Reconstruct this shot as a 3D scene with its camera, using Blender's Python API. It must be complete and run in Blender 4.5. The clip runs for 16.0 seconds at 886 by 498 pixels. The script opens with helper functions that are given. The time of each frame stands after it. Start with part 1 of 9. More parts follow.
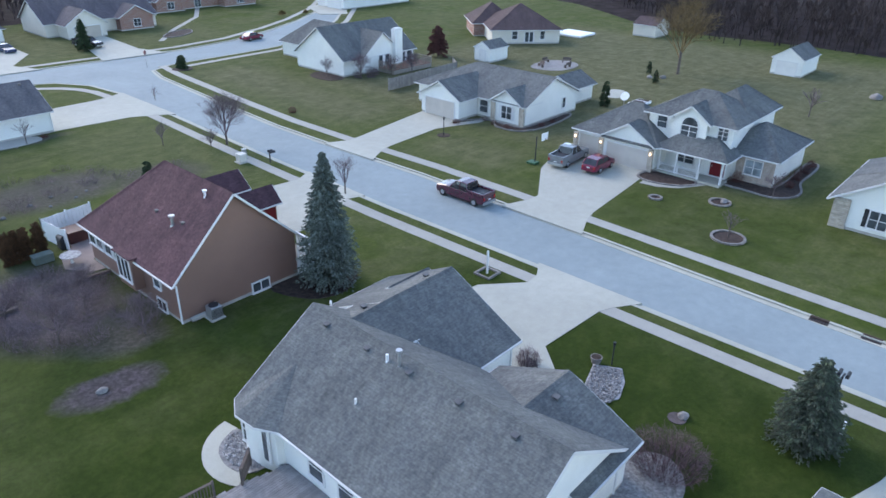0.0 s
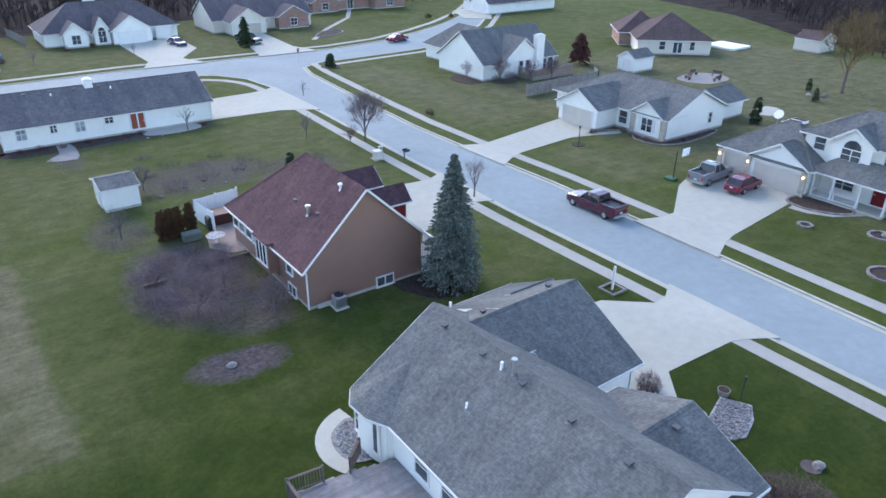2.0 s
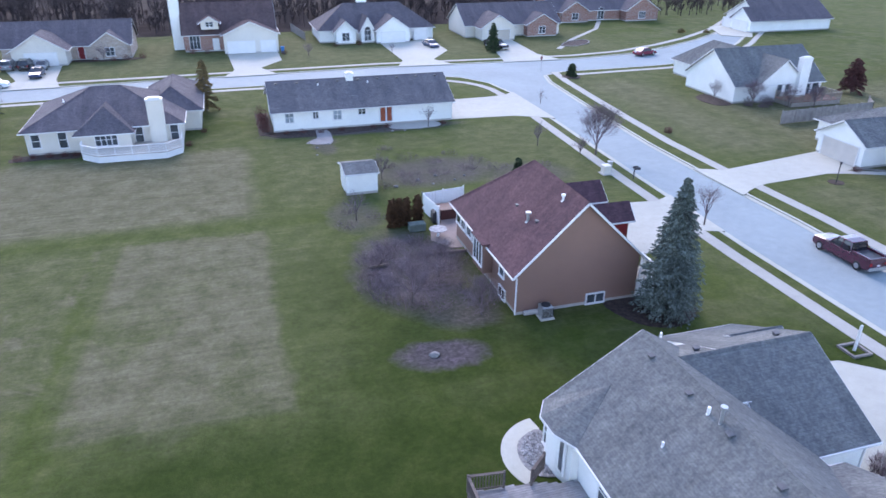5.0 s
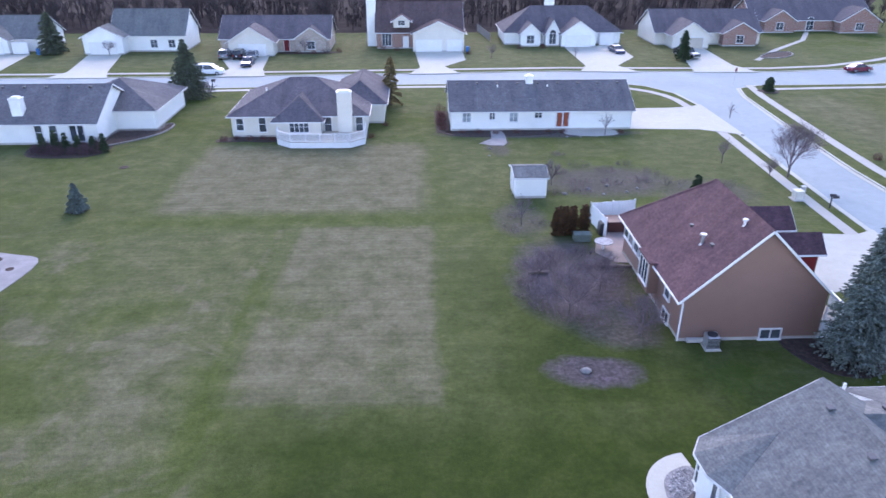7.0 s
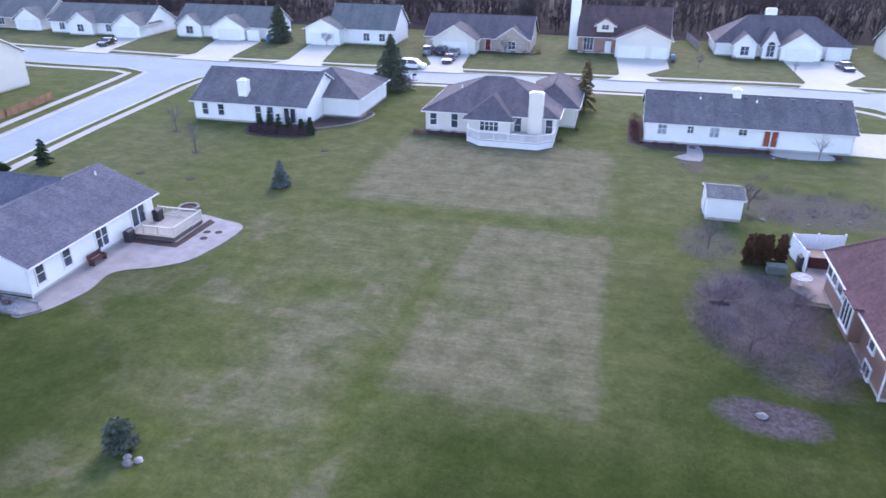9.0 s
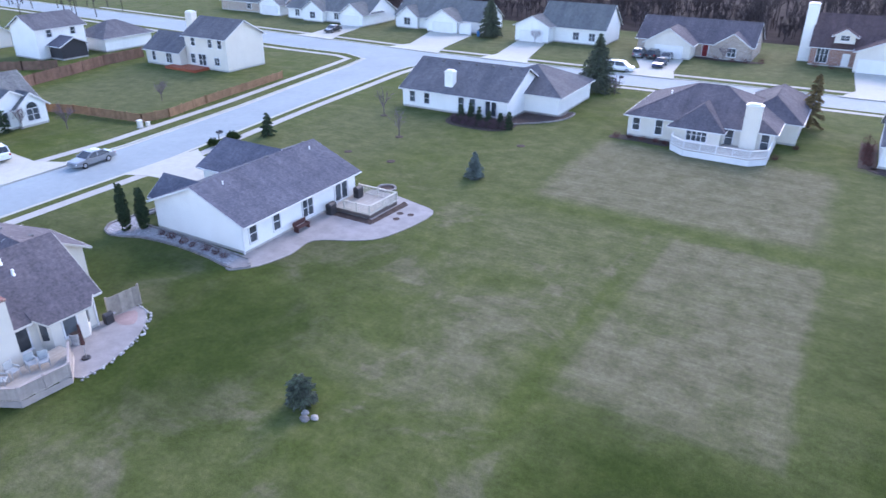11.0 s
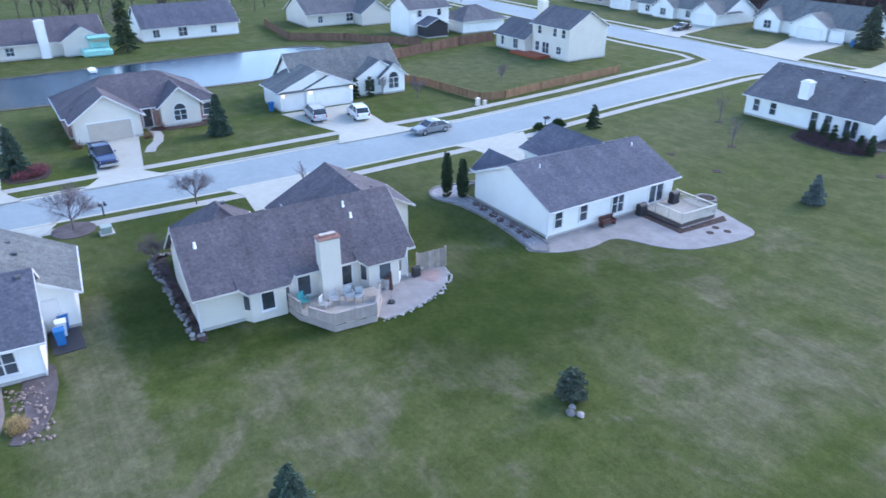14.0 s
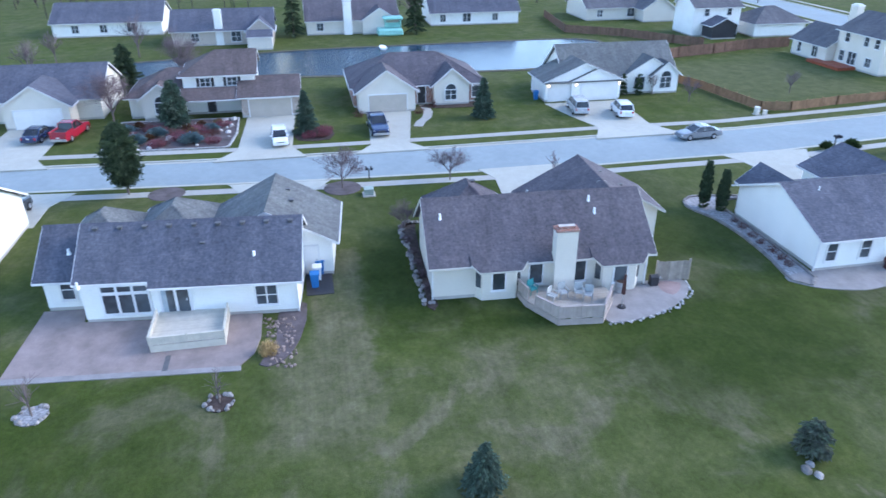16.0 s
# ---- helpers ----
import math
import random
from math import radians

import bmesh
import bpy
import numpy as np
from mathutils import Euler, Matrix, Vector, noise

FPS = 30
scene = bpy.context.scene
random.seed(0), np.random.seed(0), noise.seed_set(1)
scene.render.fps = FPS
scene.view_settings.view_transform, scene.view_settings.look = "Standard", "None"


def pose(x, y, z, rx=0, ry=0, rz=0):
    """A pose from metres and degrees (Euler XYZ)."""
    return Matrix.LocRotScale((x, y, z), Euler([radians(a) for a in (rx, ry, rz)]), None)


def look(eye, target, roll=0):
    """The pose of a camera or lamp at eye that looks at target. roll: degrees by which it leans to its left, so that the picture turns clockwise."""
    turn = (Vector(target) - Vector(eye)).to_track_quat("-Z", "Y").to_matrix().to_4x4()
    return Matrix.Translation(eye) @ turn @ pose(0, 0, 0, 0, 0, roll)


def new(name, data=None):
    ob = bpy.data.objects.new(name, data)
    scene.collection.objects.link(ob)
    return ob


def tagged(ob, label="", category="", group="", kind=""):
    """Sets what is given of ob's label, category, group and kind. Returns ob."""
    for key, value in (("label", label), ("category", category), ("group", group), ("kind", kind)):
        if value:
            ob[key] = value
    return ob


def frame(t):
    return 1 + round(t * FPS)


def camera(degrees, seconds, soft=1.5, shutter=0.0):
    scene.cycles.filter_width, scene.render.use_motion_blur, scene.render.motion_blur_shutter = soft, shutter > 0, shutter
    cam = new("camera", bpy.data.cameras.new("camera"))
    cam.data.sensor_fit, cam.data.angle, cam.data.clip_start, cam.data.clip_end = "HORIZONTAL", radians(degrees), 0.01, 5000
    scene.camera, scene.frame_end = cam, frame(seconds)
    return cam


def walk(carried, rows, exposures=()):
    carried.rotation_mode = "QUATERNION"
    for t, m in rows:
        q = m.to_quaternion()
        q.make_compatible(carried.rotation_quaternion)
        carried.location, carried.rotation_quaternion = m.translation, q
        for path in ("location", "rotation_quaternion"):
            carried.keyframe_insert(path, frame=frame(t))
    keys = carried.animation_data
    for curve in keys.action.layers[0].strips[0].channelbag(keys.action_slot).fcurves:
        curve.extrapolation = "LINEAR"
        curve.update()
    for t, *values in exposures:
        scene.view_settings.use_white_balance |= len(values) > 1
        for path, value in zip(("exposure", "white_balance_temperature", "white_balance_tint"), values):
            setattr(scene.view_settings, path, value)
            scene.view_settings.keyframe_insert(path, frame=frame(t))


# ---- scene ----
cam = camera(64.9, 16.0, soft=1.5, shutter=0.3)
# seconds, eye x, y, z, yaw, pitch, roll
PATH_ROWS = [
    (0, 0.000, -0.000, 24.990, -47.963, -26.818, 0.846),
    (0.5, 0.010, 0.024, 24.970, -45.260, -26.687, 0.801),
    (1, 0.071, 0.097, 24.927, -42.371, -26.605, 0.706),
    (1.5, 0.134, 0.221, 24.882, -39.457, -26.549, 0.702),
    (2, 0.208, 0.269, 24.856, -36.603, -26.515, 0.692),
    (2.5, 0.272, 0.230, 24.845, -33.520, -26.418, 0.692),
    (3, 0.269, 0.246, 24.849, -30.345, -26.310, 0.595),
    (5.5, 0.280, 0.533, 24.884, -13.546, -25.973, 0.424),
    (6, 0.271, 0.603, 24.926, -9.839, -25.963, 0.290),
    (6.5, 0.282, 0.648, 24.979, -6.155, -25.980, 0.277),
    (7, 0.325, 0.756, 24.988, -2.399, -25.944, 0.171),
    (7.5, 0.403, 0.874, 24.955, 1.431, -25.914, 0.208),
    (8, 0.517, 1.008, 24.932, 5.390, -25.880, 0.204),
    (8.5, 0.527, 1.174, 24.932, 9.466, -25.871, 0.170),
    (9, 0.529, 1.221, 24.903, 13.609, -25.845, 0.228),
    (11.5, 0.036, 1.591, 24.536, 34.214, -26.055, 0.390),
    (12, 0.046, 1.694, 24.470, 38.543, -26.075, 0.365),
    (12.5, -0.023, 1.804, 24.406, 42.784, -26.145, 0.425),
    (13, -0.127, 1.809, 24.345, 47.252, -26.244, 0.394),
    (13.5, -0.221, 1.840, 24.235, 51.679, -26.311, 0.272),
    (14, -0.357, 1.927, 24.089, 56.955, -26.440, 0.117),
    (14.5, -0.457, 2.034, 23.953, 62.292, -26.568, 0.043),
    (15, -0.532, 2.150, 23.852, 67.650, -26.671, -0.014),
    (15.5, -0.642, 2.190, 23.719, 73.076, -26.789, 0.018),
    (16, -0.688, 2.348, 23.576, 78.848, -26.819, -0.026),
]
walk(cam, [(t, pose(x, y, z, 0, 0, yaw) @ pose(0, 0, 0, 90 + pitch, 0, 0) @ pose(0, 0, 0, 0, 0, roll)) for t, x, y, z, yaw, pitch, roll in PATH_ROWS],
     [(0.0, 2.44, 6700, 12), (3.0, 2.68, 6550, 17), (6.0, 2.82, 6400, 26), (9.0, 2.95, 6400, 30), (12.0, 2.88, 6150, 21), (16.0, 2.76, 5950, 13)])

# ---- light: dusk sky with a weak, wide sun low behind the far street ----
world = bpy.data.worlds.new("dusk_sky")
scene.world = world
world.use_nodes = True
wn = world.node_tree
sky = wn.nodes.new("ShaderNodeTexSky")
sky.sky_type = "NISHITA"
sky.sun_disc = False
sky.sun_elevation = radians(31)
sky.sun_rotation = radians(0)
sky.air_density, sky.dust_density, sky.ozone_density = 1.0, 0.6, 2.0
wn.links.new(sky.outputs[0], wn.nodes["Background"].inputs[0])
wn.nodes["Background"].inputs[1].default_value = 0.09
sun_data = bpy.data.lights.new("sun", "SUN")
sun_data.energy, sun_data.angle, sun_data.color = 0.4, radians(30), (1.0, 0.93, 0.87)
sun = new("sun", sun_data)
sun.matrix_world = look((0, 100, 60), (0, 0, 0))

# ---- materials ----
def nodes_of(m):
    m.use_nodes = True
    t = m.node_tree
    return t, t.nodes["Principled BSDF"]


def ramp(t, fac, stops):
    r = t.nodes.new("ShaderNodeValToRGB")
    while len(r.color_ramp.elements) < len(stops):
        r.color_ramp.elements.new(0.5)
    for e, (p, c) in zip(r.color_ramp.elements, stops):
        e.position, e.color = p, (*c, 1)
    t.links.new(fac, r.inputs[0])
    return r.outputs[0]


def noise_tex(t, scale, detail=4, rough=0.6, vec=None, dist=0.0):
    n = t.nodes.new("ShaderNodeTexNoise")
    n.inputs["Scale"].default_value, n.inputs["Detail"].default_value = scale, detail
    n.inputs["Roughness"].default_value, n.inputs["Distortion"].default_value = rough, dist
    t.links.new(vec if vec else t.nodes.new("ShaderNodeTexCoord").outputs["Object"], n.inputs["Vector"])
    return n.outputs["Fac"]


def mixc(t, fac, a, b, mode="MIX"):
    m = t.nodes.new("ShaderNodeMix")
    m.data_type, m.blend_type = "RGBA", mode
    for sock, val in ((m.inputs[0], fac), (m.inputs[6], a), (m.inputs[7], b)):
        if isinstance(val, (int, float)):
            sock.default_value = val
        elif isinstance(val, tuple):
            sock.default_value = (*val, 1)
        else:
            t.links.new(val, sock)
    return m.outputs[2]


def mth(t, op, a, b=0.0, clamp=False):
    m = t.nodes.new("ShaderNodeMath")
    m.operation, m.use_clamp = op, clamp
    for sock, val in ((m.inputs[0], a), (m.inputs[1], b)):
        if isinstance(val, (int, float)):
            sock.default_value = val
        else:
            t.links.new(val, sock)
    return m.outputs[0]


def bump(t, bsdf, height, strength=0.4, dist=0.02):
    b = t.nodes.new("ShaderNodeBump")
    b.inputs["Strength"].default_value, b.inputs["Distance"].default_value = strength, dist
    t.links.new(height, b.inputs["Height"])
    t.links.new(b.outputs[0], bsdf.inputs["Normal"])


def mat(name, col, rough=0.7, var=0.15, scale=2.0, fine=40.0, metal=0.0, bumps=0.2, spec=0.3, per=0.0):
    """A surface with blotches at one scale, grain at another, and fine relief. per: change from piece to piece."""
    m = bpy.data.materials.new(name)
    t, b = nodes_of(m)
    a = noise_tex(t, scale)
    g = noise_tex(t, fine, 3)
    lo, hi = tuple(c * (1 - var) for c in col), tuple(min(1, c * (1 + var)) for c in col)
    c1 = ramp(t, a, [(0.3, lo), (0.7, hi)])
    c2 = mixc(t, 0.5, c1, ramp(t, g, [(0.3, (1 - var,) * 3), (0.7, (1 + var * 0.3,) * 3)]), "MULTIPLY")
    if per:
        o = t.nodes.new("ShaderNodeObjectInfo").outputs["Random"]
        c2 = mixc(t, 1.0, c2, ramp(t, o, [(0, (1 - per,) * 3), (1, (1 + per,) * 3)]), "MULTIPLY")
    t.links.new(c2, b.inputs["Base Color"])
    b.inputs["Roughness"].default_value, b.inputs["Metallic"].default_value = rough, metal
    b.inputs["Specular IOR Level"].default_value = spec
    if bumps:
        bump(t, b, g, bumps)
    return m


def leaf_mat(name, col, var=0.35, tint=(1.0, 1.0, 1.0)):
    """Needles, leaves or twigs: tone changes from blade to blade and in clumps."""
    m = bpy.data.materials.new(name)
    t, b = nodes_of(m)
    isl = t.nodes.new("ShaderNodeNewGeometry").outputs["Random Per Island"]
    lo, hi = tuple(c * (1 - var) for c in col), tuple(min(1, c * (1 + var) * k) for c, k in zip(col, tint))
    c = ramp(t, isl, [(0.0, lo), (0.55, col), (1.0, hi)])
    c = mixc(t, 1.0, c, ramp(t, noise_tex(t, 1.1, 3), [(0.3, (0.72,) * 3), (0.7, (1.22,) * 3)]), "MULTIPLY")
    t.links.new(c, b.inputs["Base Color"])
    b.inputs["Roughness"].default_value = 0.85
    b.inputs["Specular IOR Level"].default_value = 0.15
    return m


def shingle_mat(name, col):
    """Asphalt shingles: courses about 0.14 m up the slope, tabs, granules and weather streaks."""
    m = bpy.data.materials.new(name)
    t, b = nodes_of(m)
    co = t.nodes.new("ShaderNodeTexCoord").outputs["Object"]
    sep = t.nodes.new("ShaderNodeSeparateXYZ")
    t.links.new(co, sep.inputs[0])
    along = mth(t, "ADD", sep.outputs[0], sep.outputs[1])
    comb = t.nodes.new("ShaderNodeCombineXYZ")
    t.links.new(along, comb.inputs[0])
    t.links.new(mth(t, "MULTIPLY", sep.outputs[2], 1.9), comb.inputs[1])
    br = t.nodes.new("ShaderNodeTexBrick")
    br.inputs["Scale"].default_value = 1.0
    br.inputs["Brick Width"].default_value, br.inputs["Row Height"].default_value = 0.32, 0.14
    br.inputs["Mortar Size"].default_value = 0.012
    br.inputs["Color1"].default_value = (*[c * 0.93 for c in col], 1)
    br.inputs["Color2"].default_value = (*[c * 1.08 for c in col], 1)
    br.inputs["Mortar"].default_value = (*[c * 0.84 for c in col], 1)
    t.links.new(comb.outputs[0], br.inputs["Vector"])
    big = noise_tex(t, 0.35, 5, 0.65, co)
    mid = noise_tex(t, 2.2, 4, 0.7, co)
    grain = noise_tex(t, 30, 2, 0.8, co)
    c = mixc(t, 1.0, br.outputs[0], ramp(t, big, [(0.3, (0.82, 0.83, 0.86)), (0.7, (1.14, 1.12, 1.1))]), "MULTIPLY")
    c = mixc(t, 1.0, c, ramp(t, mid, [(0.3, (0.84,) * 3), (0.7, (1.14,) * 3)]), "MULTIPLY")
    spot = noise_tex(t, 5.5, 2, 0.55, co, 0.4)
    c = mixc(t, 1.0, c, ramp(t, spot, [(0.36, (0.80, 0.81, 0.83)), (0.52, (1.0,) * 3), (0.66, (1.16, 1.14, 1.12))]), "MULTIPLY")
    c = mixc(t, 1.0, c, ramp(t, grain, [(0.25, (0.8,) * 3), (0.75, (1.2,) * 3)]), "MULTIPLY")
    # rain streaks that run straight down each slope
    nrm = t.nodes.new("ShaderNodeSeparateXYZ")
    t.links.new(t.nodes.new("ShaderNodeTexCoord").outputs["Normal"], nrm.inputs[0])
    side = mth(t, "GREATER_THAN", mth(t, "ABSOLUTE", nrm.outputs[0]), mth(t, "ABSOLUTE", nrm.outputs[1]))
    across = mth(t, "ADD", mth(t, "MULTIPLY", sep.outputs[1], side), mth(t, "MULTIPLY", sep.outputs[0], mth(t, "SUBTRACT", 1.0, side)))
    fall = t.nodes.new("ShaderNodeCombineXYZ")
    t.links.new(mth(t, "MULTIPLY", across, 0.75), fall.inputs[0])
    t.links.new(mth(t, "MULTIPLY", sep.outputs[2], 0.16), fall.inputs[1])
    wash = noise_tex(t, 1.0, 4, 0.62, fall.outputs[0], 0.25)
    c = mixc(t, 0.85, c, ramp(t, wash, [(0.32, (0.78, 0.78, 0.80)), (0.5, (1.0,) * 3), (0.68, (1.2, 1.19, 1.19))]), "MULTIPLY")
    t.links.new(c, b.inputs["Base Color"])
    b.inputs["Roughness"].default_value = 0.9
    b.inputs["Specular IOR Level"].default_value = 0.2
    bump(t, b, mth(t, "ADD", grain, mth(t, "MULTIPLY", br.outputs[1], -0.8)), 0.5, 0.03)
    return m


def siding_mat(name, col, board=0.115, var=0.05):
    """Lap siding: a saw-tooth relief up the wall with lap shade painted in, dust and slight fading."""
    m = bpy.data.materials.new(name)
    t, b = nodes_of(m)
    co = t.nodes.new("ShaderNodeTexCoord").outputs["Object"]
    sep = t.nodes.new("ShaderNodeSeparateXYZ")
    t.links.new(co, sep.inputs[0])
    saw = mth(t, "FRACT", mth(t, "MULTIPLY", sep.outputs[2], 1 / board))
    big = noise_tex(t, 0.5, 4, 0.6, co)
    fine = noise_tex(t, 12, 4, 0.7, co)
    c = ramp(t, big, [(0.3, tuple(x * (1 - var) for x in col)), (0.7, tuple(min(1, x * (1 + var)) for x in col))])
    c = mixc(t, 1.0, c, ramp(t, fine, [(0.3, (0.95,) * 3), (0.7, (1.02,) * 3)]), "MULTIPLY")
    # shade line of each lap, put into the colour as a dark band
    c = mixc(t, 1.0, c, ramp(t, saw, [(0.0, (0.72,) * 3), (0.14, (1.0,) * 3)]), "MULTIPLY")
    t.links.new(c, b.inputs["Base Color"])
    b.inputs["Roughness"].default_value = 0.6
    bump(t, b, saw, 0.5, 0.02)
    return m


def brick_mat(name, c1, c2, mortar, bw=0.21, bh=0.075):
    m = bpy.data.materials.new(name)
    t, b = nodes_of(m)
    co = t.nodes.new("ShaderNodeTexCoord").outputs["Object"]
    sep = t.nodes.new("ShaderNodeSeparateXYZ")
    t.links.new(co, sep.inputs[0])
    comb = t.nodes.new("ShaderNodeCombineXYZ")
    t.links.new(mth(t, "ADD", sep.outputs[0], sep.outputs[1]), comb.inputs[0])
    t.links.new(sep.outputs[2], comb.inputs[1])
    br = t.nodes.new("ShaderNodeTexBrick")
    br.inputs["Scale"].default_value = 1.0
    br.inputs["Brick Width"].default_value, br.inputs["Row Height"].default_value = bw, bh
    br.inputs["Mortar Size"].default_value = 0.008
    for k, v in (("Color1", c1), ("Color2", c2), ("Mortar", mortar)):
        br.inputs[k].default_value = (*v, 1)
    t.links.new(comb.outputs[0], br.inputs["Vector"])
    c = mixc(t, 1.0, br.outputs[0], ramp(t, noise_tex(t, 3, 4, 0.6, co), [(0.3, (0.75,) * 3), (0.7, (1.2,) * 3)]), "MULTIPLY")
    t.links.new(c, b.inputs["Base Color"])
    b.inputs["Roughness"].default_value = 0.85
    bump(t, b, br.outputs[1], -0.5, 0.01)
    return m


def glass_mat(name, col=(0.055, 0.065, 0.075), rough=0.08):
    m = bpy.data.materials.new(name)
    t, b = nodes_of(m)
    c = ramp(t, noise_tex(t, 0.7, 2), [(0.35, tuple(x * 0.6 for x in col)), (0.65, tuple(x * 1.5 for x in col))])
    t.links.new(c, b.inputs["Base Color"])
    b.inputs["Roughness"].default_value = rough
    b.inputs["Specular IOR Level"].default_value = 0.6
    return m


def paint_mat(name, col, rough=0.25, coat=0.6):
    m = bpy.data.materials.new(name)
    t, b = nodes_of(m)
    c = ramp(t, noise_tex(t, 4, 3), [(0.3, tuple(x * 0.9 for x in col)), (0.7, tuple(min(1, x * 1.08) for x in col))])
    t.links.new(c, b.inputs["Base Color"])
    b.inputs["Roughness"].default_value = rough
    b.inputs["Coat Weight"].default_value = coat
    return m


def grass_mat():
    """Spring lawn: green, with dormant straw-coloured lots, mowing lines and damp hollows, by place on the plan."""
    m = bpy.data.materials.new("lawn")
    t, b = nodes_of(m)
    geo = t.nodes.new("ShaderNodeNewGeometry").outputs["Position"]
    sep = t.nodes.new("ShaderNodeSeparateXYZ")
    t.links.new(geo, sep.inputs[0])
    X, Y = sep.outputs[0], sep.outputs[1]
    wob = mth(t, "MULTIPLY", mth(t, "SUBTRACT", noise_tex(t, 0.35, 5, 0.65, geo), 0.5), 3.0)
    Xw, Yw = mth(t, "ADD", X, wob), mth(t, "ADD", Y, mth(t, "MULTIPLY", wob, -0.8))

    def edge(v, at, soft):
        return mth(t, "DIVIDE", mth(t, "SUBTRACT", v, at - soft), 2 * soft, clamp=True)

    def lot(x0, x1, y0, y1, s=1.2):
        a = mth(t, "MULTIPLY", edge(Xw, x0, s), mth(t, "SUBTRACT", 1.0, edge(Xw, x1, s)))
        c = mth(t, "MULTIPLY", edge(Yw, y0, s), mth(t, "SUBTRACT", 1.0, edge(Yw, y1, s)))
        return mth(t, "MULTIPLY", a, c)

    def oval(x, y, rx, ry):
        u = mth(t, "POWER", mth(t, "DIVIDE", mth(t, "SUBTRACT", Xw, x), rx), 2.0)
        v = mth(t, "POWER", mth(t, "DIVIDE", mth(t, "SUBTRACT", Yw, y), ry), 2.0)
        return mth(t, "MULTIPLY", mth(t, "SUBTRACT", 1.3, mth(t, "ADD", u, v)), 1.15, clamp=True)

    big = noise_tex(t, 0.045, 5, 0.6, geo)
    patchy = noise_tex(t, 0.16, 5, 0.62, geo, 0.6)
    mid = noise_tex(t, 0.5, 5, 0.7, geo)
    fine = noise_tex(t, 3.0, 5, 0.75, geo)
    blade = noise_tex(t, 14.0, 3, 0.8, geo)
    green = ramp(t, mid, [(0.25, (0.034, 0.052, 0.008)), (0.5, (0.053, 0.075, 0.013)), (0.78, (0.088, 0.102, 0.024))])
    straw = ramp(t, mid, [(0.25, (0.090, 0.086, 0.047)), (0.5, (0.124, 0.116, 0.068)), (0.8, (0.166, 0.154, 0.096))])
    total = None
    for x0, x1, y0, y1, s, w in LOTS:
        v = mth(t, "MULTIPLY", lot(x0, x1, y0, y1, s), w)
        total = v if total is None else mth(t, "MAXIMUM", total, v)
    bare = mth(t, "MULTIPLY", edge(patchy, 0.545, 0.06), lot(-42, 0, -30, 56, 8))
    total = mth(t, "MAXIMUM", total, mth(t, "MULTIPLY", bare, 0.95))
    thick = mth(t, "MULTIPLY", mth(t, "SUBTRACT", 1.0, edge(patchy, 0.45, 0.06)), lot(-42, -4, -30, 50, 8))
    total = mth(t, "MULTIPLY", total, mth(t, "SUBTRACT", 1.0, mth(t, "MULTIPLY", thick, 0.6)))
    total = mth(t, "MAXIMUM", total, mth(t, "MULTIPLY", edge(big, 0.53, 0.12), 0.3))
    total = mth(t, "MAXIMUM", total, mth(t, "MULTIPLY", edge(patchy, 0.52, 0.14), 0.42))
    mott = noise_tex(t, 1.4, 4, 0.7, geo)
    total = mth(t, "MULTIPLY", total, mth(t, "ADD", mth(t, "MULTIPLY", mott, 1.1), mth(t, "SUBTRACT", mth(t, "MULTIPLY", mid, 0.9), 0.05)), clamp=True)
    # a mown strip and a hollow run across the straw-coloured field
    off = mth(t, "ABSOLUTE", mth(t, "SUBTRACT", X, mth(t, "ADD", -13.25, mth(t, "MULTIPLY", Y, 0.05))))
    strip = mth(t, "MULTIPLY", mth(t, "SUBTRACT", 1.0, edge(off, 0.85, 0.3)), mth(t, "MULTIPLY", edge(Y, 26, 3), mth(t, "SUBTRACT", 1.0, edge(Y, 57, 0.8))))
    hollow = mth(t, "MULTIPLY", mth(t, "SUBTRACT", 1.0, edge(mth(t, "ABSOLUTE", mth(t, "SUBTRACT", Yw, 58.2)), 0.9, 0.7)), mth(t, "MULTIPLY", edge(X, -26, 3), mth(t, "SUBTRACT", 1.0, edge(X, 9, 3))))
    keep = mth(t, "SUBTRACT", 1.0, mth(t, "MULTIPLY", mth(t, "MAXIMUM", strip, hollow), 0.6))
    total = mth(t, "MULTIPLY", total, keep)
    # faint rows left by the mower across the straw
    row = t.nodes.new("ShaderNodeCombineXYZ")
    t.links.new(mth(t, "MULTIPLY", X, 0.06), row.inputs[0])
    t.links.new(mth(t, "MULTIPLY", Y, 2.6), row.inputs[1])
    rows = noise_tex(t, 1.0, 4, 0.6, row.outputs[0])
    straw = mixc(t, 1.0, straw, ramp(t, rows, [(0.3, (0.85,) * 3), (0.7, (1.14,) * 3)]), "MULTIPLY")
    c = mixc(t, total, green, straw)
    lush_dim = None
    for x0, x1, y0, y1, s, w in LUSH_DIM:
        v = mth(t, "MULTIPLY", lot(x0, x1, y0, y1, s), w)
        lush_dim = v if lush_dim is None else mth(t, "MAXIMUM", lush_dim, v)
    # thick green lawn; the multiply also puts lens falloff into the grass colour
    c = mixc(t, lush_dim, c, mixc(t, 1.0, green, (0.50, 0.58, 0.48), "MULTIPLY"))
    # bare garden soil and brush
    soil = None
    for x, y, rx, ry, w in SOIL:
        v = mth(t, "MULTIPLY", oval(x, y, rx, ry), w)
        soil = v if soil is None else mth(t, "MAXIMUM", soil, v)
    soil = mth(t, "MULTIPLY", soil, mth(t, "ADD", mth(t, "MULTIPLY", mid, 0.9), mth(t, "MULTIPLY", fine, 0.9)), clamp=True)
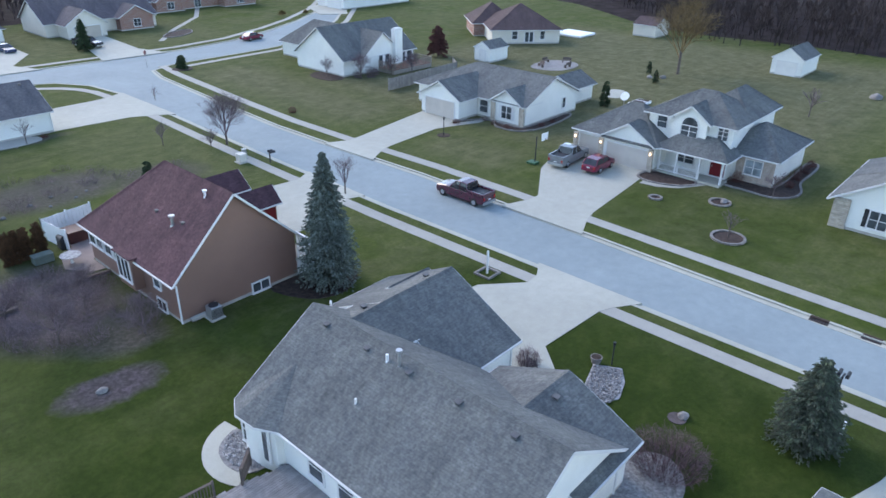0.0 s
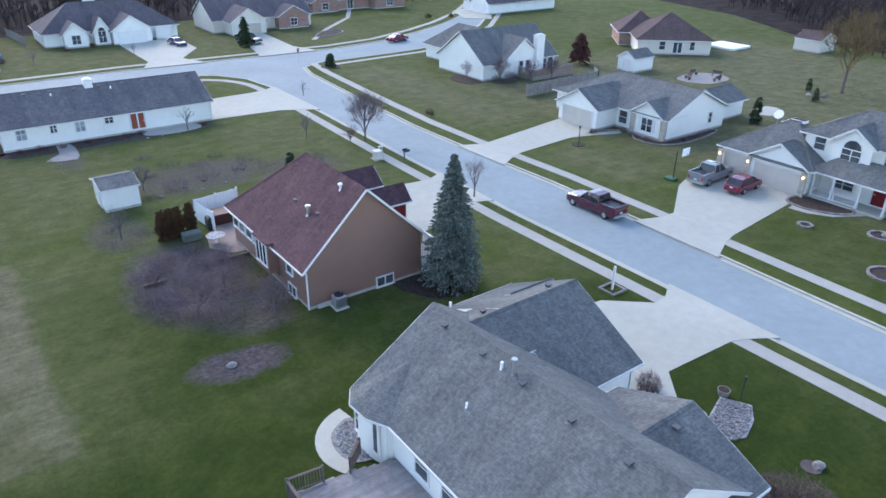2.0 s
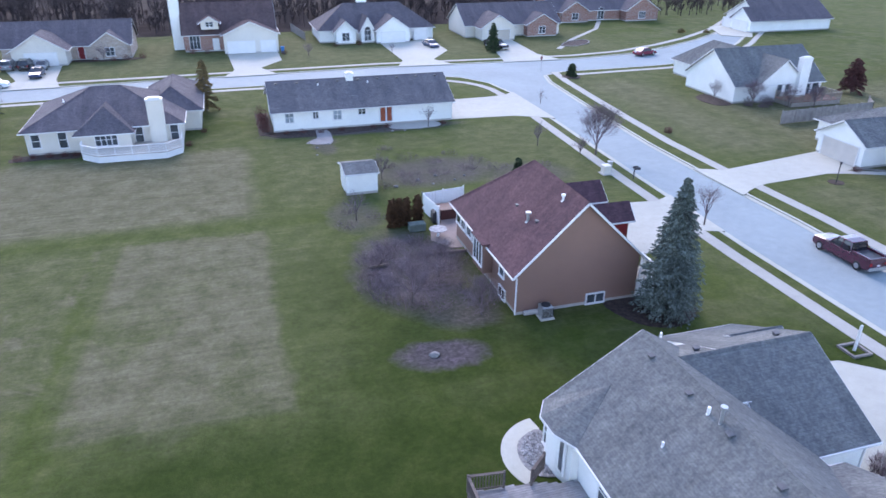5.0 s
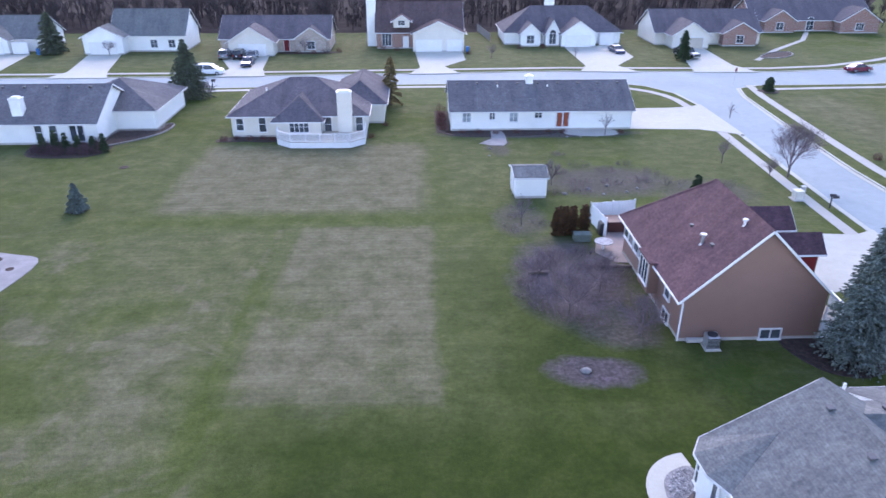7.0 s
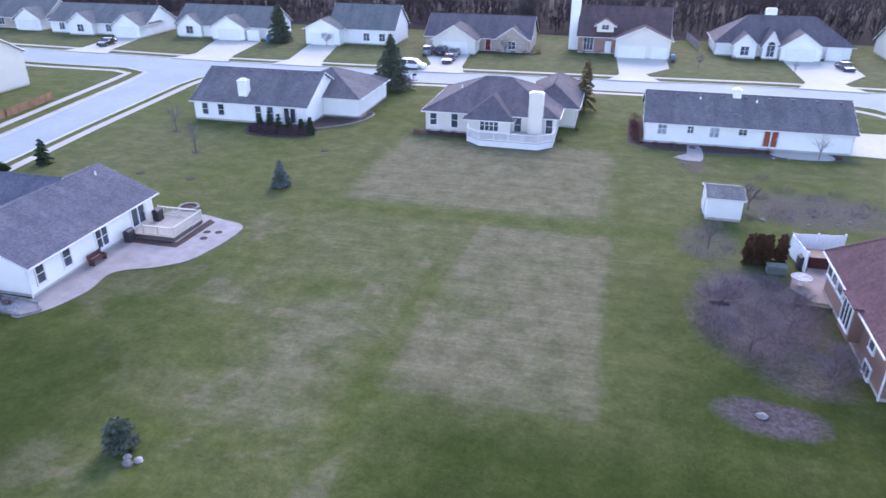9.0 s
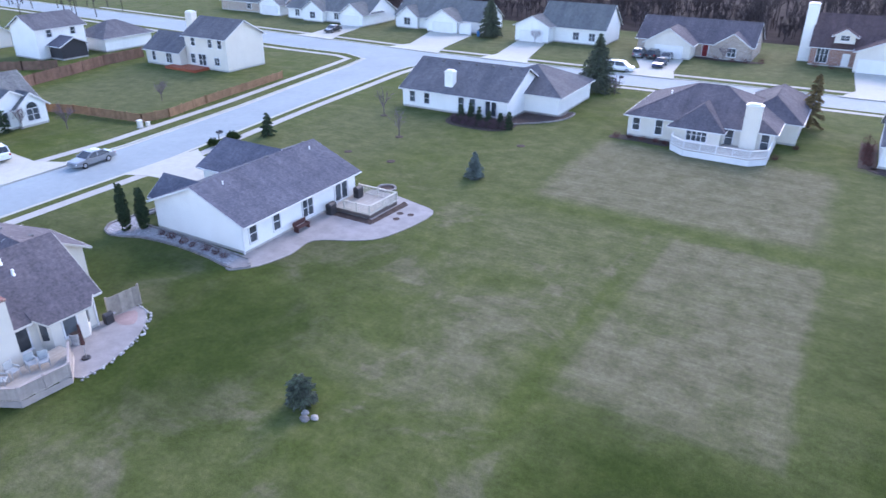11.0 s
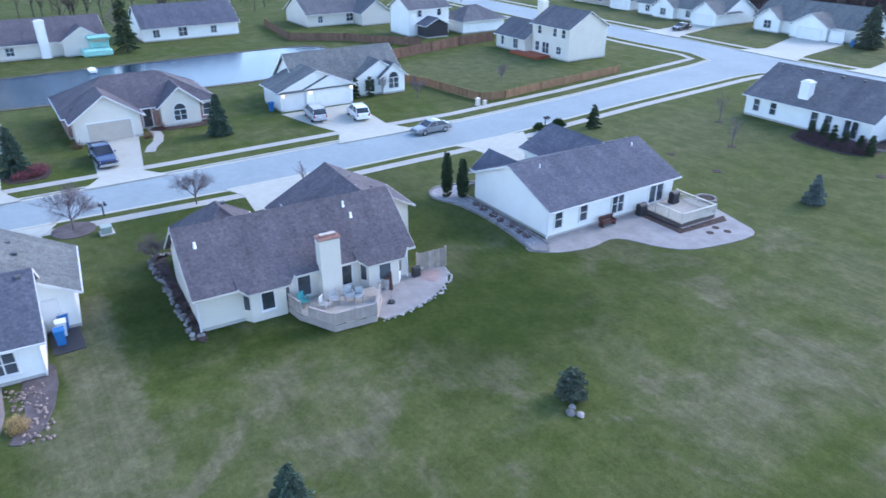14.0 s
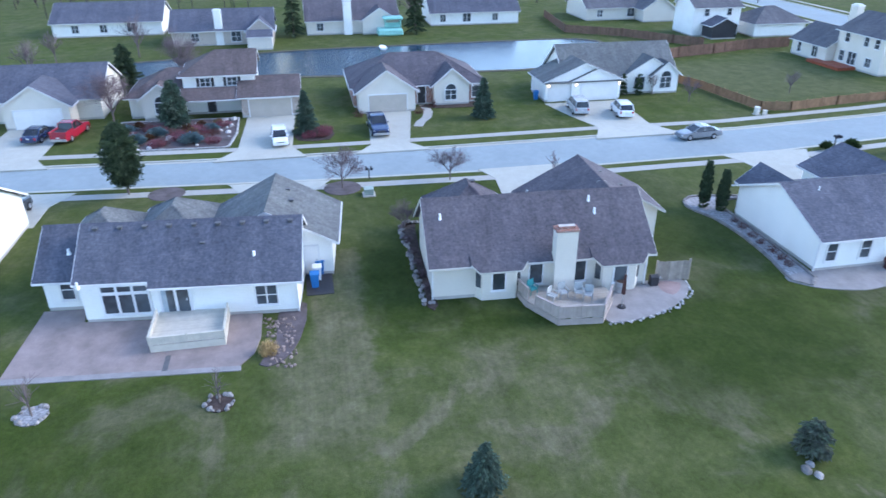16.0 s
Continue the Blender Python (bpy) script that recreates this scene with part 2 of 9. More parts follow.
    c = mixc(t, soil, c, ramp(t, fine, [(0.25, (0.055, 0.042, 0.050)), (0.5, (0.088, 0.069, 0.081)), (0.8, (0.128, 0.106, 0.116))]))
    c = mixc(t, 1.0, c, ramp(t, fine, [(0.25, (0.72, 0.72, 0.72)), (0.75, (1.26, 1.25, 1.2))]), "MULTIPLY")
    c = mixc(t, 1.0, c, ramp(t, blade, [(0.25, (0.74,) * 3), (0.75, (1.22,) * 3)]), "MULTIPLY")
    t.links.new(c, b.inputs["Base Color"])
    b.inputs["Roughness"].default_value = 0.95
    b.inputs["Specular IOR Level"].default_value = 0.1
    bump(t, b, mth(t, "ADD", blade, fine), 0.6, 0.06)
    return m


def road_mat(name, col, streak=0.08):
    m = bpy.data.materials.new(name)
    t, b = nodes_of(m)
    geo = t.nodes.new("ShaderNodeNewGeometry").outputs["Position"]
    big = noise_tex(t, 0.12, 5, 0.6, geo)
    mid = noise_tex(t, 1.2, 5, 0.7, geo)
    fine = noise_tex(t, 25, 2, 0.8, geo)
    c = ramp(t, big, [(0.3, tuple(x * (1 - streak) for x in col)), (0.7, tuple(x * (1 + streak) for x in col))])
    c = mixc(t, 1.0, c, ramp(t, mid, [(0.25, (0.9,) * 3), (0.75, (1.08,) * 3)]), "MULTIPLY")
    c = mixc(t, 1.0, c, ramp(t, fine, [(0.25, (0.86,) * 3), (0.75, (1.12,) * 3)]), "MULTIPLY")
    t.links.new(c, b.inputs["Base Color"])
    b.inputs["Roughness"].default_value = 0.8
    b.inputs["Specular IOR Level"].default_value = 0.22
    bump(t, b, fine, 0.25, 0.01)
    return m


# straw-coloured lots: x0, x1, y0, y1, softness of the edge, strength
LOTS = [
    (-37, 7, -10, 84, 6.0, 0.30),
    (-24, 1.5, 60, 81, 1.2, 1.0),
    (-11.6, 1.8, 32, 56.8, 0.5, 1.0),
    (-26, -10.8, 26, 57, 2.5, 0.5),
    (1.5, 16, 60, 84, 3.0, 0.35),
    (-36, -26, -2, 4.6, 1.4, 0.75),
    (-34.6, -26.6, 9, 16.6, 1.4, 0.75),
    (-29, -19, 6, 14.5, 2.0, 0.6),
    (-19.5, -13.5, 26.5, 40, 1.5, 0.85),
    (-48, -30, 1.3, 5.0, 0.35, 0.85),
    (52, 62, 40, 54, 3, 0.6),
    (52, 66, 62, 104, 5, 0.7),
    (-60, -50, 28, 36, 2, 0.45),
    (-61, -40, 54, 82, 5, 0.4),
    (62, 140, 16, 90, 6, 0.8),
    (1.5, 8, 38, 60, 3, 0.3),
    (-140, 80, 124, 160, 6, 0.45),
    (-104, -78, 54, 82, 4, 0.45),
    (40, 52, 30, 104, 2, 0.2),
    (24, 39, 55, 84, 3, 0.35),
]
# thick green lots, some darkened to paint in lens falloff: the same numbers
LUSH_DIM = [
    (-9, 38, -60, 31.5, 3.0, 0.9),
    (4, 17, 30, 39, 3.0, 0.8),
    (3, 11, 38, 50, 3.0, 0.5),
    (-33, -20, -30, -4, 4.0, 0.55),
    (-38.5, -25.5, 18.5, 33.5, 2.5, 0.85),
    (-48, -35.5, 5.2, 12, 1.0, 0.8),
    (-37, -34.6, 10, 20, 1.0, 0.8),
    (-37, -27, 33.5, 44, 2.5, 0.5),
    (-60, -40, 7, 34, 2.0, 0.5),
    (50, 63, 13, 28, 2.0, 0.35),
]
# ovals of bare soil and brush: x, y, radii, strength
SOIL = [
    (12.0, 46.6, 4.6, 7.2, 0.95),
    (13.8, 40.2, 3.2, 3.0, 0.7),
    (19.8, 67.4, 7.0, 4.6, 0.7),
    (9.6, 58.0, 2.4, 4.0, 0.5),
    (16.0, 84.4, 12.5, 1.7, 0.85),
    (10.0, 80.5, 1.4, 5.0, 0.5),
    (11.0, 34.9, 2.9, 1.5, 0.95),
    (29.0, 64.0, 5.0, 4.0, 0.5),
]
M_GRASS = grass_mat()
M_ROAD = road_mat("road_surface", (0.24, 0.282, 0.292))
M_CONC = road_mat("concrete", (0.39, 0.385, 0.335), 0.08)
M_WALK = road_mat("sidewalk_concrete", (0.34, 0.33, 0.30), 0.08)
M_ROOF = shingle_mat("grey_shingles", (0.130, 0.138, 0.138))
M_ROOF_B = shingle_mat("weathered_shingles", (0.110, 0.111, 0.122))
M_ROOF_T = shingle_mat("tan_shingles", (0.106, 0.096, 0.108))
M_ROOF_D = shingle_mat("dark_shingles", (0.094, 0.099, 0.124))
M_ROOF_M = shingle_mat("maroon_shingles", (0.096, 0.052, 0.060))
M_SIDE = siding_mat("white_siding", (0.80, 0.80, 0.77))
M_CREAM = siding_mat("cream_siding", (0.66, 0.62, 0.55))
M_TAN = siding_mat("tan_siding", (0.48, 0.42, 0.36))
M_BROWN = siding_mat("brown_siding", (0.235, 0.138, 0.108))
M_BRICK = brick_mat("red_brick", (0.30, 0.13, 0.09), (0.22, 0.10, 0.08), (0.4, 0.37, 0.34))
M_BRICKL = brick_mat("pale_brick", (0.42, 0.33, 0.27), (0.33, 0.26, 0.22), (0.45, 0.42, 0.38))
M_STONE = brick_mat("tan_stone", (0.45, 0.39, 0.32), (0.30, 0.26, 0.22), (0.5, 0.47, 0.42), 0.34, 0.18)
M_TRIM = mat("white_trim", (0.66, 0.66, 0.66), 0.45, 0.04, 1.5, 20, bumps=0.05)
M_DOORW = mat("white_door_paint", (0.72, 0.71, 0.69), 0.45, 0.05, 1.0, 20, bumps=0.05)
M_DOORT = mat("tan_door_paint", (0.45, 0.40, 0.34), 0.5, 0.06, 1.0, 20, bumps=0.05)
M_GLASS = glass_mat("window_glass")
M_BLIND = glass_mat("window_with_pale_blind", (0.25, 0.29, 0.32), 0.2)
M_RED = mat("dark_red_paint", (0.16, 0.012, 0.018), 0.4, 0.1)
M_REDWOOD = mat("red_brown_wood", (0.28, 0.07, 0.035), 0.5, 0.15)
M_FOUND = mat("foundation_concrete", (0.42, 0.40, 0.37), 0.9, 0.12, 1.0)
M_WOOD = mat("weathered_wood", (0.30, 0.26, 0.22), 0.85, 0.2, 3, 25, per=0.15)
M_WOODL = mat("pale_deck_wood", (0.40, 0.36, 0.31), 0.8, 0.12, 3, 25, per=0.08)
M_WOODG = mat("grey_deck_wood", (0.24, 0.23, 0.23), 0.85, 0.2, 2, 25, per=0.12)
M_HEDGE = mat("brown_stained_fence_wood", (0.17, 0.10, 0.07), 0.9, 0.2, 2, 25, per=0.12)
M_FENCE = mat("grey_fence_wood", (0.25, 0.235, 0.22), 0.9, 0.2, 2, 25, per=0.12)
M_VINYL = mat("white_vinyl", (0.82, 0.82, 0.82), 0.4, 0.03, 1, 10, bumps=0.02)
M_METAL = mat("grey_metal", (0.45, 0.46, 0.47), 0.4, 0.1, 5, 30, metal=0.7, bumps=0.05)
M_DARK = mat("dark_plastic", (0.035, 0.035, 0.04), 0.5, 0.2, 5, 30, bumps=0.05)
M_BLUEBIN = mat("blue_plastic", (0.03, 0.16, 0.42), 0.45, 0.1, 5, 30, bumps=0.05)
M_GREENP = mat("green_plastic", (0.03, 0.10, 0.05), 0.5, 0.1, 5, 30, bumps=0.05)
M_TEALS = leaf_mat("blue_teal_dwarf_needles", (0.12, 0.17, 0.175), 0.35, (1.0, 1.1, 1.15))
M_WINE = leaf_mat("wine_red_winter_twigs", (0.17, 0.06, 0.075), 0.35)
M_MINT = mat("pale_mint_plastic", (0.28, 0.56, 0.50), 0.5, 0.12, 1.5)
M_TEALP = mat("teal_fabric", (0.05, 0.25, 0.26), 0.6, 0.1, 5, 30, bumps=0.05)
M_MULCH = mat("dark_mulch", (0.055, 0.038, 0.032), 0.95, 0.5, 3, 18, bumps=1.0)
M_BED = mat("bare_garden_soil", (0.105, 0.085, 0.085), 0.95, 0.4, 0.8, 9, bumps=1.0)
M_GRAVEL = mat("grey_gravel", (0.32, 0.31, 0.31), 0.9, 0.5, 6, 22, bumps=1.0, per=0.3)
M_BLOCK = mat("edging_block", (0.215, 0.20, 0.19), 0.9, 0.2, 4, 30, per=0.2)
M_PALE = mat("pale_limestone", (0.40, 0.39, 0.38), 0.9, 0.25, 4, 20, bumps=0.6, per=0.3)
M_WARMST = mat("reddish_fieldstone", (0.25, 0.19, 0.165), 0.9, 0.3, 4, 20, bumps=0.6, per=0.35)
M_ROCK = mat("fieldstone", (0.23, 0.215, 0.205), 0.9, 0.3, 4, 20, bumps=0.6, per=0.35)
M_PAVER = mat("stamped_patio_concrete", (0.25, 0.20, 0.185), 0.8, 0.22, 0.7, 12, bumps=0.3)
# bark of the woods, about half as bright as bare_bark
M_WOODS = mat("dark_woodland_bark", (0.066, 0.052, 0.052), 0.95, 0.3, 0.6, 12, spec=0.05)
M_BARK = mat("bare_bark", (0.13, 0.105, 0.095), 0.95, 0.25, 4, 30)
M_TWIG = leaf_mat("bare_twigs", (0.165, 0.128, 0.138), 0.35, (1.05, 1.0, 1.05))
M_SPRUCE = leaf_mat("blue_spruce_needles", (0.145, 0.172, 0.148), 0.5, (1.1, 1.12, 1.15))
M_PINE = leaf_mat("dark_green_needles", (0.052, 0.076, 0.042), 0.35, (1.1, 1.1, 0.9))
M_ARBOR = leaf_mat("arborvitae_foliage", (0.10, 0.055, 0.030), 0.4, (1.1, 1.0, 0.9))
M_SHRUB = leaf_mat("reddish_shrub_twigs", (0.12, 0.055, 0.05), 0.35, (1.1, 1.0, 1.0))
M_BUDS = leaf_mat("olive_brown_budding_twigs", (0.17, 0.125, 0.07), 0.35, (1.1, 1.05, 0.9))
M_CATKIN = leaf_mat("yellowish_budding_twigs", (0.19, 0.14, 0.07), 0.35, (1.1, 1.05, 0.9))
M_TYRE = mat("tyre_rubber", (0.02, 0.02, 0.02), 0.85, 0.2)
M_RIM = mat("alloy_rim", (0.5, 0.5, 0.52), 0.3, 0.1, 5, 30, metal=0.8, bumps=0)
M_CARGLASS = glass_mat("car_glass", (0.02, 0.022, 0.026), 0.05)
M_LAMPW = mat("headlight_lens", (0.7, 0.72, 0.74), 0.15, 0.05, bumps=0)
M_LAMPR = mat("tail_light_lens", (0.35, 0.02, 0.02), 0.2, 0.05, bumps=0)
M_PLATE = mat("pale_plate", (0.6, 0.6, 0.62), 0.5, 0.05, bumps=0)
M_VENT = mat("weathered_vent_metal", (0.1, 0.1, 0.105), 0.6, 0.15, 3, 20, bumps=0.05)
M_TUB = mat("dark_brown_cabinet_wood", (0.075, 0.032, 0.03), 0.5, 0.15)
M_PAVG = mat("grey_paved_concrete", (0.245, 0.23, 0.225), 0.85, 0.16, 0.8, 9, bumps=0.3)
M_DECKC = mat("cream_deck_boards", (0.50, 0.47, 0.40), 0.75, 0.1, 2, 25, per=0.06)
M_HEDGEP = leaf_mat("purple_brown_winter_hedge", (0.115, 0.08, 0.088), 0.35, (1.1, 1.0, 1.05))
M_OLIVE = leaf_mat("olive_green_needles", (0.105, 0.118, 0.088), 0.35, (1.0, 1.15, 0.95))
M_CLIP = leaf_mat("clipped_green_leaves", (0.055, 0.082, 0.03), 0.35, (1.1, 1.15, 0.9))
M_TERRA = mat("faded_red_pavers", (0.27, 0.20, 0.19), 0.85, 0.2, 1.0, 10, bumps=0.3)
M_STRAW = mat("dry_ornamental_grass", (0.36, 0.25, 0.11), 0.95, 0.3, 2, 15, bumps=0)
M_WOODD = mat("dark_brown_rail_wood", (0.12, 0.095, 0.085), 0.85, 0.2, 3, 25, per=0.12)
M_TRIMC = mat("cream_trim", (0.50, 0.48, 0.44), 0.5, 0.05, 1.5, 20, bumps=0.05)
M_DECKT = mat("grey_tan_weathered_boards", (0.36, 0.31, 0.285), 0.85, 0.14, 2, 25, per=0.08)
M_SAGE = mat("pale_sage_metal", (0.30, 0.36, 0.32), 0.5, 0.08, 2, 20, bumps=0.05)
M_ROOF_E = shingle_mat("dark_brown_shingles", (0.115, 0.092, 0.09))
M_DOORB = mat("beige_door_paint", (0.50, 0.46, 0.42), 0.5, 0.06, 1.0, 20, bumps=0.05)
M_FENCEO = mat("orange_brown_fence_wood", (0.25, 0.145, 0.08), 0.9, 0.2, 2, 25, per=0.12)
M_TEAL = leaf_mat("teal_green_needles", (0.075, 0.105, 0.075), 0.35, (1.0, 1.15, 1.1))

# ---- builders ----
ORIGIN = {}


def thing(name, x, y, z, label, category, group="", kind=""):
    """An Empty at a thing's base; its parts are built in world coordinates under it."""
    ob = new(name)
    ob.location = (x, y, z)
    ORIGIN[ob.name] = Vector((x, y, z))
    return tagged(ob, label, category, group, kind)


def part(name, bm, material, parent=None, label=""):
    me = bpy.data.meshes.new(name)
    if parent:
        o = ORIGIN[parent.name]
        bmesh.ops.translate(bm, verts=bm.verts, vec=-o)
    bm.to_mesh(me)
    bm.free()
    me.materials.append(material)
    ob = new(name, me)
    if parent:
        ob.parent = parent
        ORIGIN[ob.name] = o
    if label:
        tagged(ob, label)
    return ob


def solo(name, bm, material, label, category, group="", kind=""):
    """A one-mesh thing, its origin at the middle of its base."""
    lo = Vector([min(v.co[i] for v in bm.verts) for i in range(3)])
    hi = Vector([max(v.co[i] for v in bm.verts) for i in range(3)])
    o = Vector(((lo.x + hi.x) / 2, (lo.y + hi.y) / 2, lo.z))
    bmesh.ops.translate(bm, verts=bm.verts, vec=-o)
    me = bpy.data.meshes.new(name)
    bm.to_mesh(me)
    bm.free()
    me.materials.append(material)
    ob = new(name, me)
    ob.location = o
    ORIGIN[ob.name] = o
    return tagged(ob, label, category, group, kind)


def box(bm, x0, x1, y0, y1, z0, z1, bev=0.0):
    r = bmesh.ops.create_cube(bm, size=1)
    for v in r["verts"]:
        v.co = Vector(((x0 + x1) / 2 + v.co.x * (x1 - x0), (y0 + y1) / 2 + v.co.y * (y1 - y0), (z0 + z1) / 2 + v.co.z * (z1 - z0)))
    if bev:
        es = list({e for v in r["verts"] for e in v.link_edges})
        bmesh.ops.bevel(bm, geom=es, offset=bev, segments=1, affect="EDGES")
    return bm


def bx(*a, **k):
    return box(bmesh.new(), *a, **k)


def beam(bm, p, q, w, h):
    """A bar from p to q, w wide across and h high."""
    p, q = Vector(p), Vector(q)
    d = (q - p).normalized()
    s = d.cross(Vector((0, 0, 1)))
    s = s.normalized() if s.length > 1e-4 else Vector((1, 0, 0))
    u = s.cross(d).normalized()
    vs = [bm.verts.new(e + s * (w / 2 * a) + u * (h / 2 * b)) for e in (p, q) for a, b in ((-1, -1), (1, -1), (1, 1), (-1, 1))]
    for f in ((0, 3, 2, 1), (4, 5, 6, 7), (0, 1, 5, 4), (1, 2, 6, 5), (2, 3, 7, 6), (3, 0, 4, 7)):
        bm.faces.new([vs[i] for i in f])
    return bm


def cyl(bm, x, y, z0, z1, r0, r1=None, seg=12):
    r1 = r0 if r1 is None else r1
    lo = [bm.verts.new((x + r0 * math.cos(2 * math.pi * i / seg), y + r0 * math.sin(2 * math.pi * i / seg), z0)) for i in range(seg)]
    hi = [bm.verts.new((x + r1 * math.cos(2 * math.pi * i / seg), y + r1 * math.sin(2 * math.pi * i / seg), z1)) for i in range(seg)]
    for i in range(seg):
        bm.faces.new((lo[i], lo[(i + 1) % seg], hi[(i + 1) % seg], hi[i]))
    bm.faces.new(hi)
    bm.faces.new(lo[::-1])
    return bm


def slab(bm, pts, z0, z1):
    """An upright-sided slab over an outline given anticlockwise."""
    lo = [bm.verts.new((x, y, z0)) for x, y in pts]
    hi = [bm.verts.new((x, y, z1)) for x, y in pts]
    n = len(pts)
    for i in range(n):
        bm.faces.new((lo[i], lo[(i + 1) % n], hi[(i + 1) % n], hi[i]))
    bm.faces.new(hi)
    bm.faces.new(lo[::-1])
    bmesh.ops.recalc_face_normals(bm, faces=bm.faces)
    return bm


def smooth_loop(pts, n=4):
    """A closed outline rounded through its points."""
    out = []
    k = len(pts)
    for i in range(k):
        p0, p1, p2, p3 = (Vector((*pts[(i + j - 1) % k], 0)) for j in range(4))
        for s in range(n):
            u = s / n
            v = 0.5 * ((2 * p1) + (p2 - p0) * u + (2 * p0 - 5 * p1 + 4 * p2 - p3) * u * u + (3 * p1 - p0 - 3 * p2 + p3) * u ** 3)
            out.append((v.x, v.y))
    return out


# ---- houses: walls and roofs along the two axes of the plan ----
WALLS = [0]


def wall_block(h, x0, x1, y0, y1, z1, m, z0=0.0, gables=(), ridge=0.0, axis="x", found=True):
    """A block of walls, with its gable triangles at the ends named lo or hi of the ridge's axis."""
    bm = bmesh.new()
    WALLS[0] += 1
    e = 0.005 * (WALLS[0] % 9)
    x0, x1, y0, y1 = x0 + e, x1 - e, y0 + e, y1 - e
    zf = z0 + 0.25 if found else z0
    box(bm, x0, x1, y0, y1, zf, z1)
    for g in gables:
        if axis == "x":
            x = x0 if g == "lo" else x1
            xi = x + 0.2 if g == "lo" else x - 0.2
            a = [(x, y0, z1), (x, y1, z1), (x, (y0 + y1) / 2, ridge)]
            c = [(xi, y, z) for _, y, z in a]
        else:
            y = y0 if g == "lo" else y1
            yi = y + 0.2 if g == "lo" else y - 0.2
            a = [(x0, y, z1), (x1, y, z1), ((x0 + x1) / 2, y, ridge)]
            c = [(x, yi, z) for x, _, z in a]
        va, vc = [bm.verts.new(p) for p in a], [bm.verts.new(p) for p in c]
        bm.faces.new(va)
        bm.faces.new(vc[::-1])
        for i in range(3):
            bm.faces.new((va[i], va[(i + 1) % 3], vc[(i + 1) % 3], vc[i]))
    bmesh.ops.recalc_face_normals(bm, faces=bm.faces)
    part("wall", bm, m, h)
    if found:
        part("foundation", bx(x0 + 0.02, x1 - 0.02, y0 + 0.02, y1 - 0.02, z0 - 0.15, z0 + 0.25), M_FOUND, h)


def cap_line(p, q, drop, w=0.15):
    """Lapped cap shingles along a ridge or hip: one folded strip with small steps."""
    bm = bmesh.new()
    n = max(1, int((q - p).length / 0.3))
    d = q - p
    s = Vector((d.y, -d.x, 0)).normalized() * w
    rows = []
    for i in range(n):
        for u, lift in ((i / n, 0.03), ((i + 1) / n, 0.016)):
            c = p.lerp(q, u) + Vector((0, 0, lift))
            rows.append([bm.verts.new(v) for v in (c - s - Vector((0, 0, drop * w)), c, c + s - Vector((0, 0, drop * w)))])
    for a, b in zip(rows, rows[1:]):
        bm.faces.new((a[0], a[1], b[1], b[0]))
        bm.faces.new((a[1], a[2], b[2], b[1]))
    bmesh.ops.recalc_face_normals(bm, faces=bm.faces)
    return bm


def roof_block(h, x0, x1, y0, y1, eave, ridge, axis, m, hip=(), over=0.45, rake=0.35, ridgecap=True, trim=None, sag=0.16, bare=()):
    """A gable roof, or hipped at the ends named lo or hi, over the given walls. bare: ends without rake boards."""
    trim = trim or M_TRIM
    sw = axis == "y"
    if sw:
        x0, x1, y0, y1 = y0, y1, x0, x1
    half = (y1 - y0) / 2
    slope = (ridge - eave) / half
    ym, ez = (y0 + y1) / 2, eave - over * slope
    e0, e1 = y0 - over, y1 + over
    a0 = x0 - (over if "lo" in hip else rake)
    a1 = x1 + (over if "hi" in hip else rake)
    r0 = x0 + half if "lo" in hip else a0
    r1 = x1 - half if "hi" in hip else a1
    if r0 > r1:
        r0 = r1 = (r0 + r1) / 2
    P = lambda x, y, z: (y, x, z) if sw else (x, y, z)
    top = {"a": P(a0, e0, ez), "b": P(a1, e0, ez), "c": P(a1, e1, ez), "d": P(a0, e1, ez), "r": P(r0, ym, ridge), "s": P(r1, ym, ridge)}
    faces = ["absr", "cdrs"]
    faces.append("dar") if "lo" in hip else None
    faces.append("bcs") if "hi" in hip else None
    bm = bmesh.new()
    up = {k: bm.verts.new(v) for k, v in top.items()}
    dn = {k: bm.verts.new((v[0], v[1], v[2] - sag)) for k, v in top.items()}
    for f in faces:
        bm.faces.new([up[k] for k in f])
        bm.faces.new([dn[k] for k in f[::-1]])
    loop = "ab" + ("c" if "hi" in hip else "sc") + "d" + ("" if "lo" in hip else "r")
    for i in range(len(loop)):
        p, q = loop[i], loop[(i + 1) % len(loop)]
        bm.faces.new((up[p], up[q], dn[q], dn[p]))
    bmesh.ops.recalc_face_normals(bm, faces=bm.faces)
    ob = part("roof", bm, m, h)
    for i in range(len(loop)):
        ends = loop[i] + loop[(i + 1) % len(loop)]
        if ("r" in ends and "lo" in bare) or ("s" in ends and "hi" in bare):
            continue
        p, q = Vector(top[loop[i]]), Vector(top[loop[(i + 1) % len(loop)]])
        mid = Vector(P((a0 + a1) / 2, ym, ez))
        out = ((p + q) / 2 - mid)
        out.z = 0
        d = (q - p)
        d.z = 0
        n = Vector((d.y, -d.x, 0)).normalized()
        n = n if n.dot(out) > 0 else -n
        level = abs(p.z - q.z) < 1e-3
        off = n * (0.03 if level else 0.012) + Vector((0, 0, -0.10))
        part("gutter" if level else "rake_board", beam(bmesh.new(), p + off, q + off, 0.09 if level else 0.035, 0.12 if level else 0.15), trim, h)
    if ridgecap:
        lines = [("r", "s")] + ([("a", "r"), ("d", "r")] if "lo" in hip else []) + ([("b", "s"), ("c", "s")] if "hi" in hip else [])
        for p, q in lines:
            k = slope if p == "r" and q == "s" else slope * 0.5
            if (Vector(top[p]) - Vector(top[q])).length > 0.4:
                part("ridge_cap", cap_line(Vector(top[p]), Vector(top[q]), k), m, ob)
    return ob


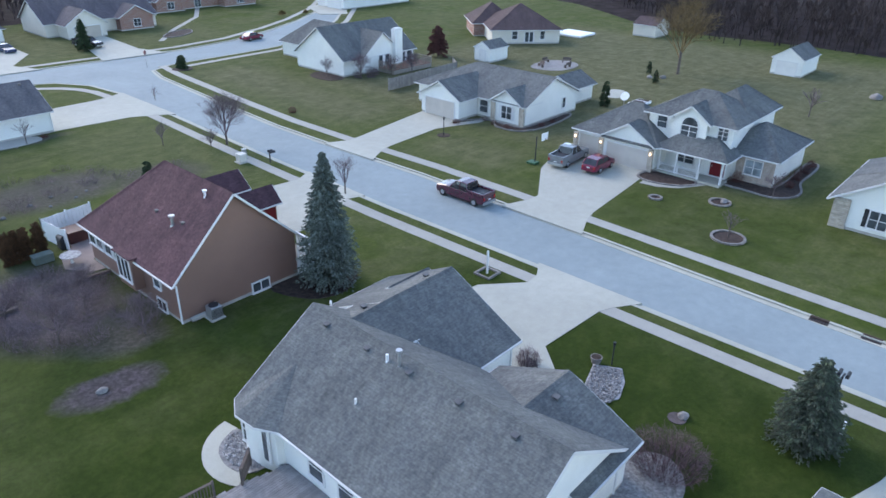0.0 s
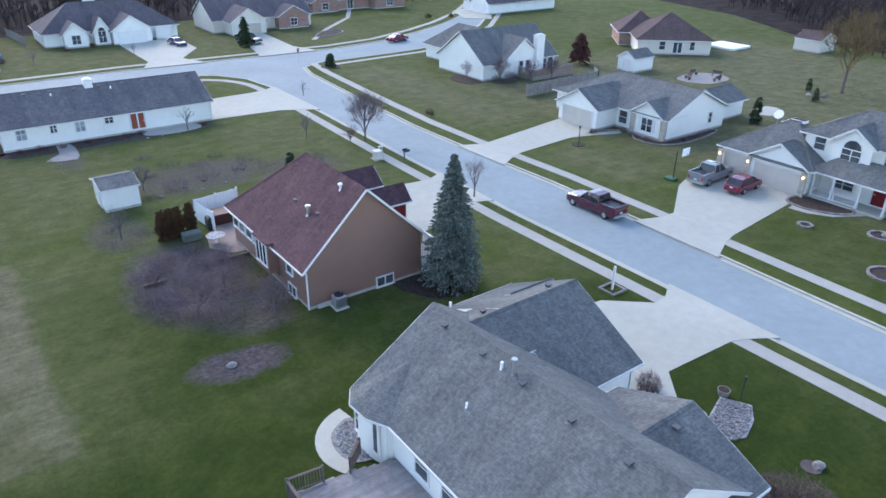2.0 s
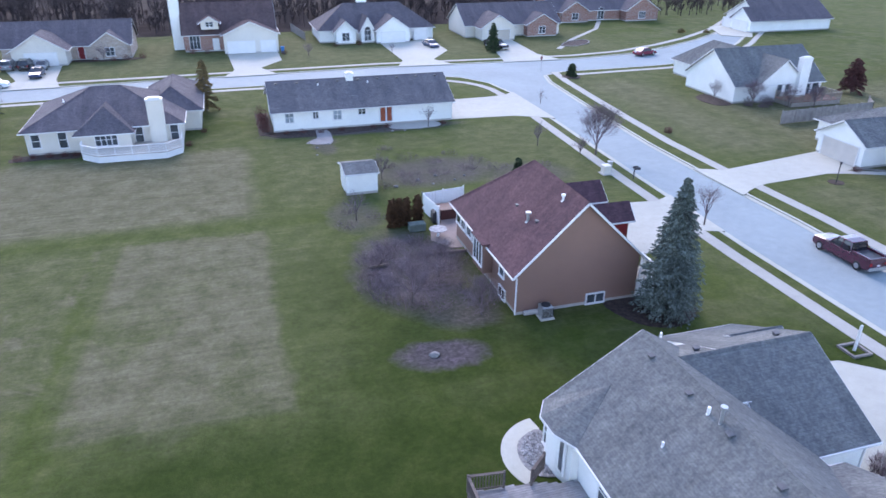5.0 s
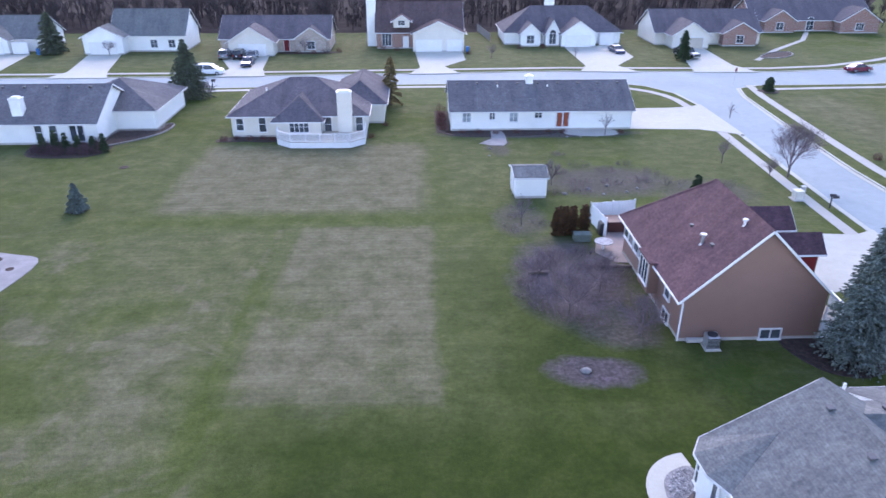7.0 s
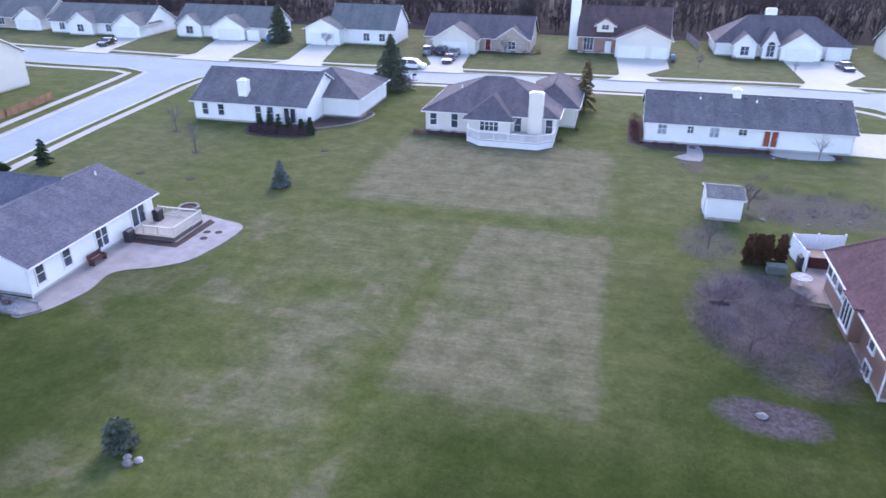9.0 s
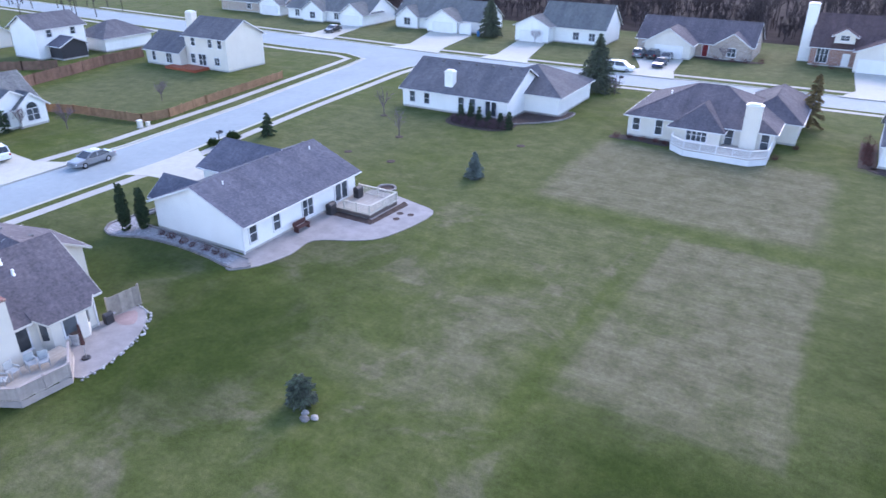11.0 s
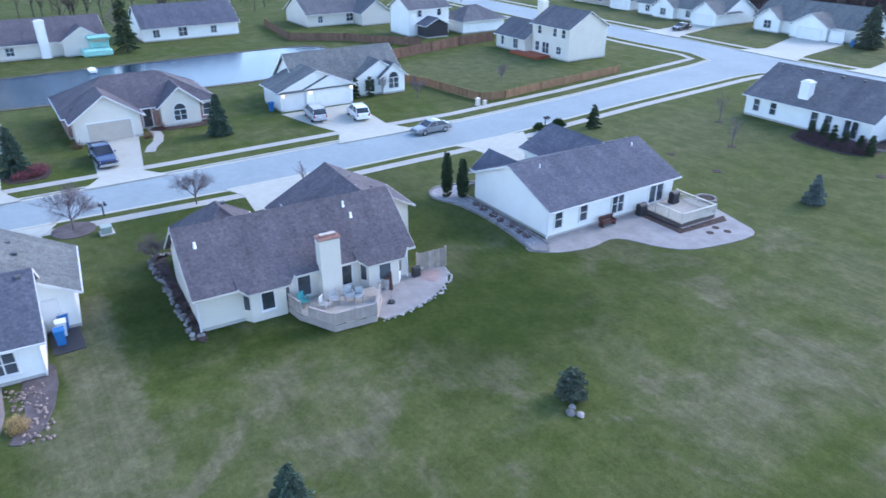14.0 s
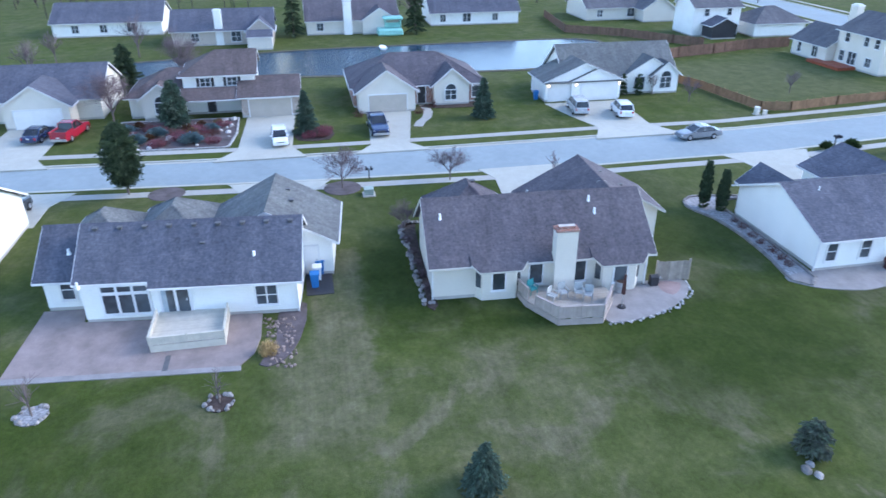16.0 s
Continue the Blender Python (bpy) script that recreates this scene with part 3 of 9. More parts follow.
def block(h, x0, x1, y0, y1, eave, ridge, axis, mw, mr, hip=(), over=0.45, rake=0.35, z0=0.0, found=True, trim=None):
    ends = [e for e in ("lo", "hi") if e not in hip]
    wall_block(h, x0, x1, y0, y1, eave - 0.12, mw, z0, ends, ridge - 0.2, axis, found)
    return roof_block(h, x0, x1, y0, y1, eave, ridge, axis, mr, hip, over, rake, trim=trim)


def on_face(face, at, sign, u, z, d):
    """A point on a wall: u along it, z up, d out from it."""
    return (at + sign * d, u, z) if face == "x" else (u, at + sign * d, z)


def face_box(bm, face, at, sign, u0, u1, z0, z1, d0, d1):
    a, c = on_face(face, at, sign, u0, z0, d0), on_face(face, at, sign, u1, z1, d1)
    lo, hi = [min(p) for p in zip(a, c)], [max(p) for p in zip(a, c)]
    return box(bm, lo[0], hi[0], lo[1], hi[1], lo[2], hi[2])


def frame_ring(face, at, sign, u0, u1, z0, z1, f, d0, d1):
    """A rectangular frame, f wide, as one piece."""
    bm = bmesh.new()
    loops = []
    for d in (d0, d1):
        for k in (0, f):
            loops.append([bm.verts.new(on_face(face, at, sign, uu, zz, d)) for uu, zz in ((u0 + k, z0 + k), (u1 - k, z0 + k), (u1 - k, z1 - k), (u0 + k, z1 - k))])
    o0, i0, o1, i1 = loops
    for i in range(4):
        j = (i + 1) % 4
        for a, b in ((o0, o1), (o1, i1), (i1, i0), (i0, o0)):
            bm.faces.new((a[i], a[j], b[j], b[i]))
    bmesh.ops.recalc_face_normals(bm, faces=bm.faces)
    return bm


def window(h, face, at, sign, u, z, w=1.0, t=1.3, cols=1, rows=2, glass=None, shutters=None, arch=False):
    """A window on a wall, centred at u with its sill at z."""
    f = 0.09
    win = part("window", frame_ring(face, at, sign, u - w / 2 - f, u + w / 2 + f, z - f, z + t + f, f, -0.05, 0.07), M_TRIM, h)
    part("sill", face_box(bmesh.new(), face, at, sign, u - w / 2 - f - 0.04, u + w / 2 + f + 0.04, z - f - 0.05, z - f, -0.05, 0.11), M_TRIM, win)
    for i in range(1, cols):
        uu = u - w / 2 + w * i / cols
        part("mullion", face_box(bmesh.new(), face, at, sign, uu - 0.04, uu + 0.04, z, z + t, -0.03, 0.06), M_TRIM, win)
    for i in range(1, rows):
        zz = z + t * i / rows
        part("glazing_bar", face_box(bmesh.new(), face, at, sign, u - w / 2, u + w / 2, zz - 0.025, zz + 0.025, -0.03, 0.055), M_TRIM, win)
    for i in range(cols):
        a = u - w / 2 + w * i / cols + (0.04 if i else 0)
        b = u - w / 2 + w * (i + 1) / cols - (0.04 if i < cols - 1 else 0)
        part("pane", face_box(bmesh.new(), face, at, sign, a, b, z, z + t, -0.03, 0.03), glass or M_GLASS, win)
    if arch:
        bm, fr = bmesh.new(), bmesh.new()
        pts = [(u + w / 2 * math.cos(a), z + t + f + w / 2 * math.sin(a)) for a in [math.pi * i / 10 for i in range(11)]]
        va = [bm.verts.new(on_face(face, at, sign, p, q, 0.03)) for p, q in pts]
        vb = [bm.verts.new(on_face(face, at, sign, p, q, -0.02)) for p, q in pts]
        bm.faces.new(va)
        for i in range(10):
            bm.faces.new((va[i], va[i + 1], vb[i + 1], vb[i]))
            beam(fr, on_face(face, at, sign, *pts[i], 0.03), on_face(face, at, sign, *pts[i + 1], 0.03), 0.08, 0.08)
        bmesh.ops.recalc_face_normals(bm, faces=bm.faces)
        part("arch_pane", bm, glass or M_GLASS, win)
        part("arch_frame", fr, M_TRIM, win)
    if shutters:
        for s in (-1, 1):
            c = u + s * (w / 2 + f + 0.2)
            bm = face_box(bmesh.new(), face, at, sign, c - 0.17, c + 0.17, z - 0.05, z + t + 0.05, 0.0, 0.04)
            for i in range(int(t / 0.12)):
                face_box(bm, face, at, sign, c - 0.13, c + 0.13, z + 0.04 + i * 0.12, z + 0.11 + i * 0.12, 0.04, 0.055)
            part("shutter", bm, shutters, win)
    return win


def door(h, face, at, sign, u, z=0.2, w=0.92, t=2.05, m=None, glass=False, name="door"):
    bm = face_box(bmesh.new(), face, at, sign, u - w / 2, u + w / 2, z, z + t, -0.03, 0.03)
    for r0, r1 in ((0.12, 0.45), (0.52, 0.92)):
        for s in (-1, 1):
            if not glass:
                c = u + s * w / 4
                face_box(bm, face, at, sign, c - w * 0.17, c + w * 0.17, z + t * r0, z + t * r1, 0.03, 0.045)
    d = part(name, bm, (m or M_TRIM) if glass else (m or M_DOORW), h)
    fr = bmesh.new()
    for a, b, c, e in ((u - w / 2 - 0.1, u - w / 2, z, z + t + 0.1), (u + w / 2, u + w / 2 + 0.1, z, z + t + 0.1), (u - w / 2, u + w / 2, z + t, z + t + 0.1)):
        face_box(fr, face, at, sign, a, b, c, e, -0.03, 0.07)
    part("door_frame", fr, M_TRIM, d)
    if glass:
        n = 2 if w > 1.3 else 1
        for i in range(n):
            a, b = u - w / 2 + w * i / n + 0.09, u - w / 2 + w * (i + 1) / n - 0.09
            part("pane", face_box(bmesh.new(), face, at, sign, a, b, z + 0.12, z + t - 0.1, 0.0, 0.045), M_GLASS if i == 0 or glass is True else glass, d)
    kb = bmesh.new()
    p = on_face(face, at, sign, u + w * 0.38, z + 1.0, 0.07)
    box(kb, p[0] - 0.04, p[0] + 0.04, p[1] - 0.04, p[1] + 0.04, p[2] - 0.08, p[2] + 0.08, 0.01)
    part("door_handle", kb, M_METAL, d)
    return d


def garage_door(h, face, at, sign, u, w=4.88, t=2.13, m=None, z=0.03):
    """A sectional garage door: four sections with raised panels, in a trim."""
    bm = face_box(bmesh.new(), face, at, sign, u - w / 2, u + w / 2, z, z + t, -0.06, 0.014)
    n = max(4, round(w / 0.6))
    for r in range(4):
        for c in range(n):
            a = u - w / 2 + w * (c + 0.12) / n
            b = u - w / 2 + w * (c + 0.88) / n
            face_box(bm, face, at, sign, a, b, z + t * (r + 0.14) / 4, z + t * (r + 0.86) / 4, 0.014, 0.026)
    g = part("garage_door", bm, m or M_DOORW, h)
    fr = bmesh.new()
    for a, b, c, e in ((u - w / 2 - 0.12, u - w / 2, z, z + t + 0.12), (u + w / 2, u + w / 2 + 0.12, z, z + t + 0.12), (u - w / 2, u + w / 2, z + t, z + t + 0.12)):
        face_box(fr, face, at, sign, a, b, c, e, -0.03, 0.06)
    part("door_trim", fr, M_TRIM, g)
    return g


def vents(h, pts, m=None):
    """Low square roof vents."""
    for x, y, z in pts:
        bm = bx(x - 0.13, x + 0.13, y - 0.13, y + 0.13, z - 0.1, z + 0.06, 0.03)
        box(bm, x - 0.17, x + 0.17, y - 0.17, y + 0.17, z + 0.06, z + 0.1, 0.015)
        part("roof_vent", bm, m or M_VENT, h)


def pipe(h, x, y, z, r=0.055, t=0.26, m=None, cap=False):
    bm = cyl(bmesh.new(), x, y, z - 0.2, z + t, r, r, 10)
    cyl(bm, x, y, z - 0.1, z + 0.03, r * 1.8, r * 1.15, 10)
    if cap:
        cyl(bm, x, y, z + t + 0.05, z + t + 0.15, r * 2.0, r * 1.9, 10)
        cyl(bm, x, y, z + t, z + t + 0.05, r * 1.2, r * 1.2, 10)
    part("vent_pipe", bm, m or M_VINYL, h)


def chimney(h, x0, x1, y0, y1, z0, z1, m, cap=None):
    bm = bx(x0, x1, y0, y1, z0, z1 - 0.2)
    c = part("chimney", bm, m, h)
    t = bx(x0 - 0.06, x1 + 0.06, y0 - 0.06, y1 + 0.06, z1 - 0.2, z1 - 0.05, 0.02)
    box(t, x0 + 0.2, x1 - 0.2, y0 + 0.15, y1 - 0.15, z1 - 0.05, z1 + 0.12, 0.02)
    part("chimney_cap", t, cap or M_TRIM, c)
    return c


def downspout(h, x, y, z1, z0=0.1):
    bm = bx(x - 0.05, x + 0.05, y - 0.05, y + 0.05, z0, z1, 0.01)
    part("downspout", bm, M_TRIM, h)


# ---- decks and rails ----
def railing(parent, pts, z, t=0.95, m=None, gap=0.14, every=1.8, boards=False):
    """Posts, a top and bottom rail and balusters along a line of points."""
    for j, ((xa, ya), (xb, yb)) in enumerate(zip(pts, pts[1:])):
        L = math.hypot(xb - xa, yb - ya)
        n = max(1, round(L / every))
        for i in range(1 if j else 0, n + 1):
            x, y = xa + (xb - xa) * i / n, ya + (yb - ya) * i / n
            part("post", bx(x - 0.05, x + 0.05, y - 0.05, y + 0.05, z, z + t + 0.1, 0.008), m, parent)
        part("top_rail", beam(bmesh.new(), (xa, ya, z + t), (xb, yb, z + t), 0.14, 0.045), m, parent)
        part("bottom_rail", beam(bmesh.new(), (xa, ya, z + 0.1), (xb, yb, z + 0.1), 0.05, 0.08), m, parent)
        k = max(2, int(L / gap))
        for i in range(1, k):
            x, y = xa + (xb - xa) * i / k, ya + (yb - ya) * i / k
            part("baluster", bx(x - 0.02, x + 0.02, y - 0.02, y + 0.02, z + 0.12, z + t - 0.02) if not boards else beam(bmesh.new(), (x - (xb - xa) / L * 0.049, y - (yb - ya) / L * 0.049, z + t / 2 + 0.04), (x + (xb - xa) / L * 0.049, y + (yb - ya) / L * 0.049, z + t / 2 + 0.04), 0.03, t - 0.12), m, parent)


def clip_span(poly, c, axis):
    """Where the line axis = c crosses an outline."""
    out = []
    for (xa, ya), (xb, yb) in zip(poly, poly[1:] + poly[:1]):
        p, q, u, v = (ya, yb, xa, xb) if axis == "y" else (xa, xb, ya, yb)
        if (p - c) * (q - c) < 0:
            out.append(u + (v - u) * (c - p) / (q - p))
    out.sort()
    return out


def deck(label, poly, z, m, axis="x", rails=(), rail_m=None, board=0.14, skirt=True, rail_t=0.95, gap=0.14, skirt_m=None, solid=False):
    """A timber deck of single planks over an outline, on posts, with rails and a skirt."""
    cx, cy = sum(p[0] for p in poly) / len(poly), sum(p[1] for p in poly) / len(poly)
    d = thing("deck", cx, cy, 0, label, "deck")
    k = 1 if axis == "x" else 0
    lo, hi = min(p[k] for p in poly), max(p[k] for p in poly)
    n = int((hi - lo) / board)
    for i in range(n):
        c = lo + (i + 0.5) * (hi - lo) / n
        sp = clip_span(poly, c, "y" if axis == "x" else "x")
        for a, b in zip(sp[::2], sp[1::2]):
            w = board * 0.46
            pl = bx(a, b, c - w, c + w, z - 0.035, z) if axis == "x" else bx(c - w, c + w, a, b, z - 0.035, z)
            part("plank", pl, m, d)
    if skirt:
        for (xa, ya), (xb, yb) in zip(poly, poly[1:] + poly[:1]):
            part("skirt_board", beam(bmesh.new(), (xa, ya, z / 2 - 0.02), (xb, yb, z / 2 - 0.02), 0.04, max(0.1, z - 0.08)), skirt_m or rail_m or m, d)
    for line in rails:
        railing(d, line, z, rail_t, rail_m or m, gap, boards=solid)
    return d

from mathutils.geometry import tessellate_polygon

# ---- the setting: lawns, streets, kerbs, sidewalks, driveways ----
A_NEAR = [(39.8, -260), (39.6, 0), (39.6, 20), (39.4, 42), (39.8, 60), (40.3, 74), (40.8, 86), (40.9, 98), (40.0, 105), (37.0, 110.0), (33, 112.2)]
B_NEAR = [(33, 112.2), (10, 112.4), (-5, 112.1), (-36, 110.2), (-57, 109.6)]
C_NEAR = [(-57, 109.6), (-63.4, 108.4), (-66.4, 104.4), (-66.6, 99), (-65.7, 88), (-64.6, 74), (-63.2, 61), (-61.9, 50), (-61.8, 38), (-61.6, 30), (-62.2, 16), (-62.8, 2), (-64.8, -25), (-68, -60), (-80, -260)]
C_FAR = [(-90, -260), (-76.5, -60), (-71.8, -28), (-70.2, -2), (-70.1, 16), (-70.4, 34), (-70.1, 50), (-72.0, 70), (-74.3, 86), (-76.2, 100), (-77.6, 106.4), (-83, 108.8)]
BL_NEAR = [(-83, 108.8), (-97, 108.7), (-110, 109.4), (-180, 113), (-290, 118)]
A_FAR = [(46.4, -260), (46.3, 0), (46.8, 16), (47.3, 30), (47.7, 46), (47.3, 60), (47.3, 70), (48.1, 82), (49.2, 95), (49.9, 103), (51.2, 108), (55, 110.0)]
BR_NEAR = [(55, 109.6), (64, 110.2), (74, 110.6), (82, 112), (90, 116), (104, 127), (130, 152), (240, 260)]
B_FAR = [(-290, 128), (-180, 124), (-110, 120.6), (-71, 118.4), (-39, 118.8), (-5, 120.3), (26, 121.6), (50, 120.6), (63, 120.2), (75, 122), (87, 127), (98, 133), (113, 143.6), (126, 156), (230, 265)]
BIG = 1500
BLOCKS = [
    A_NEAR + B_NEAR[1:] + C_NEAR[1:] + [(-80, -BIG), (39.8, -BIG)],
    [(BIG, -BIG), (BIG, 800), (240, 260)] + BR_NEAR[::-1][1:] + A_FAR[::-1][1:] + [(46.4, -BIG)],
    B_FAR[::-1] + [(-BIG, 150), (-BIG, BIG), (BIG, BIG), (BIG, 825)],
    C_FAR + BL_NEAR[1:] + [(-BIG, 140), (-BIG, -BIG), (-90, -BIG)],
]
gb = bmesh.new()
for blk in BLOCKS:
    vs = [gb.verts.new((x, y, 0)) for x, y in blk]
    lo = [gb.verts.new((x, y, -0.14)) for x, y in blk]
    for tri in tessellate_polygon([[Vector((x, y, 0)) for x, y in blk]]):
        f = gb.faces.new([vs[i] for i in tri])
        f.normal_update()
        if f.normal.z < 0:
            f.normal_flip()
    for i in range(len(vs)):
        j = (i + 1) % len(vs)
        gb.faces.new((vs[i], lo[i], lo[j], vs[j]))
base = [gb.verts.new(p) for p in ((-BIG, -BIG, -0.14), (BIG, -BIG, -0.14), (BIG, BIG, -0.14), (-BIG, BIG, -0.14))]
gb.faces.new(base)
gme = bpy.data.meshes.new("ground")
gb.to_mesh(gme)
gb.free()
gme.materials.append(M_GRASS)
tagged(new("ground", gme), "spring lawns, green with dormant straw-coloured lots", "lawn", kind="structure")


def ribbon(bm, line, d0, d1, z0, z1):
    """A strip beside a line, from d0 to d1 to its left, with sides down to z0."""
    n = len(line)
    L, R = [], []
    for i, (x, y) in enumerate(line):
        a, b = line[max(0, i - 1)], line[min(n - 1, i + 1)]
        dx, dy = b[0] - a[0], b[1] - a[1]
        k = math.hypot(dx, dy)
        nx, ny = -dy / k, dx / k
        L.append((x + nx * d0, y + ny * d0))
        R.append((x + nx * d1, y + ny * d1))
    tl, tr = [bm.verts.new((*p, z1)) for p in L], [bm.verts.new((*p, z1)) for p in R]
    bl, br = [bm.verts.new((*p, z0)) for p in L], [bm.verts.new((*p, z0)) for p in R]
    fs = []
    for i in range(n - 1):
        fs.append(bm.faces.new((tl[i], tl[i + 1], tr[i + 1], tr[i])))
        fs.append(bm.faces.new((bl[i], bl[i + 1], tl[i + 1], tl[i])))
        fs.append(bm.faces.new((tr[i], tr[i + 1], br[i + 1], br[i])))
    bmesh.ops.recalc_face_normals(bm, faces=fs)
    return bm


def strip_between(bm, left, right, z):
    """Road surface between two kerb lines with the same number of stations."""
    a = [bm.verts.new((x, y, z)) for x, y in left]
    c = [bm.verts.new((x, y, z)) for x, y in right]
    for i in range(len(a) - 1):
        f = bm.faces.new((a[i], a[i + 1], c[i + 1], c[i]))
        f.normal_update()
        if f.normal.z < 0:
            f.normal_flip()


def along(line, n):
    """n points at even steps along a line."""
    seg = [math.dist(p, q) for p, q in zip(line, line[1:])]
    tot, out = sum(seg), []
    for k in range(n):
        d = tot * k / (n - 1)
        for i, s in enumerate(seg):
            if d <= s or i == len(seg) - 1:
                u = min(1, d / s)
                p, q = line[i], line[i + 1]
                out.append((p[0] + (q[0] - p[0]) * u, p[1] + (q[1] - p[1]) * u))
                break
            d -= s
    return out


rb = bmesh.new()
strip_between(rb, [(39.5, -260), (39.3, 0), (39.3, 20), (39.1, 42), (39.5, 60), (40.0, 74), (40.5, 86), (40.5, 101), (36, 113)], [(46.7, -260), (46.6, 0), (47.1, 18), (47.8, 40), (47.7, 60), (47.8, 74), (48.8, 86), (50.2, 101), (55, 111)], -0.125)
strip_between(rb, [(-79.7, -260), (-64.5, -25), (-62.4, 2), (-61.4, 30), (-61.6, 50), (-64.2, 74), (-65.4, 88), (-66.2, 103), (-58, 111)], [(-90.3, -260), (-72.1, -28), (-70.5, -2), (-70.7, 34), (-70.5, 50), (-72.8, 74), (-74.9, 88), (-76.9, 103), (-84, 111)], -0.122)
strip_between(rb, along([(-290, 117), (-180, 112.3), (-110, 108.8), (-83, 107.4), (-57, 108.9), (-5, 111.7), (33, 111.8), (55, 109.2), (74, 110.3), (90, 115.6), (104, 126.6), (130, 151.6), (240, 259.6)], 60), along([(-290, 128.5), (-180, 124.5), (-110, 121.2), (-83, 119.5), (-57, 118.6), (-5, 120.7), (33, 122), (55, 121), (68, 121.2), (84, 126), (98, 133.4), (124, 155), (230, 265)], 60), -0.119)
rme = bpy.data.meshes.new("road")
rb.to_mesh(rme)
rb.free()
rme.materials.append(M_ROAD)
tagged(new("road", rme), "pale blue-grey asphalt residential streets with concrete gutters", "road", kind="structure")

kb = bmesh.new()
for line, s in ((A_NEAR + B_NEAR[1:] + C_NEAR[1:], 1), (A_FAR + BR_NEAR[1:], -1), (B_FAR, 1), (C_FAR + BL_NEAR[1:], 1)):
    # lawn lies to the left of A near, B near, C near and C far, to the right of A far
    ribbon(kb, line, -0.02 * s, 0.22 * s, -0.14, 0.025)
    ribbon(kb, line, -0.48 * s, -0.02 * s, -0.14, -0.098)
kme = bpy.data.meshes.new("kerb")
kb.to_mesh(kme)
kb.free()
kme.materials.append(M_CONC)
tagged(new("kerb", kme), "pale concrete kerb and gutter along the streets", "kerb", kind="structure")

wb = bmesh.new()
ribbon(wb, [p for p in A_NEAR if p[1] < 99] + [(40.6, 101.5), (39.6, 104.6), (38.0, 107.2), (35.6, 109.4), (32.4, 111.0), (28, 112)] + B_NEAR[1:] + C_NEAR[1:], 1.3, 2.5, -0.05, 0.022)
ribbon(wb, [p for p in A_FAR if p[1] < 106] + [(51.0, 110.4)], -2.0, -3.25, -0.05, 0.022)
ribbon(wb, BR_NEAR[:-1], -1.9, -3.05, -0.05, 0.022)
ribbon(wb, B_FAR[1:-1], 2.2, 3.4, -0.05, 0.022)
ribbon(wb, C_FAR + BL_NEAR[1:], 2.1, 3.3, -0.05, 0.022)
wme = bpy.data.meshes.new("pavement")
wb.to_mesh(wme)
wb.free()
wme.materials.append(M_WALK)
tagged(new("pavement", wme), "concrete sidewalks set between lawn and verge", "sidewalk", kind="structure")


def driveway(label, pts, z=0.035, m=None):
    bm = slab(bmesh.new(), pts, -0.13, z)
    me = bpy.data.meshes.new("driveway")
    bm.to_mesh(me)
    bm.free()
    me.materials.append(m or M_CONC)
    return tagged(new("driveway", me), label, "driveway", kind="structure")


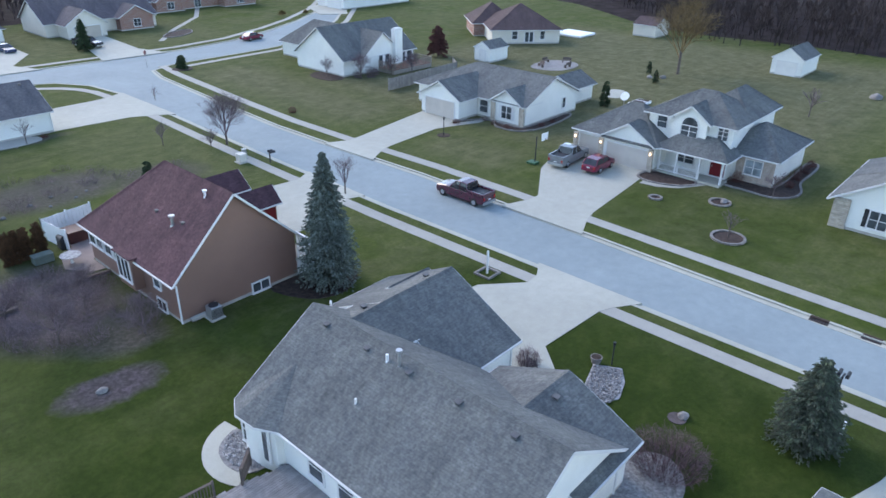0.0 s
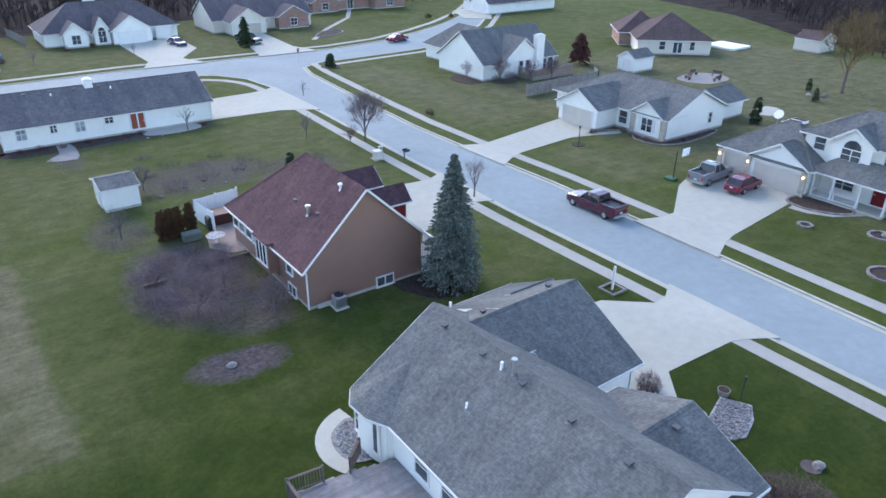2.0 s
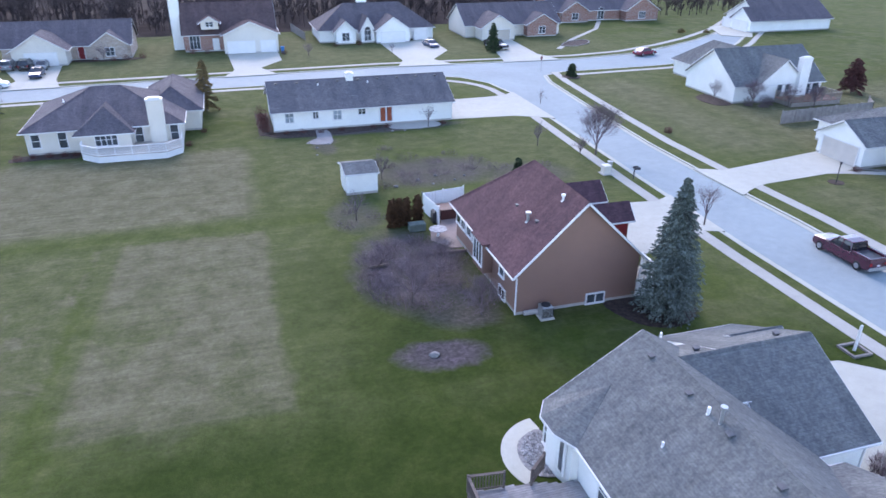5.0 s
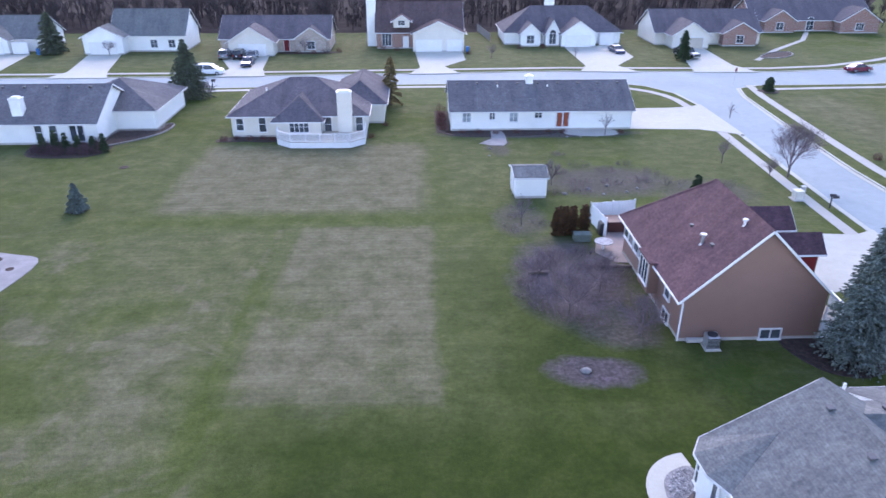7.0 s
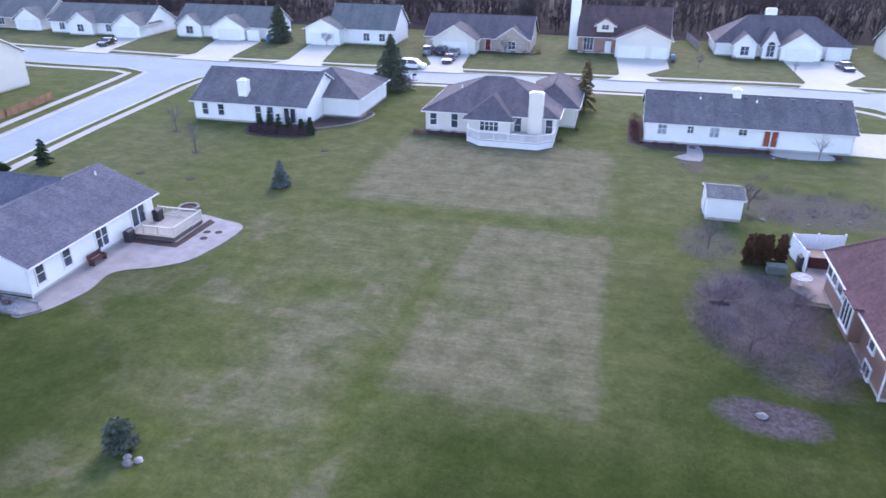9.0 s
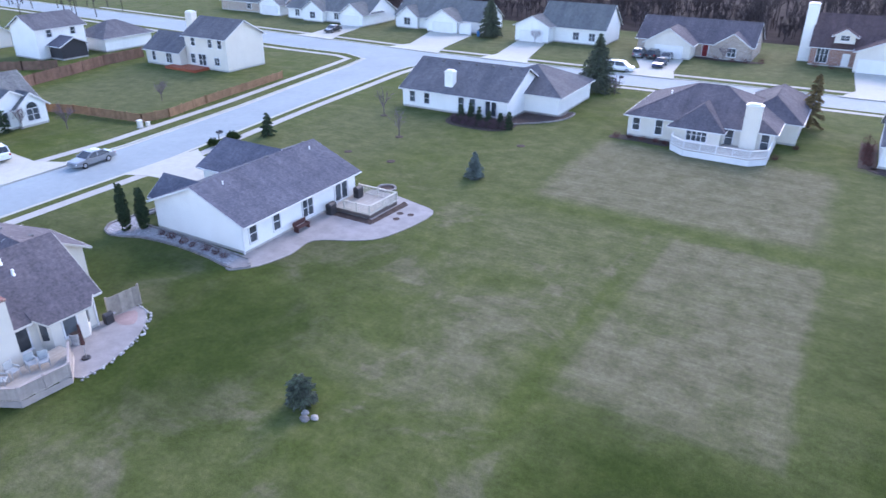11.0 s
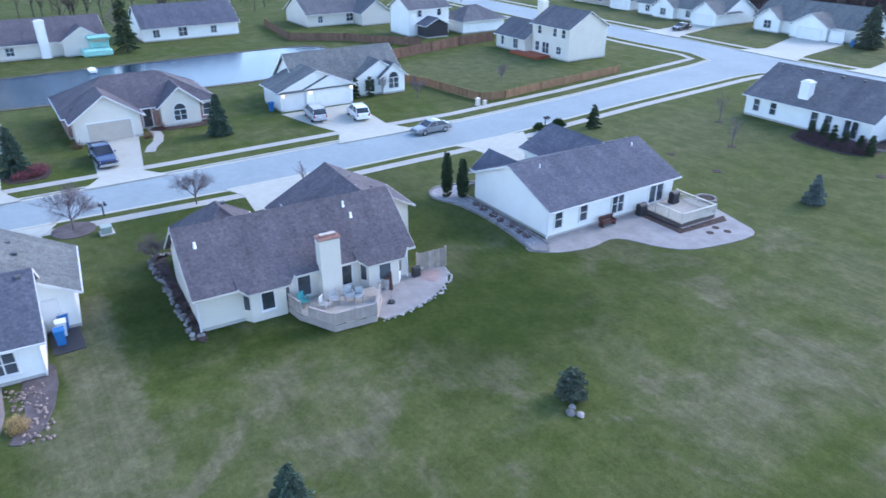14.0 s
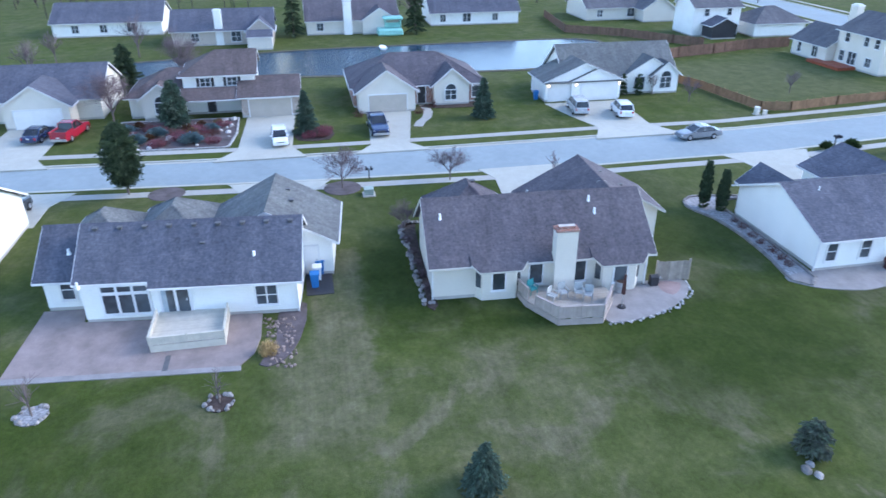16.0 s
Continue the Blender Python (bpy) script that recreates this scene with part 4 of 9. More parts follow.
# driveways, from the kerb to the garage; each widens at its apron
DRIVES = [
    [(27.2, 18.6), (29.6, 17.6), (31.2, 19.4), (37.1, 19.1), (38.3, 18.6), (40.1, 17.5), (40.1, 26.2), (38.4, 25.2), (37.0, 25.0), (34.2, 27.4), (30.5, 27.8), (27.2, 27.6)],
    [(46.8, 26.6), (49.5, 27.8), (51.4, 28.3), (61.4, 29.3), (64.2, 29.6), (64.7, 38.6), (60.2, 39.2), (57.3, 38.2), (51.2, 34.2), (49.7, 34.2), (46.9, 35.2)],
    [(47.0, 52.6), (49.7, 54.1), (51.4, 54.6), (64.2, 55.8), (64.2, 61.9), (51.2, 59.6), (49.6, 59.4), (46.9, 60.6)],
    [(29.6, 43.8), (34.5, 44.0), (38.0, 46.4), (39.8, 45.8), (40.1, 54.6), (38.0, 53.6), (34.0, 54.0), (29.6, 53.4)],
    [(27.6, 86.2), (36.5, 85.6), (39.2, 84.2), (41.2, 83.0), (41.3, 98.0), (38.8, 96.8), (36.5, 96.4), (27.6, 96.0)],
    [(-36.2, 136.6), (-31.8, 125.0), (-33.0, 118.6), (-24.5, 118.9), (-26.0, 125.0), (-27.0, 136.6)],
    [(0.6, 140.6), (1.4, 125.0), (-0.5, 119.9), (8.2, 120.2), (5.8, 126.0), (9.9, 132.0), (9.9, 140.6)],
    [(30.9, 145.0), (31.0, 126.0), (29.0, 121.2), (39.0, 120.6), (36.8, 126.0), (42.0, 134.0), (42.0, 147.2)],
    [(53.2, 142.6), (49.8, 126.0), (48.6, 120.2), (59.6, 119.8), (57.6, 126.0), (58.8, 142.6)],
    [(-83.2, 139.6), (-78.6, 124.0), (-80.5, 118.6), (-68.6, 118.0), (-70.4, 123.6), (-72.8, 139.8)],
    [(-61.6, 139.2), (-58.6, 123.0), (-60.0, 118.2), (-50.2, 118.2), (-51.9, 123.0), (-55.4, 139.2)],
    [(-106.0, 136.6), (-104.0, 124.0), (-105.4, 120.0), (-95.0, 119.4), (-97.0, 124.0), (-99.8, 136.6)],
    [(-50.6, 45.4), (-50.6, 51.2), (-56.0, 51.4), (-59.6, 51.8), (-61.8, 53.2), (-61.8, 43.4), (-59.6, 44.4), (-56.0, 44.8)],
    [(-56.0, 18.6), (-56.0, 26.6), (-60.0, 26.4), (-62.6, 27.6), (-62.5, 18.0), (-60.0, 19.0)],
    [(-84.0, 42.0), (-84.2, 32.0), (-78.4, 33.2), (-73.2, 34.8), (-69.4, 33.0), (-69.4, 43.2), (-73.4, 41.2)],
    [(-84.2, 14.8), (-84.2, 9.4), (-72.0, 8.6), (-69.5, 6.8), (-69.5, 14.6), (-72.0, 12.8)],
    [(-85.2, 0.8), (-85.2, -4.8), (-73.0, -5.2), (-69.7, -7.4), (-69.7, 1.8), (-73.0, 0.4)],
    [(-85.0, -24.6), (-85.0, -31.0), (-73.6, -31.4), (-71.4, -34.0), (-70.8, -23.0), (-73.4, -24.6)],
    [(-57.0, -4.0), (-57.0, 3.2), (-60.2, 2.4), (-62.4, 3.8), (-63.0, -5.4), (-60.2, -4.0)],
    [(-56.4, -20.0), (-60.6, -20.0), (-63.6, -18.6), (-64.6, -29.0), (-56.4, -28.0)],
    [(27.2, 1.8), (29.5, 2.2), (33.0, 1.0), (37.0, 0.2), (40.1, 1.6), (40.1, -9.0), (37.0, -7.6), (27.2, -7.0)],
    [(118.0, 150.0), (112.0, 148.0), (107.0, 136.6), (112.0, 132.4), (115.6, 137.0), (118.0, 139.0)],
]
for d in DRIVES:
    driveway("pale concrete driveway running from the kerb to a garage", d)


def path(label, line, w, m=None, z=0.03):
    bm = ribbon(bmesh.new(), line, -w / 2, w / 2, -0.05, z)
    me = bpy.data.meshes.new("path")
    bm.to_mesh(me)
    bm.free()
    me.materials.append(m or M_WALK)
    return tagged(new("path", me), label, "path", kind="structure")


def arc(x, y, r, a0, a1, n=12):
    return [(x + r * math.cos(radians(a0 + (a1 - a0) * i / n)), y + r * math.sin(radians(a0 + (a1 - a0) * i / n))) for i in range(n + 1)]


path("curved concrete path to a porch", [(61.4, 28.9), (61.6, 27.4), (62.6, 25.8), (64.6, 24.6), (66.0, 23.9)], 1.1)
path("concrete path from driveway to front door", [(58.0, 56.4), (62.2, 55.2), (65.6, 53.8), (67.7, 53.9)], 1.0)
path("curved pale concrete path round a house corner", arc(14.0, 24.9, 2.4, 95, 215), 0.95, M_CONC)
path("concrete path beside a driveway", [(27.4, 18.0), (29.2, 17.6), (29.4, 16.0), (28.0, 14.6), (24.6, 14.0)], 0.9)
path("curved concrete path to a front door", [(-77.6, 14.6), (-79.4, 15.2), (-81.0, 16.2), (-83.2, 16.8), (-86.8, 16.8)], 1.1)
path("concrete path to a brick house across the street", [(64.0, 130.0), (72.0, 140.0), (84.0, 152.0), (91.0, 163.6)], 1.0)


def patio(label, pts, m, z=0.05, n=4):
    bm = slab(bmesh.new(), smooth_loop(pts, n) if n > 1 else pts, -0.08, z)
    me = bpy.data.meshes.new("patio")
    bm.to_mesh(me)
    bm.free()
    me.materials.append(m)
    return tagged(new("patio", me), label, "patio", kind="structure")


patio("curved pale concrete patio along a white house", [(-37.9, 35.0), (-36.0, 34.8), (-34.9, 38.0), (-35.0, 41.0), (-32.0, 42.8), (-30.2, 45.0), (-29.4, 50.8), (-32.0, 52.2), (-36.6, 53.0), (-37.9, 50.9)], M_PAVG)
patio("stamped reddish concrete patio with a grey border", [(-35.5, -15.5), (-34.9, -9.0), (-34.3, -2.7), (-35.4, -1.9), (-37.0, -1.6), (-40.2, -1.6), (-40.2, -8.0), (-40.8, -12.4), (-42.4, -12.6), (-42.6, -15.2)], M_PAVER, n=1)
patio("round grey paver patio beside a deck", [(-38.9, 24.6), (-38.6, 26.6), (-37.0, 26.2), (-35.5, 24.4), (-34.6, 22.0), (-34.5, 19.6), (-36.4, 19.8), (-38.9, 20.6)], M_PAVG)
patio("small flagstone patio behind a ranch house", [(19.5, 85.9), (25.0, 85.9), (25.4, 83.8), (22.0, 83.2), (19.2, 84.0)], M_WALK)
patio("low curved patio beside a hot tub", [(88.2, 48.8), (91.5, 50.6), (93.0, 48.8), (90.6, 46.8), (88.4, 47.2)], M_CONC)
patio("pale patio with benches behind a ranch house", [(96.5, 68.0), (102.0, 68.8), (104.6, 66.0), (103.0, 62.8), (98.0, 62.4), (95.8, 65.0)], M_PAVG)
patio("faded red paver corner of a round patio", [(-38.7, 25.0), (-38.2, 26.2), (-37.4, 25.8), (-36.8, 25.0), (-37.6, 24.5)], M_TERRA, 0.056, 2)
patio("paved sitting area beside a brown house", [(16.0, 49.2), (17.0, 49.0), (17.0, 51.2), (18.4, 51.4), (18.8, 57.6), (17.0, 58.8), (16.7, 54.4), (15.4, 53.2), (14.8, 51.0)], M_PAVER, 0.04, 1)
patio("dark concrete border of a stamped patio", [(-35.5, -15.5), (-35.0, -15.5), (-33.85, -2.6), (-34.3, -2.6)], M_PAVG, 0.053, 1)
patio("dark concrete band across a stamped patio", [(-36.1, -6.9), (-34.6, -6.9), (-34.6, -6.6), (-36.1, -6.6)], M_VENT, 0.056, 1)
patio("pale flagstones before a ranch house", [(8.0, 80.6), (10.8, 79.6), (11.4, 82.6), (11.2, 85.6), (9.8, 85.6), (9.6, 82.4)], M_PAVG, 0.035, 2)

# ---- houses ----
def house(x, y, label, group="houses of the neighbourhood"):
    return thing("house", x, y, 0, label, "house", group)


def bay_fan(h, rim, top, mw, mr, base=0.0):
    """A three-sided bay under a fan of roof faces that rise to one point of the main roof. rim: eave points x, y, z in order."""
    bm = bmesh.new()
    tv, td = bm.verts.new(top), bm.verts.new((top[0], top[1], top[2] - 0.2))
    up = [bm.verts.new(p) for p in rim]
    dn = [bm.verts.new((p[0], p[1], p[2] - 0.14)) for p in rim]
    for i in range(len(rim) - 1):
        bm.faces.new((up[i], up[i + 1], tv))
        bm.faces.new((dn[i + 1], dn[i], td))
        bm.faces.new((up[i], dn[i], dn[i + 1], up[i + 1]))
    bm.faces.new((up[0], tv, td, dn[0]))
    bm.faces.new((up[-1], dn[-1], td, tv))
    bmesh.ops.recalc_face_normals(bm, faces=bm.faces)
    roof = part("bay_roof", bm, mr, h)
    for p, q in zip(rim, rim[1:]):
        part("gutter", beam(bmesh.new(), (p[0], p[1], p[2] - 0.09), (q[0], q[1], q[2] - 0.09), 0.07, 0.12), M_TRIM, roof)
    cx, cy = sum(p[0] for p in rim) / len(rim) + 0.6, sum(p[1] for p in rim) / len(rim)
    pts = []
    for p in rim:
        d = Vector((cx - p[0], cy - p[1], 0)).normalized() * 0.38
        pts.append((p[0] + d.x, p[1] + d.y))
    pts.append((max(p[0] for p in pts) + 0.5, pts[-1][1]))
    pts.append((pts[-1][0], pts[0][1]))
    return part("bay_wall", slab(bmesh.new(), pts, base, min(p[2] for p in rim) - 0.1), mw, h)


def near_house():
    h = house(19, 18, "white-sided single-storey house with grey shingle gable roofs beside a driveway")
    block(h, 13.9, 23.2, 10.15, 25.4, 3.13, 6.1, "y", M_SIDE, M_ROOF)
    block(h, 22.0, 26.95, 19.0, 28.7, 3.08, 5.55, "x", M_SIDE, M_ROOF, rake=0.3)
    roof_block(h, 18.9, 21.9, 21.35, 26.3, 4.29, 5.54, "x", M_ROOF, over=0.0, rake=0.0)
    block(h, 19.6, 24.2, 10.05, 17.5, 3.02, 4.65, "x", M_SIDE, M_ROOF)
    block(h, 23.4, 24.75, 10.4, 13.4, 2.8, 3.5, "x", M_SIDE, M_ROOF, over=0.25, rake=0.15)
    block(h, 24.6, 27.35, 23.9, 28.3, 2.95, 4.5, "x", M_SIDE, M_ROOF, over=0.35, rake=0.3)
    bay_fan(h, [(13.42, 25.75, 2.84), (12.78, 24.72, 2.82), (12.86, 23.34, 2.82), (13.42, 22.2, 2.835)], (16.0, 24.0, 4.49), M_SIDE, M_ROOF)
    window(h, "x", 13.9, -1, 15.2, 1.05, 1.0, 1.35)
    window(h, "x", 13.9, -1, 12.6, 1.05, 1.0, 1.35)
    window(h, "x", 13.9, -1, 18.0, 1.05, 1.0, 1.35)
    window(h, "x", 13.9, -1, 20.1, 1.05, 1.0, 1.35)
    door(h, "x", 13.28, -1, 23.35, 0.52, 0.9, 2.05, glass=M_BLIND)
    window(h, "x", 13.2, -1, 24.6, 1.0, 0.55, 1.4)
    window(h, "y", 10.15, -1, 17.0, 0.9, 1.2, 1.4)
    garage_door(h, "x", 27.35, 1, 26.1, 2.74)
    garage_door(h, "x", 26.95, 1, 21.5)
    for x, y in ((18.0, 24.0), (18.0, 21.0), (18.0, 18.2), (18.0, 15.2), (18.0, 12.2)):
        vents(h, [(x, y, 6.1 - 0.632 * (18.55 - x))])
    vents(h, [(20.9, 24.5, 5.33), (25.7, 24.5, 5.33), (22.6, 13.2, 4.45)])
    pipe(h, 18.1, 18.9, 5.75, 0.08, 0.75, M_METAL, True)
    pipe(h, 18.0, 19.6, 5.7, 0.075, 0.4)
    pipe(h, 16.0, 19.6, 4.45)
    pipe(h, 21.4, 28.0, 3.5, 0.07, 0.5)
    downspout(h, 13.82, 25.3, 2.7)
    downspout(h, 23.3, 10.05, 2.7)


def brown_house():
    h = house(21.5, 45, "tall brown-sided house with a maroon shingle gable roof and pale foundation")
    block(h, 17.0, 26.2, 37.9, 51.0, 3.55, 7.95, "y", M_BROWN, M_ROOF_M, hip=("hi",))
    block(h, 24.4, 29.45, 44.75, 46.45, 3.2, 4.05, "x", M_BROWN, M_ROOF_M, over=0.35, rake=0.3)
    block(h, 24.4, 29.45, 49.2, 51.7, 3.1, 4.1, "x", M_BROWN, M_ROOF_M, over=0.4, rake=0.3)
    part("red_panel", bx(27.2, 29.3, 44.70, 44.78, 0.3, 2.85), M_RED, h)
    for u, w in ((40.6, 0.8),):
        window(h, "x", 17.0, -1, u, 1.75, w, 1.4)
    window(h, "x", 17.0, -1, 40.4, 0.1, 1.1, 0.7, 2, 1)
    bay = bx(16.3, 17.1, 42.6, 44.8, 0.9, 3.25, 0.02)
    part("bay_wall", bay, M_BROWN, h)
    part("bay_roof", bx(16.15, 17.2, 42.45, 44.95, 3.25, 3.36, 0.02), M_ROOF_M, h)
    window(h, "x", 16.3, -1, 43.7, 1.5, 1.7, 1.6, 3, 1)
    for u in (46.3, 47.7, 49.1, 50.3):
        window(h, "x", 17.0, -1, u, 1.65, 1.0, 1.5)
    window(h, "y", 37.9, -1, 23.0, 0.15, 1.3, 0.65, 2, 1)
    door(h, "x", 29.45, 1, 45.6, m=M_RED)
    garage_door(h, "x", 29.45, 1, 50.45, 2.3, m=M_RED)
    vents(h, [(19.2, 43.6, 5.62), (19.3, 40.3, 5.72)])
    pipe(h, 19.0, 41.2, 5.4, 0.11, 0.55, M_METAL, True)
    pipe(h, 20.9, 39.9, 7.25, 0.08, 0.3, M_VINYL, True)
    downspout(h, 16.94, 37.84, 2.9)
    bm = bx(17.5, 18.7, 37.55, 37.86, 0.1, 0.35, 0.03)
    part("foundation_ledge", bm, M_FOUND, h)


def ranch():
    h = house(16.5, 90, "long white-sided ranch house with a grey shingle gable roof")
    block(h, 4.9, 27.6, 86.0, 96.0, 2.75, 5.2, "x", M_SIDE, M_ROOF_B)
    for u, w, t, g in ((6.8, 0.95, 1.2, M_BLIND), (10.0, 0.6, 0.9, None), (12.7, 0.95, 1.2, M_BLIND), (15.8, 0.85, 0.75, None)):
        window(h, "y", 86.0, -1, u, 2.35 - t, w, t, 2, glass=g)
    door(h, "y", 86.0, -1, 18.9, 0.35, 1.65, 2.0, glass=True, m=M_TRIM, name="patio_door")
    for a, b in ((18.2, 18.75), (19.05, 19.6)):
        part("red_curtain", bx(a, b, 85.925, 85.945, 0.5, 2.25), M_REDWOOD, h)
    chimney(h, 14.7, 15.6, 90.3, 91.1, 4.2, 5.9, M_SIDE)
    vents(h, [(5.8 + 2.6 * i, 90.4, 4.95) for i in range(9)])
    pipe(h, 11.0, 89.9, 4.65, 0.08, 0.22)
    pipe(h, 17.4, 89.9, 4.65, 0.08, 0.22)
    vents(h, [(15.0, 87.6, 3.5)])
    downspout(h, 4.86, 85.94, 2.6)
    downspout(h, 27.6, 85.94, 2.6)


def beige_house():
    h = house(-12, 89, "cream-sided house with hipped grey roof, broad chimney and a white deck")
    block(h, -21.8, -5.6, 84.0, 97.0, 2.9, 5.9, "x", M_CREAM, M_ROOF_T, hip=("lo", "hi"))
    block(h, -16.3, -10.9, 82.6, 90.0, 2.7, 4.7, "y", M_CREAM, M_ROOF_T, hip=("lo",))
    block(h, -10.0, -3.6, 89.8, 103.5, 2.9, 4.9, "y", M_CREAM, M_ROOF_T, hip=("lo", "hi"))
    chimney(h, -8.9, -7.2, 83.2, 84.1, 0, 5.7, M_CREAM)
    window(h, "y", 84.0, -1, -20.8, 0.9, 0.8, 1.4)
    window(h, "y", 84.0, -1, -18.1, 0.7, 0.8, 1.8)
    window(h, "y", 82.6, -1, -13.5, 1.0, 2.2, 1.3, 4)
    window(h, "y", 84.0, -1, -10.2, 0.6, 0.8, 1.9)
    window(h, "y", 84.0, -1, -6.4, 0.6, 0.8, 1.9)
    pipe(h, -18.0, 88.0, 4.9)


def wr_house():
    h = house(-44, 90, "white-sided house with grey gable roof, chimney and garage wing")
    block(h, -52.8, -36.9, 81.8, 93.8, 2.8, 5.8, "x", M_SIDE, M_ROOF_B)
    block(h, -43.6, -32.0, 87.4, 99.6, 2.8, 5.3, "y", M_SIDE, M_ROOF_B, hip=("lo", "hi"))
    chimney(h, -46.6, -45.4, 82.6, 83.7, 2.6, 5.3, M_SIDE)
    for u in (-51.2, -48.9):
        window(h, "y", 81.8, -1, u, 0.8, 0.8, 1.4)
    for u in (-43.6, -41.9):
        window(h, "y", 81.8, -1, u, 0.5, 0.8, 1.9)
    door(h, "y", 81.8, -1, -39.2, 0.3, 1.7, 2.05, glass=True, name="patio_door")
    vents(h, [(-52 + 2.6 * i, 87.1, 5.6) for i in range(6)])


def wh_house():
    h = house(-43, 44, "white-sided ranch house with grey gable roof beside a curved patio")
    block(h, -48.0, -37.9, 36.3, 50.8, 2.72, 4.78, "y", M_SIDE, M_ROOF_D)
    block(h, -51.3, -44.6, 44.6, 51.6, 2.72, 4.35, "x", M_SIDE, M_ROOF_D)
    garage_door(h, "x", -51.3, -1, 48.1)
    block(h, -48.9, -45.0, 37.0, 40.4, 2.7, 4.0, "x", M_SIDE, M_ROOF_D, over=0.3)
    for u, w in ((37.3, 0.75), (40.0, 0.75)):
        window(h, "x", -37.9, 1, u, 0.8, w, 1.4, glass=M_GLASS)
    window(h, "x", -37.9, 1, 43.9, 0.6, 1.3, 1.6, 2)
    door(h, "x", -37.9, 1, 48.6, 0.45, 1.8, 2.0, glass=True, name="patio_door")
    vents(h, [(-43.3, 37.6 + 2.5 * i, 4.6) for i in range(6)])
    pipe(h, -42.0, 49.4, 4.4)
    pipe(h, -42.0, 38.6, 4.4)
    downspout(h, -37.85, 36.15, 2.6)


def bay_bump(h, at, y0, y1, proud, slope, eave, mw, mr):
    """A bay with slanted cheeks, under a carried-down piece of the main roof."""
    c = proud * 0.85
    bay = part("bay_wall", slab(bmesh.new(), [(at - 0.1, y0), (at + proud, y0 + c), (at + proud, y1 - c), (at - 0.1, y1)], 0.0, eave - proud * slope + 0.05), mw, h)
    top = [(at - 0.1, y0 - 0.3), (at + 0.42, y0 - 0.3), (at + proud + 0.42, y0 + c - 0.25), (at + proud + 0.42, y1 - c + 0.25), (at + 0.42, y1 + 0.3), (at - 0.1, y1 + 0.3)]
    bm = bmesh.new()
    zz = lambda x: eave + 0.075 - (x - at) * slope
    up = [bm.verts.new((x, y, zz(x))) for x, y in top]
    dn = [bm.verts.new((x, y, zz(x) - 0.14)) for x, y in top]
    bm.faces.new(up)
    bm.faces.new(dn[::-1])
    for i in range(6):
        bm.faces.new((up[i], dn[i], dn[(i + 1) % 6], up[(i + 1) % 6]))
    bmesh.ops.recalc_face_normals(bm, faces=bm.faces)
    part("bay_roof", bm, mr, h)
    for p, q in zip(top[1:4], top[2:5]):
        part("gutter", beam(bmesh.new(), (*p, zz(p[0]) - 0.08), (*q, zz(q[0]) - 0.08), 0.06, 0.1), M_TRIMC, bay)
    for p, q in (((at, y0), (at + proud, y0 + c)), ((at + proud, y1 - c), (at, y1))):
        m0, d = Vector(((p[0] + q[0]) / 2, (p[1] + q[1]) / 2, 0)), Vector((q[0] - p[0], q[1] - p[1], 0)).normalized()
        part("side_pane", beam(bmesh.new(), m0 - d * 0.2 + Vector((0, 0, 1.55)), m0 + d * 0.2 + Vector((0, 0, 1.55)), 0.06, 1.3), M_GLASS, bay)


def bay_house():
    h = house(-43, 17, "cream-sided house with brown-grey roof, bay windows and a tall cream chimney")
    block(h, -46.5, -38.9, 9.5, 24.0, 2.9, 5.65, "y", M_CREAM, M_ROOF_T, trim=M_TRIMC)
    block(h, -50.05, -45.3, 17.8, 27.4, 2.85, 5.42, "x", M_CREAM, M_ROOF_T, trim=M_TRIMC)
    roof_block(h, -45.6, -43.0, 21.3, 23.9, 4.72, 5.4, "x", M_ROOF_T, over=0.0, rake=0.0, trim=M_TRIMC)
    block(h, -50.2, -44.0, 10.6, 15.7, 2.85, 5.0, "x", M_CREAM, M_ROOF_T, hip=("lo", "hi"))
    chimney(h, -38.9, -38.1, 17.3, 18.7, 0, 4.9, M_CREAM, M_BRICK)
    sl = 2.75 / 3.8
    bay_bump(h, -38.9, 12.2, 15.3, 0.5, sl, 2.9, M_CREAM, M_ROOF_T)
    bay_bump(h, -38.9, 20.2, 23.5, 0.6, sl, 2.9, M_CREAM, M_ROOF_T)
    window(h, "x", -38.4, 1, 13.7, 0.75, 0.8, 1.5, rows=1)
    window(h, "x", -38.9, 1, 16.3, 0.75, 0.85, 1.6, rows=1)
    window(h, "x", -38.9, 1, 19.3, 0.75, 0.75, 1.6, rows=1)
    window(h, "x", -38.3, 1, 21.9, 0.75, 0.85, 1.5, rows=1)
    for y in (9.8, 13.0, 15.6, 18.0, 20.6):
        vents(h, [(-43.1, y, 5.36)])
    vents(h, [(-47.6, 23.4, 4.95), (-46.2, 24.6, 4.35), (-47.4, 13.6, 4.85)])
    for x, y, m in ((-42.0, 20.6, M_VINYL), (-41.2, 20.8, M_VINYL), (-41.4, 10.3, M_VINYL), (-43.2, 16.6, M_METAL)):
        pipe(h, x, y, 5.65 - 0.724 * abs(x + 42.7), 0.08, 0.32, m)
    downspout(h, -38.84, 9.44, 2.6)
    downspout(h, -38.84, 23.9, 2.6)
    h.rotation_euler.z = radians(-2.7)


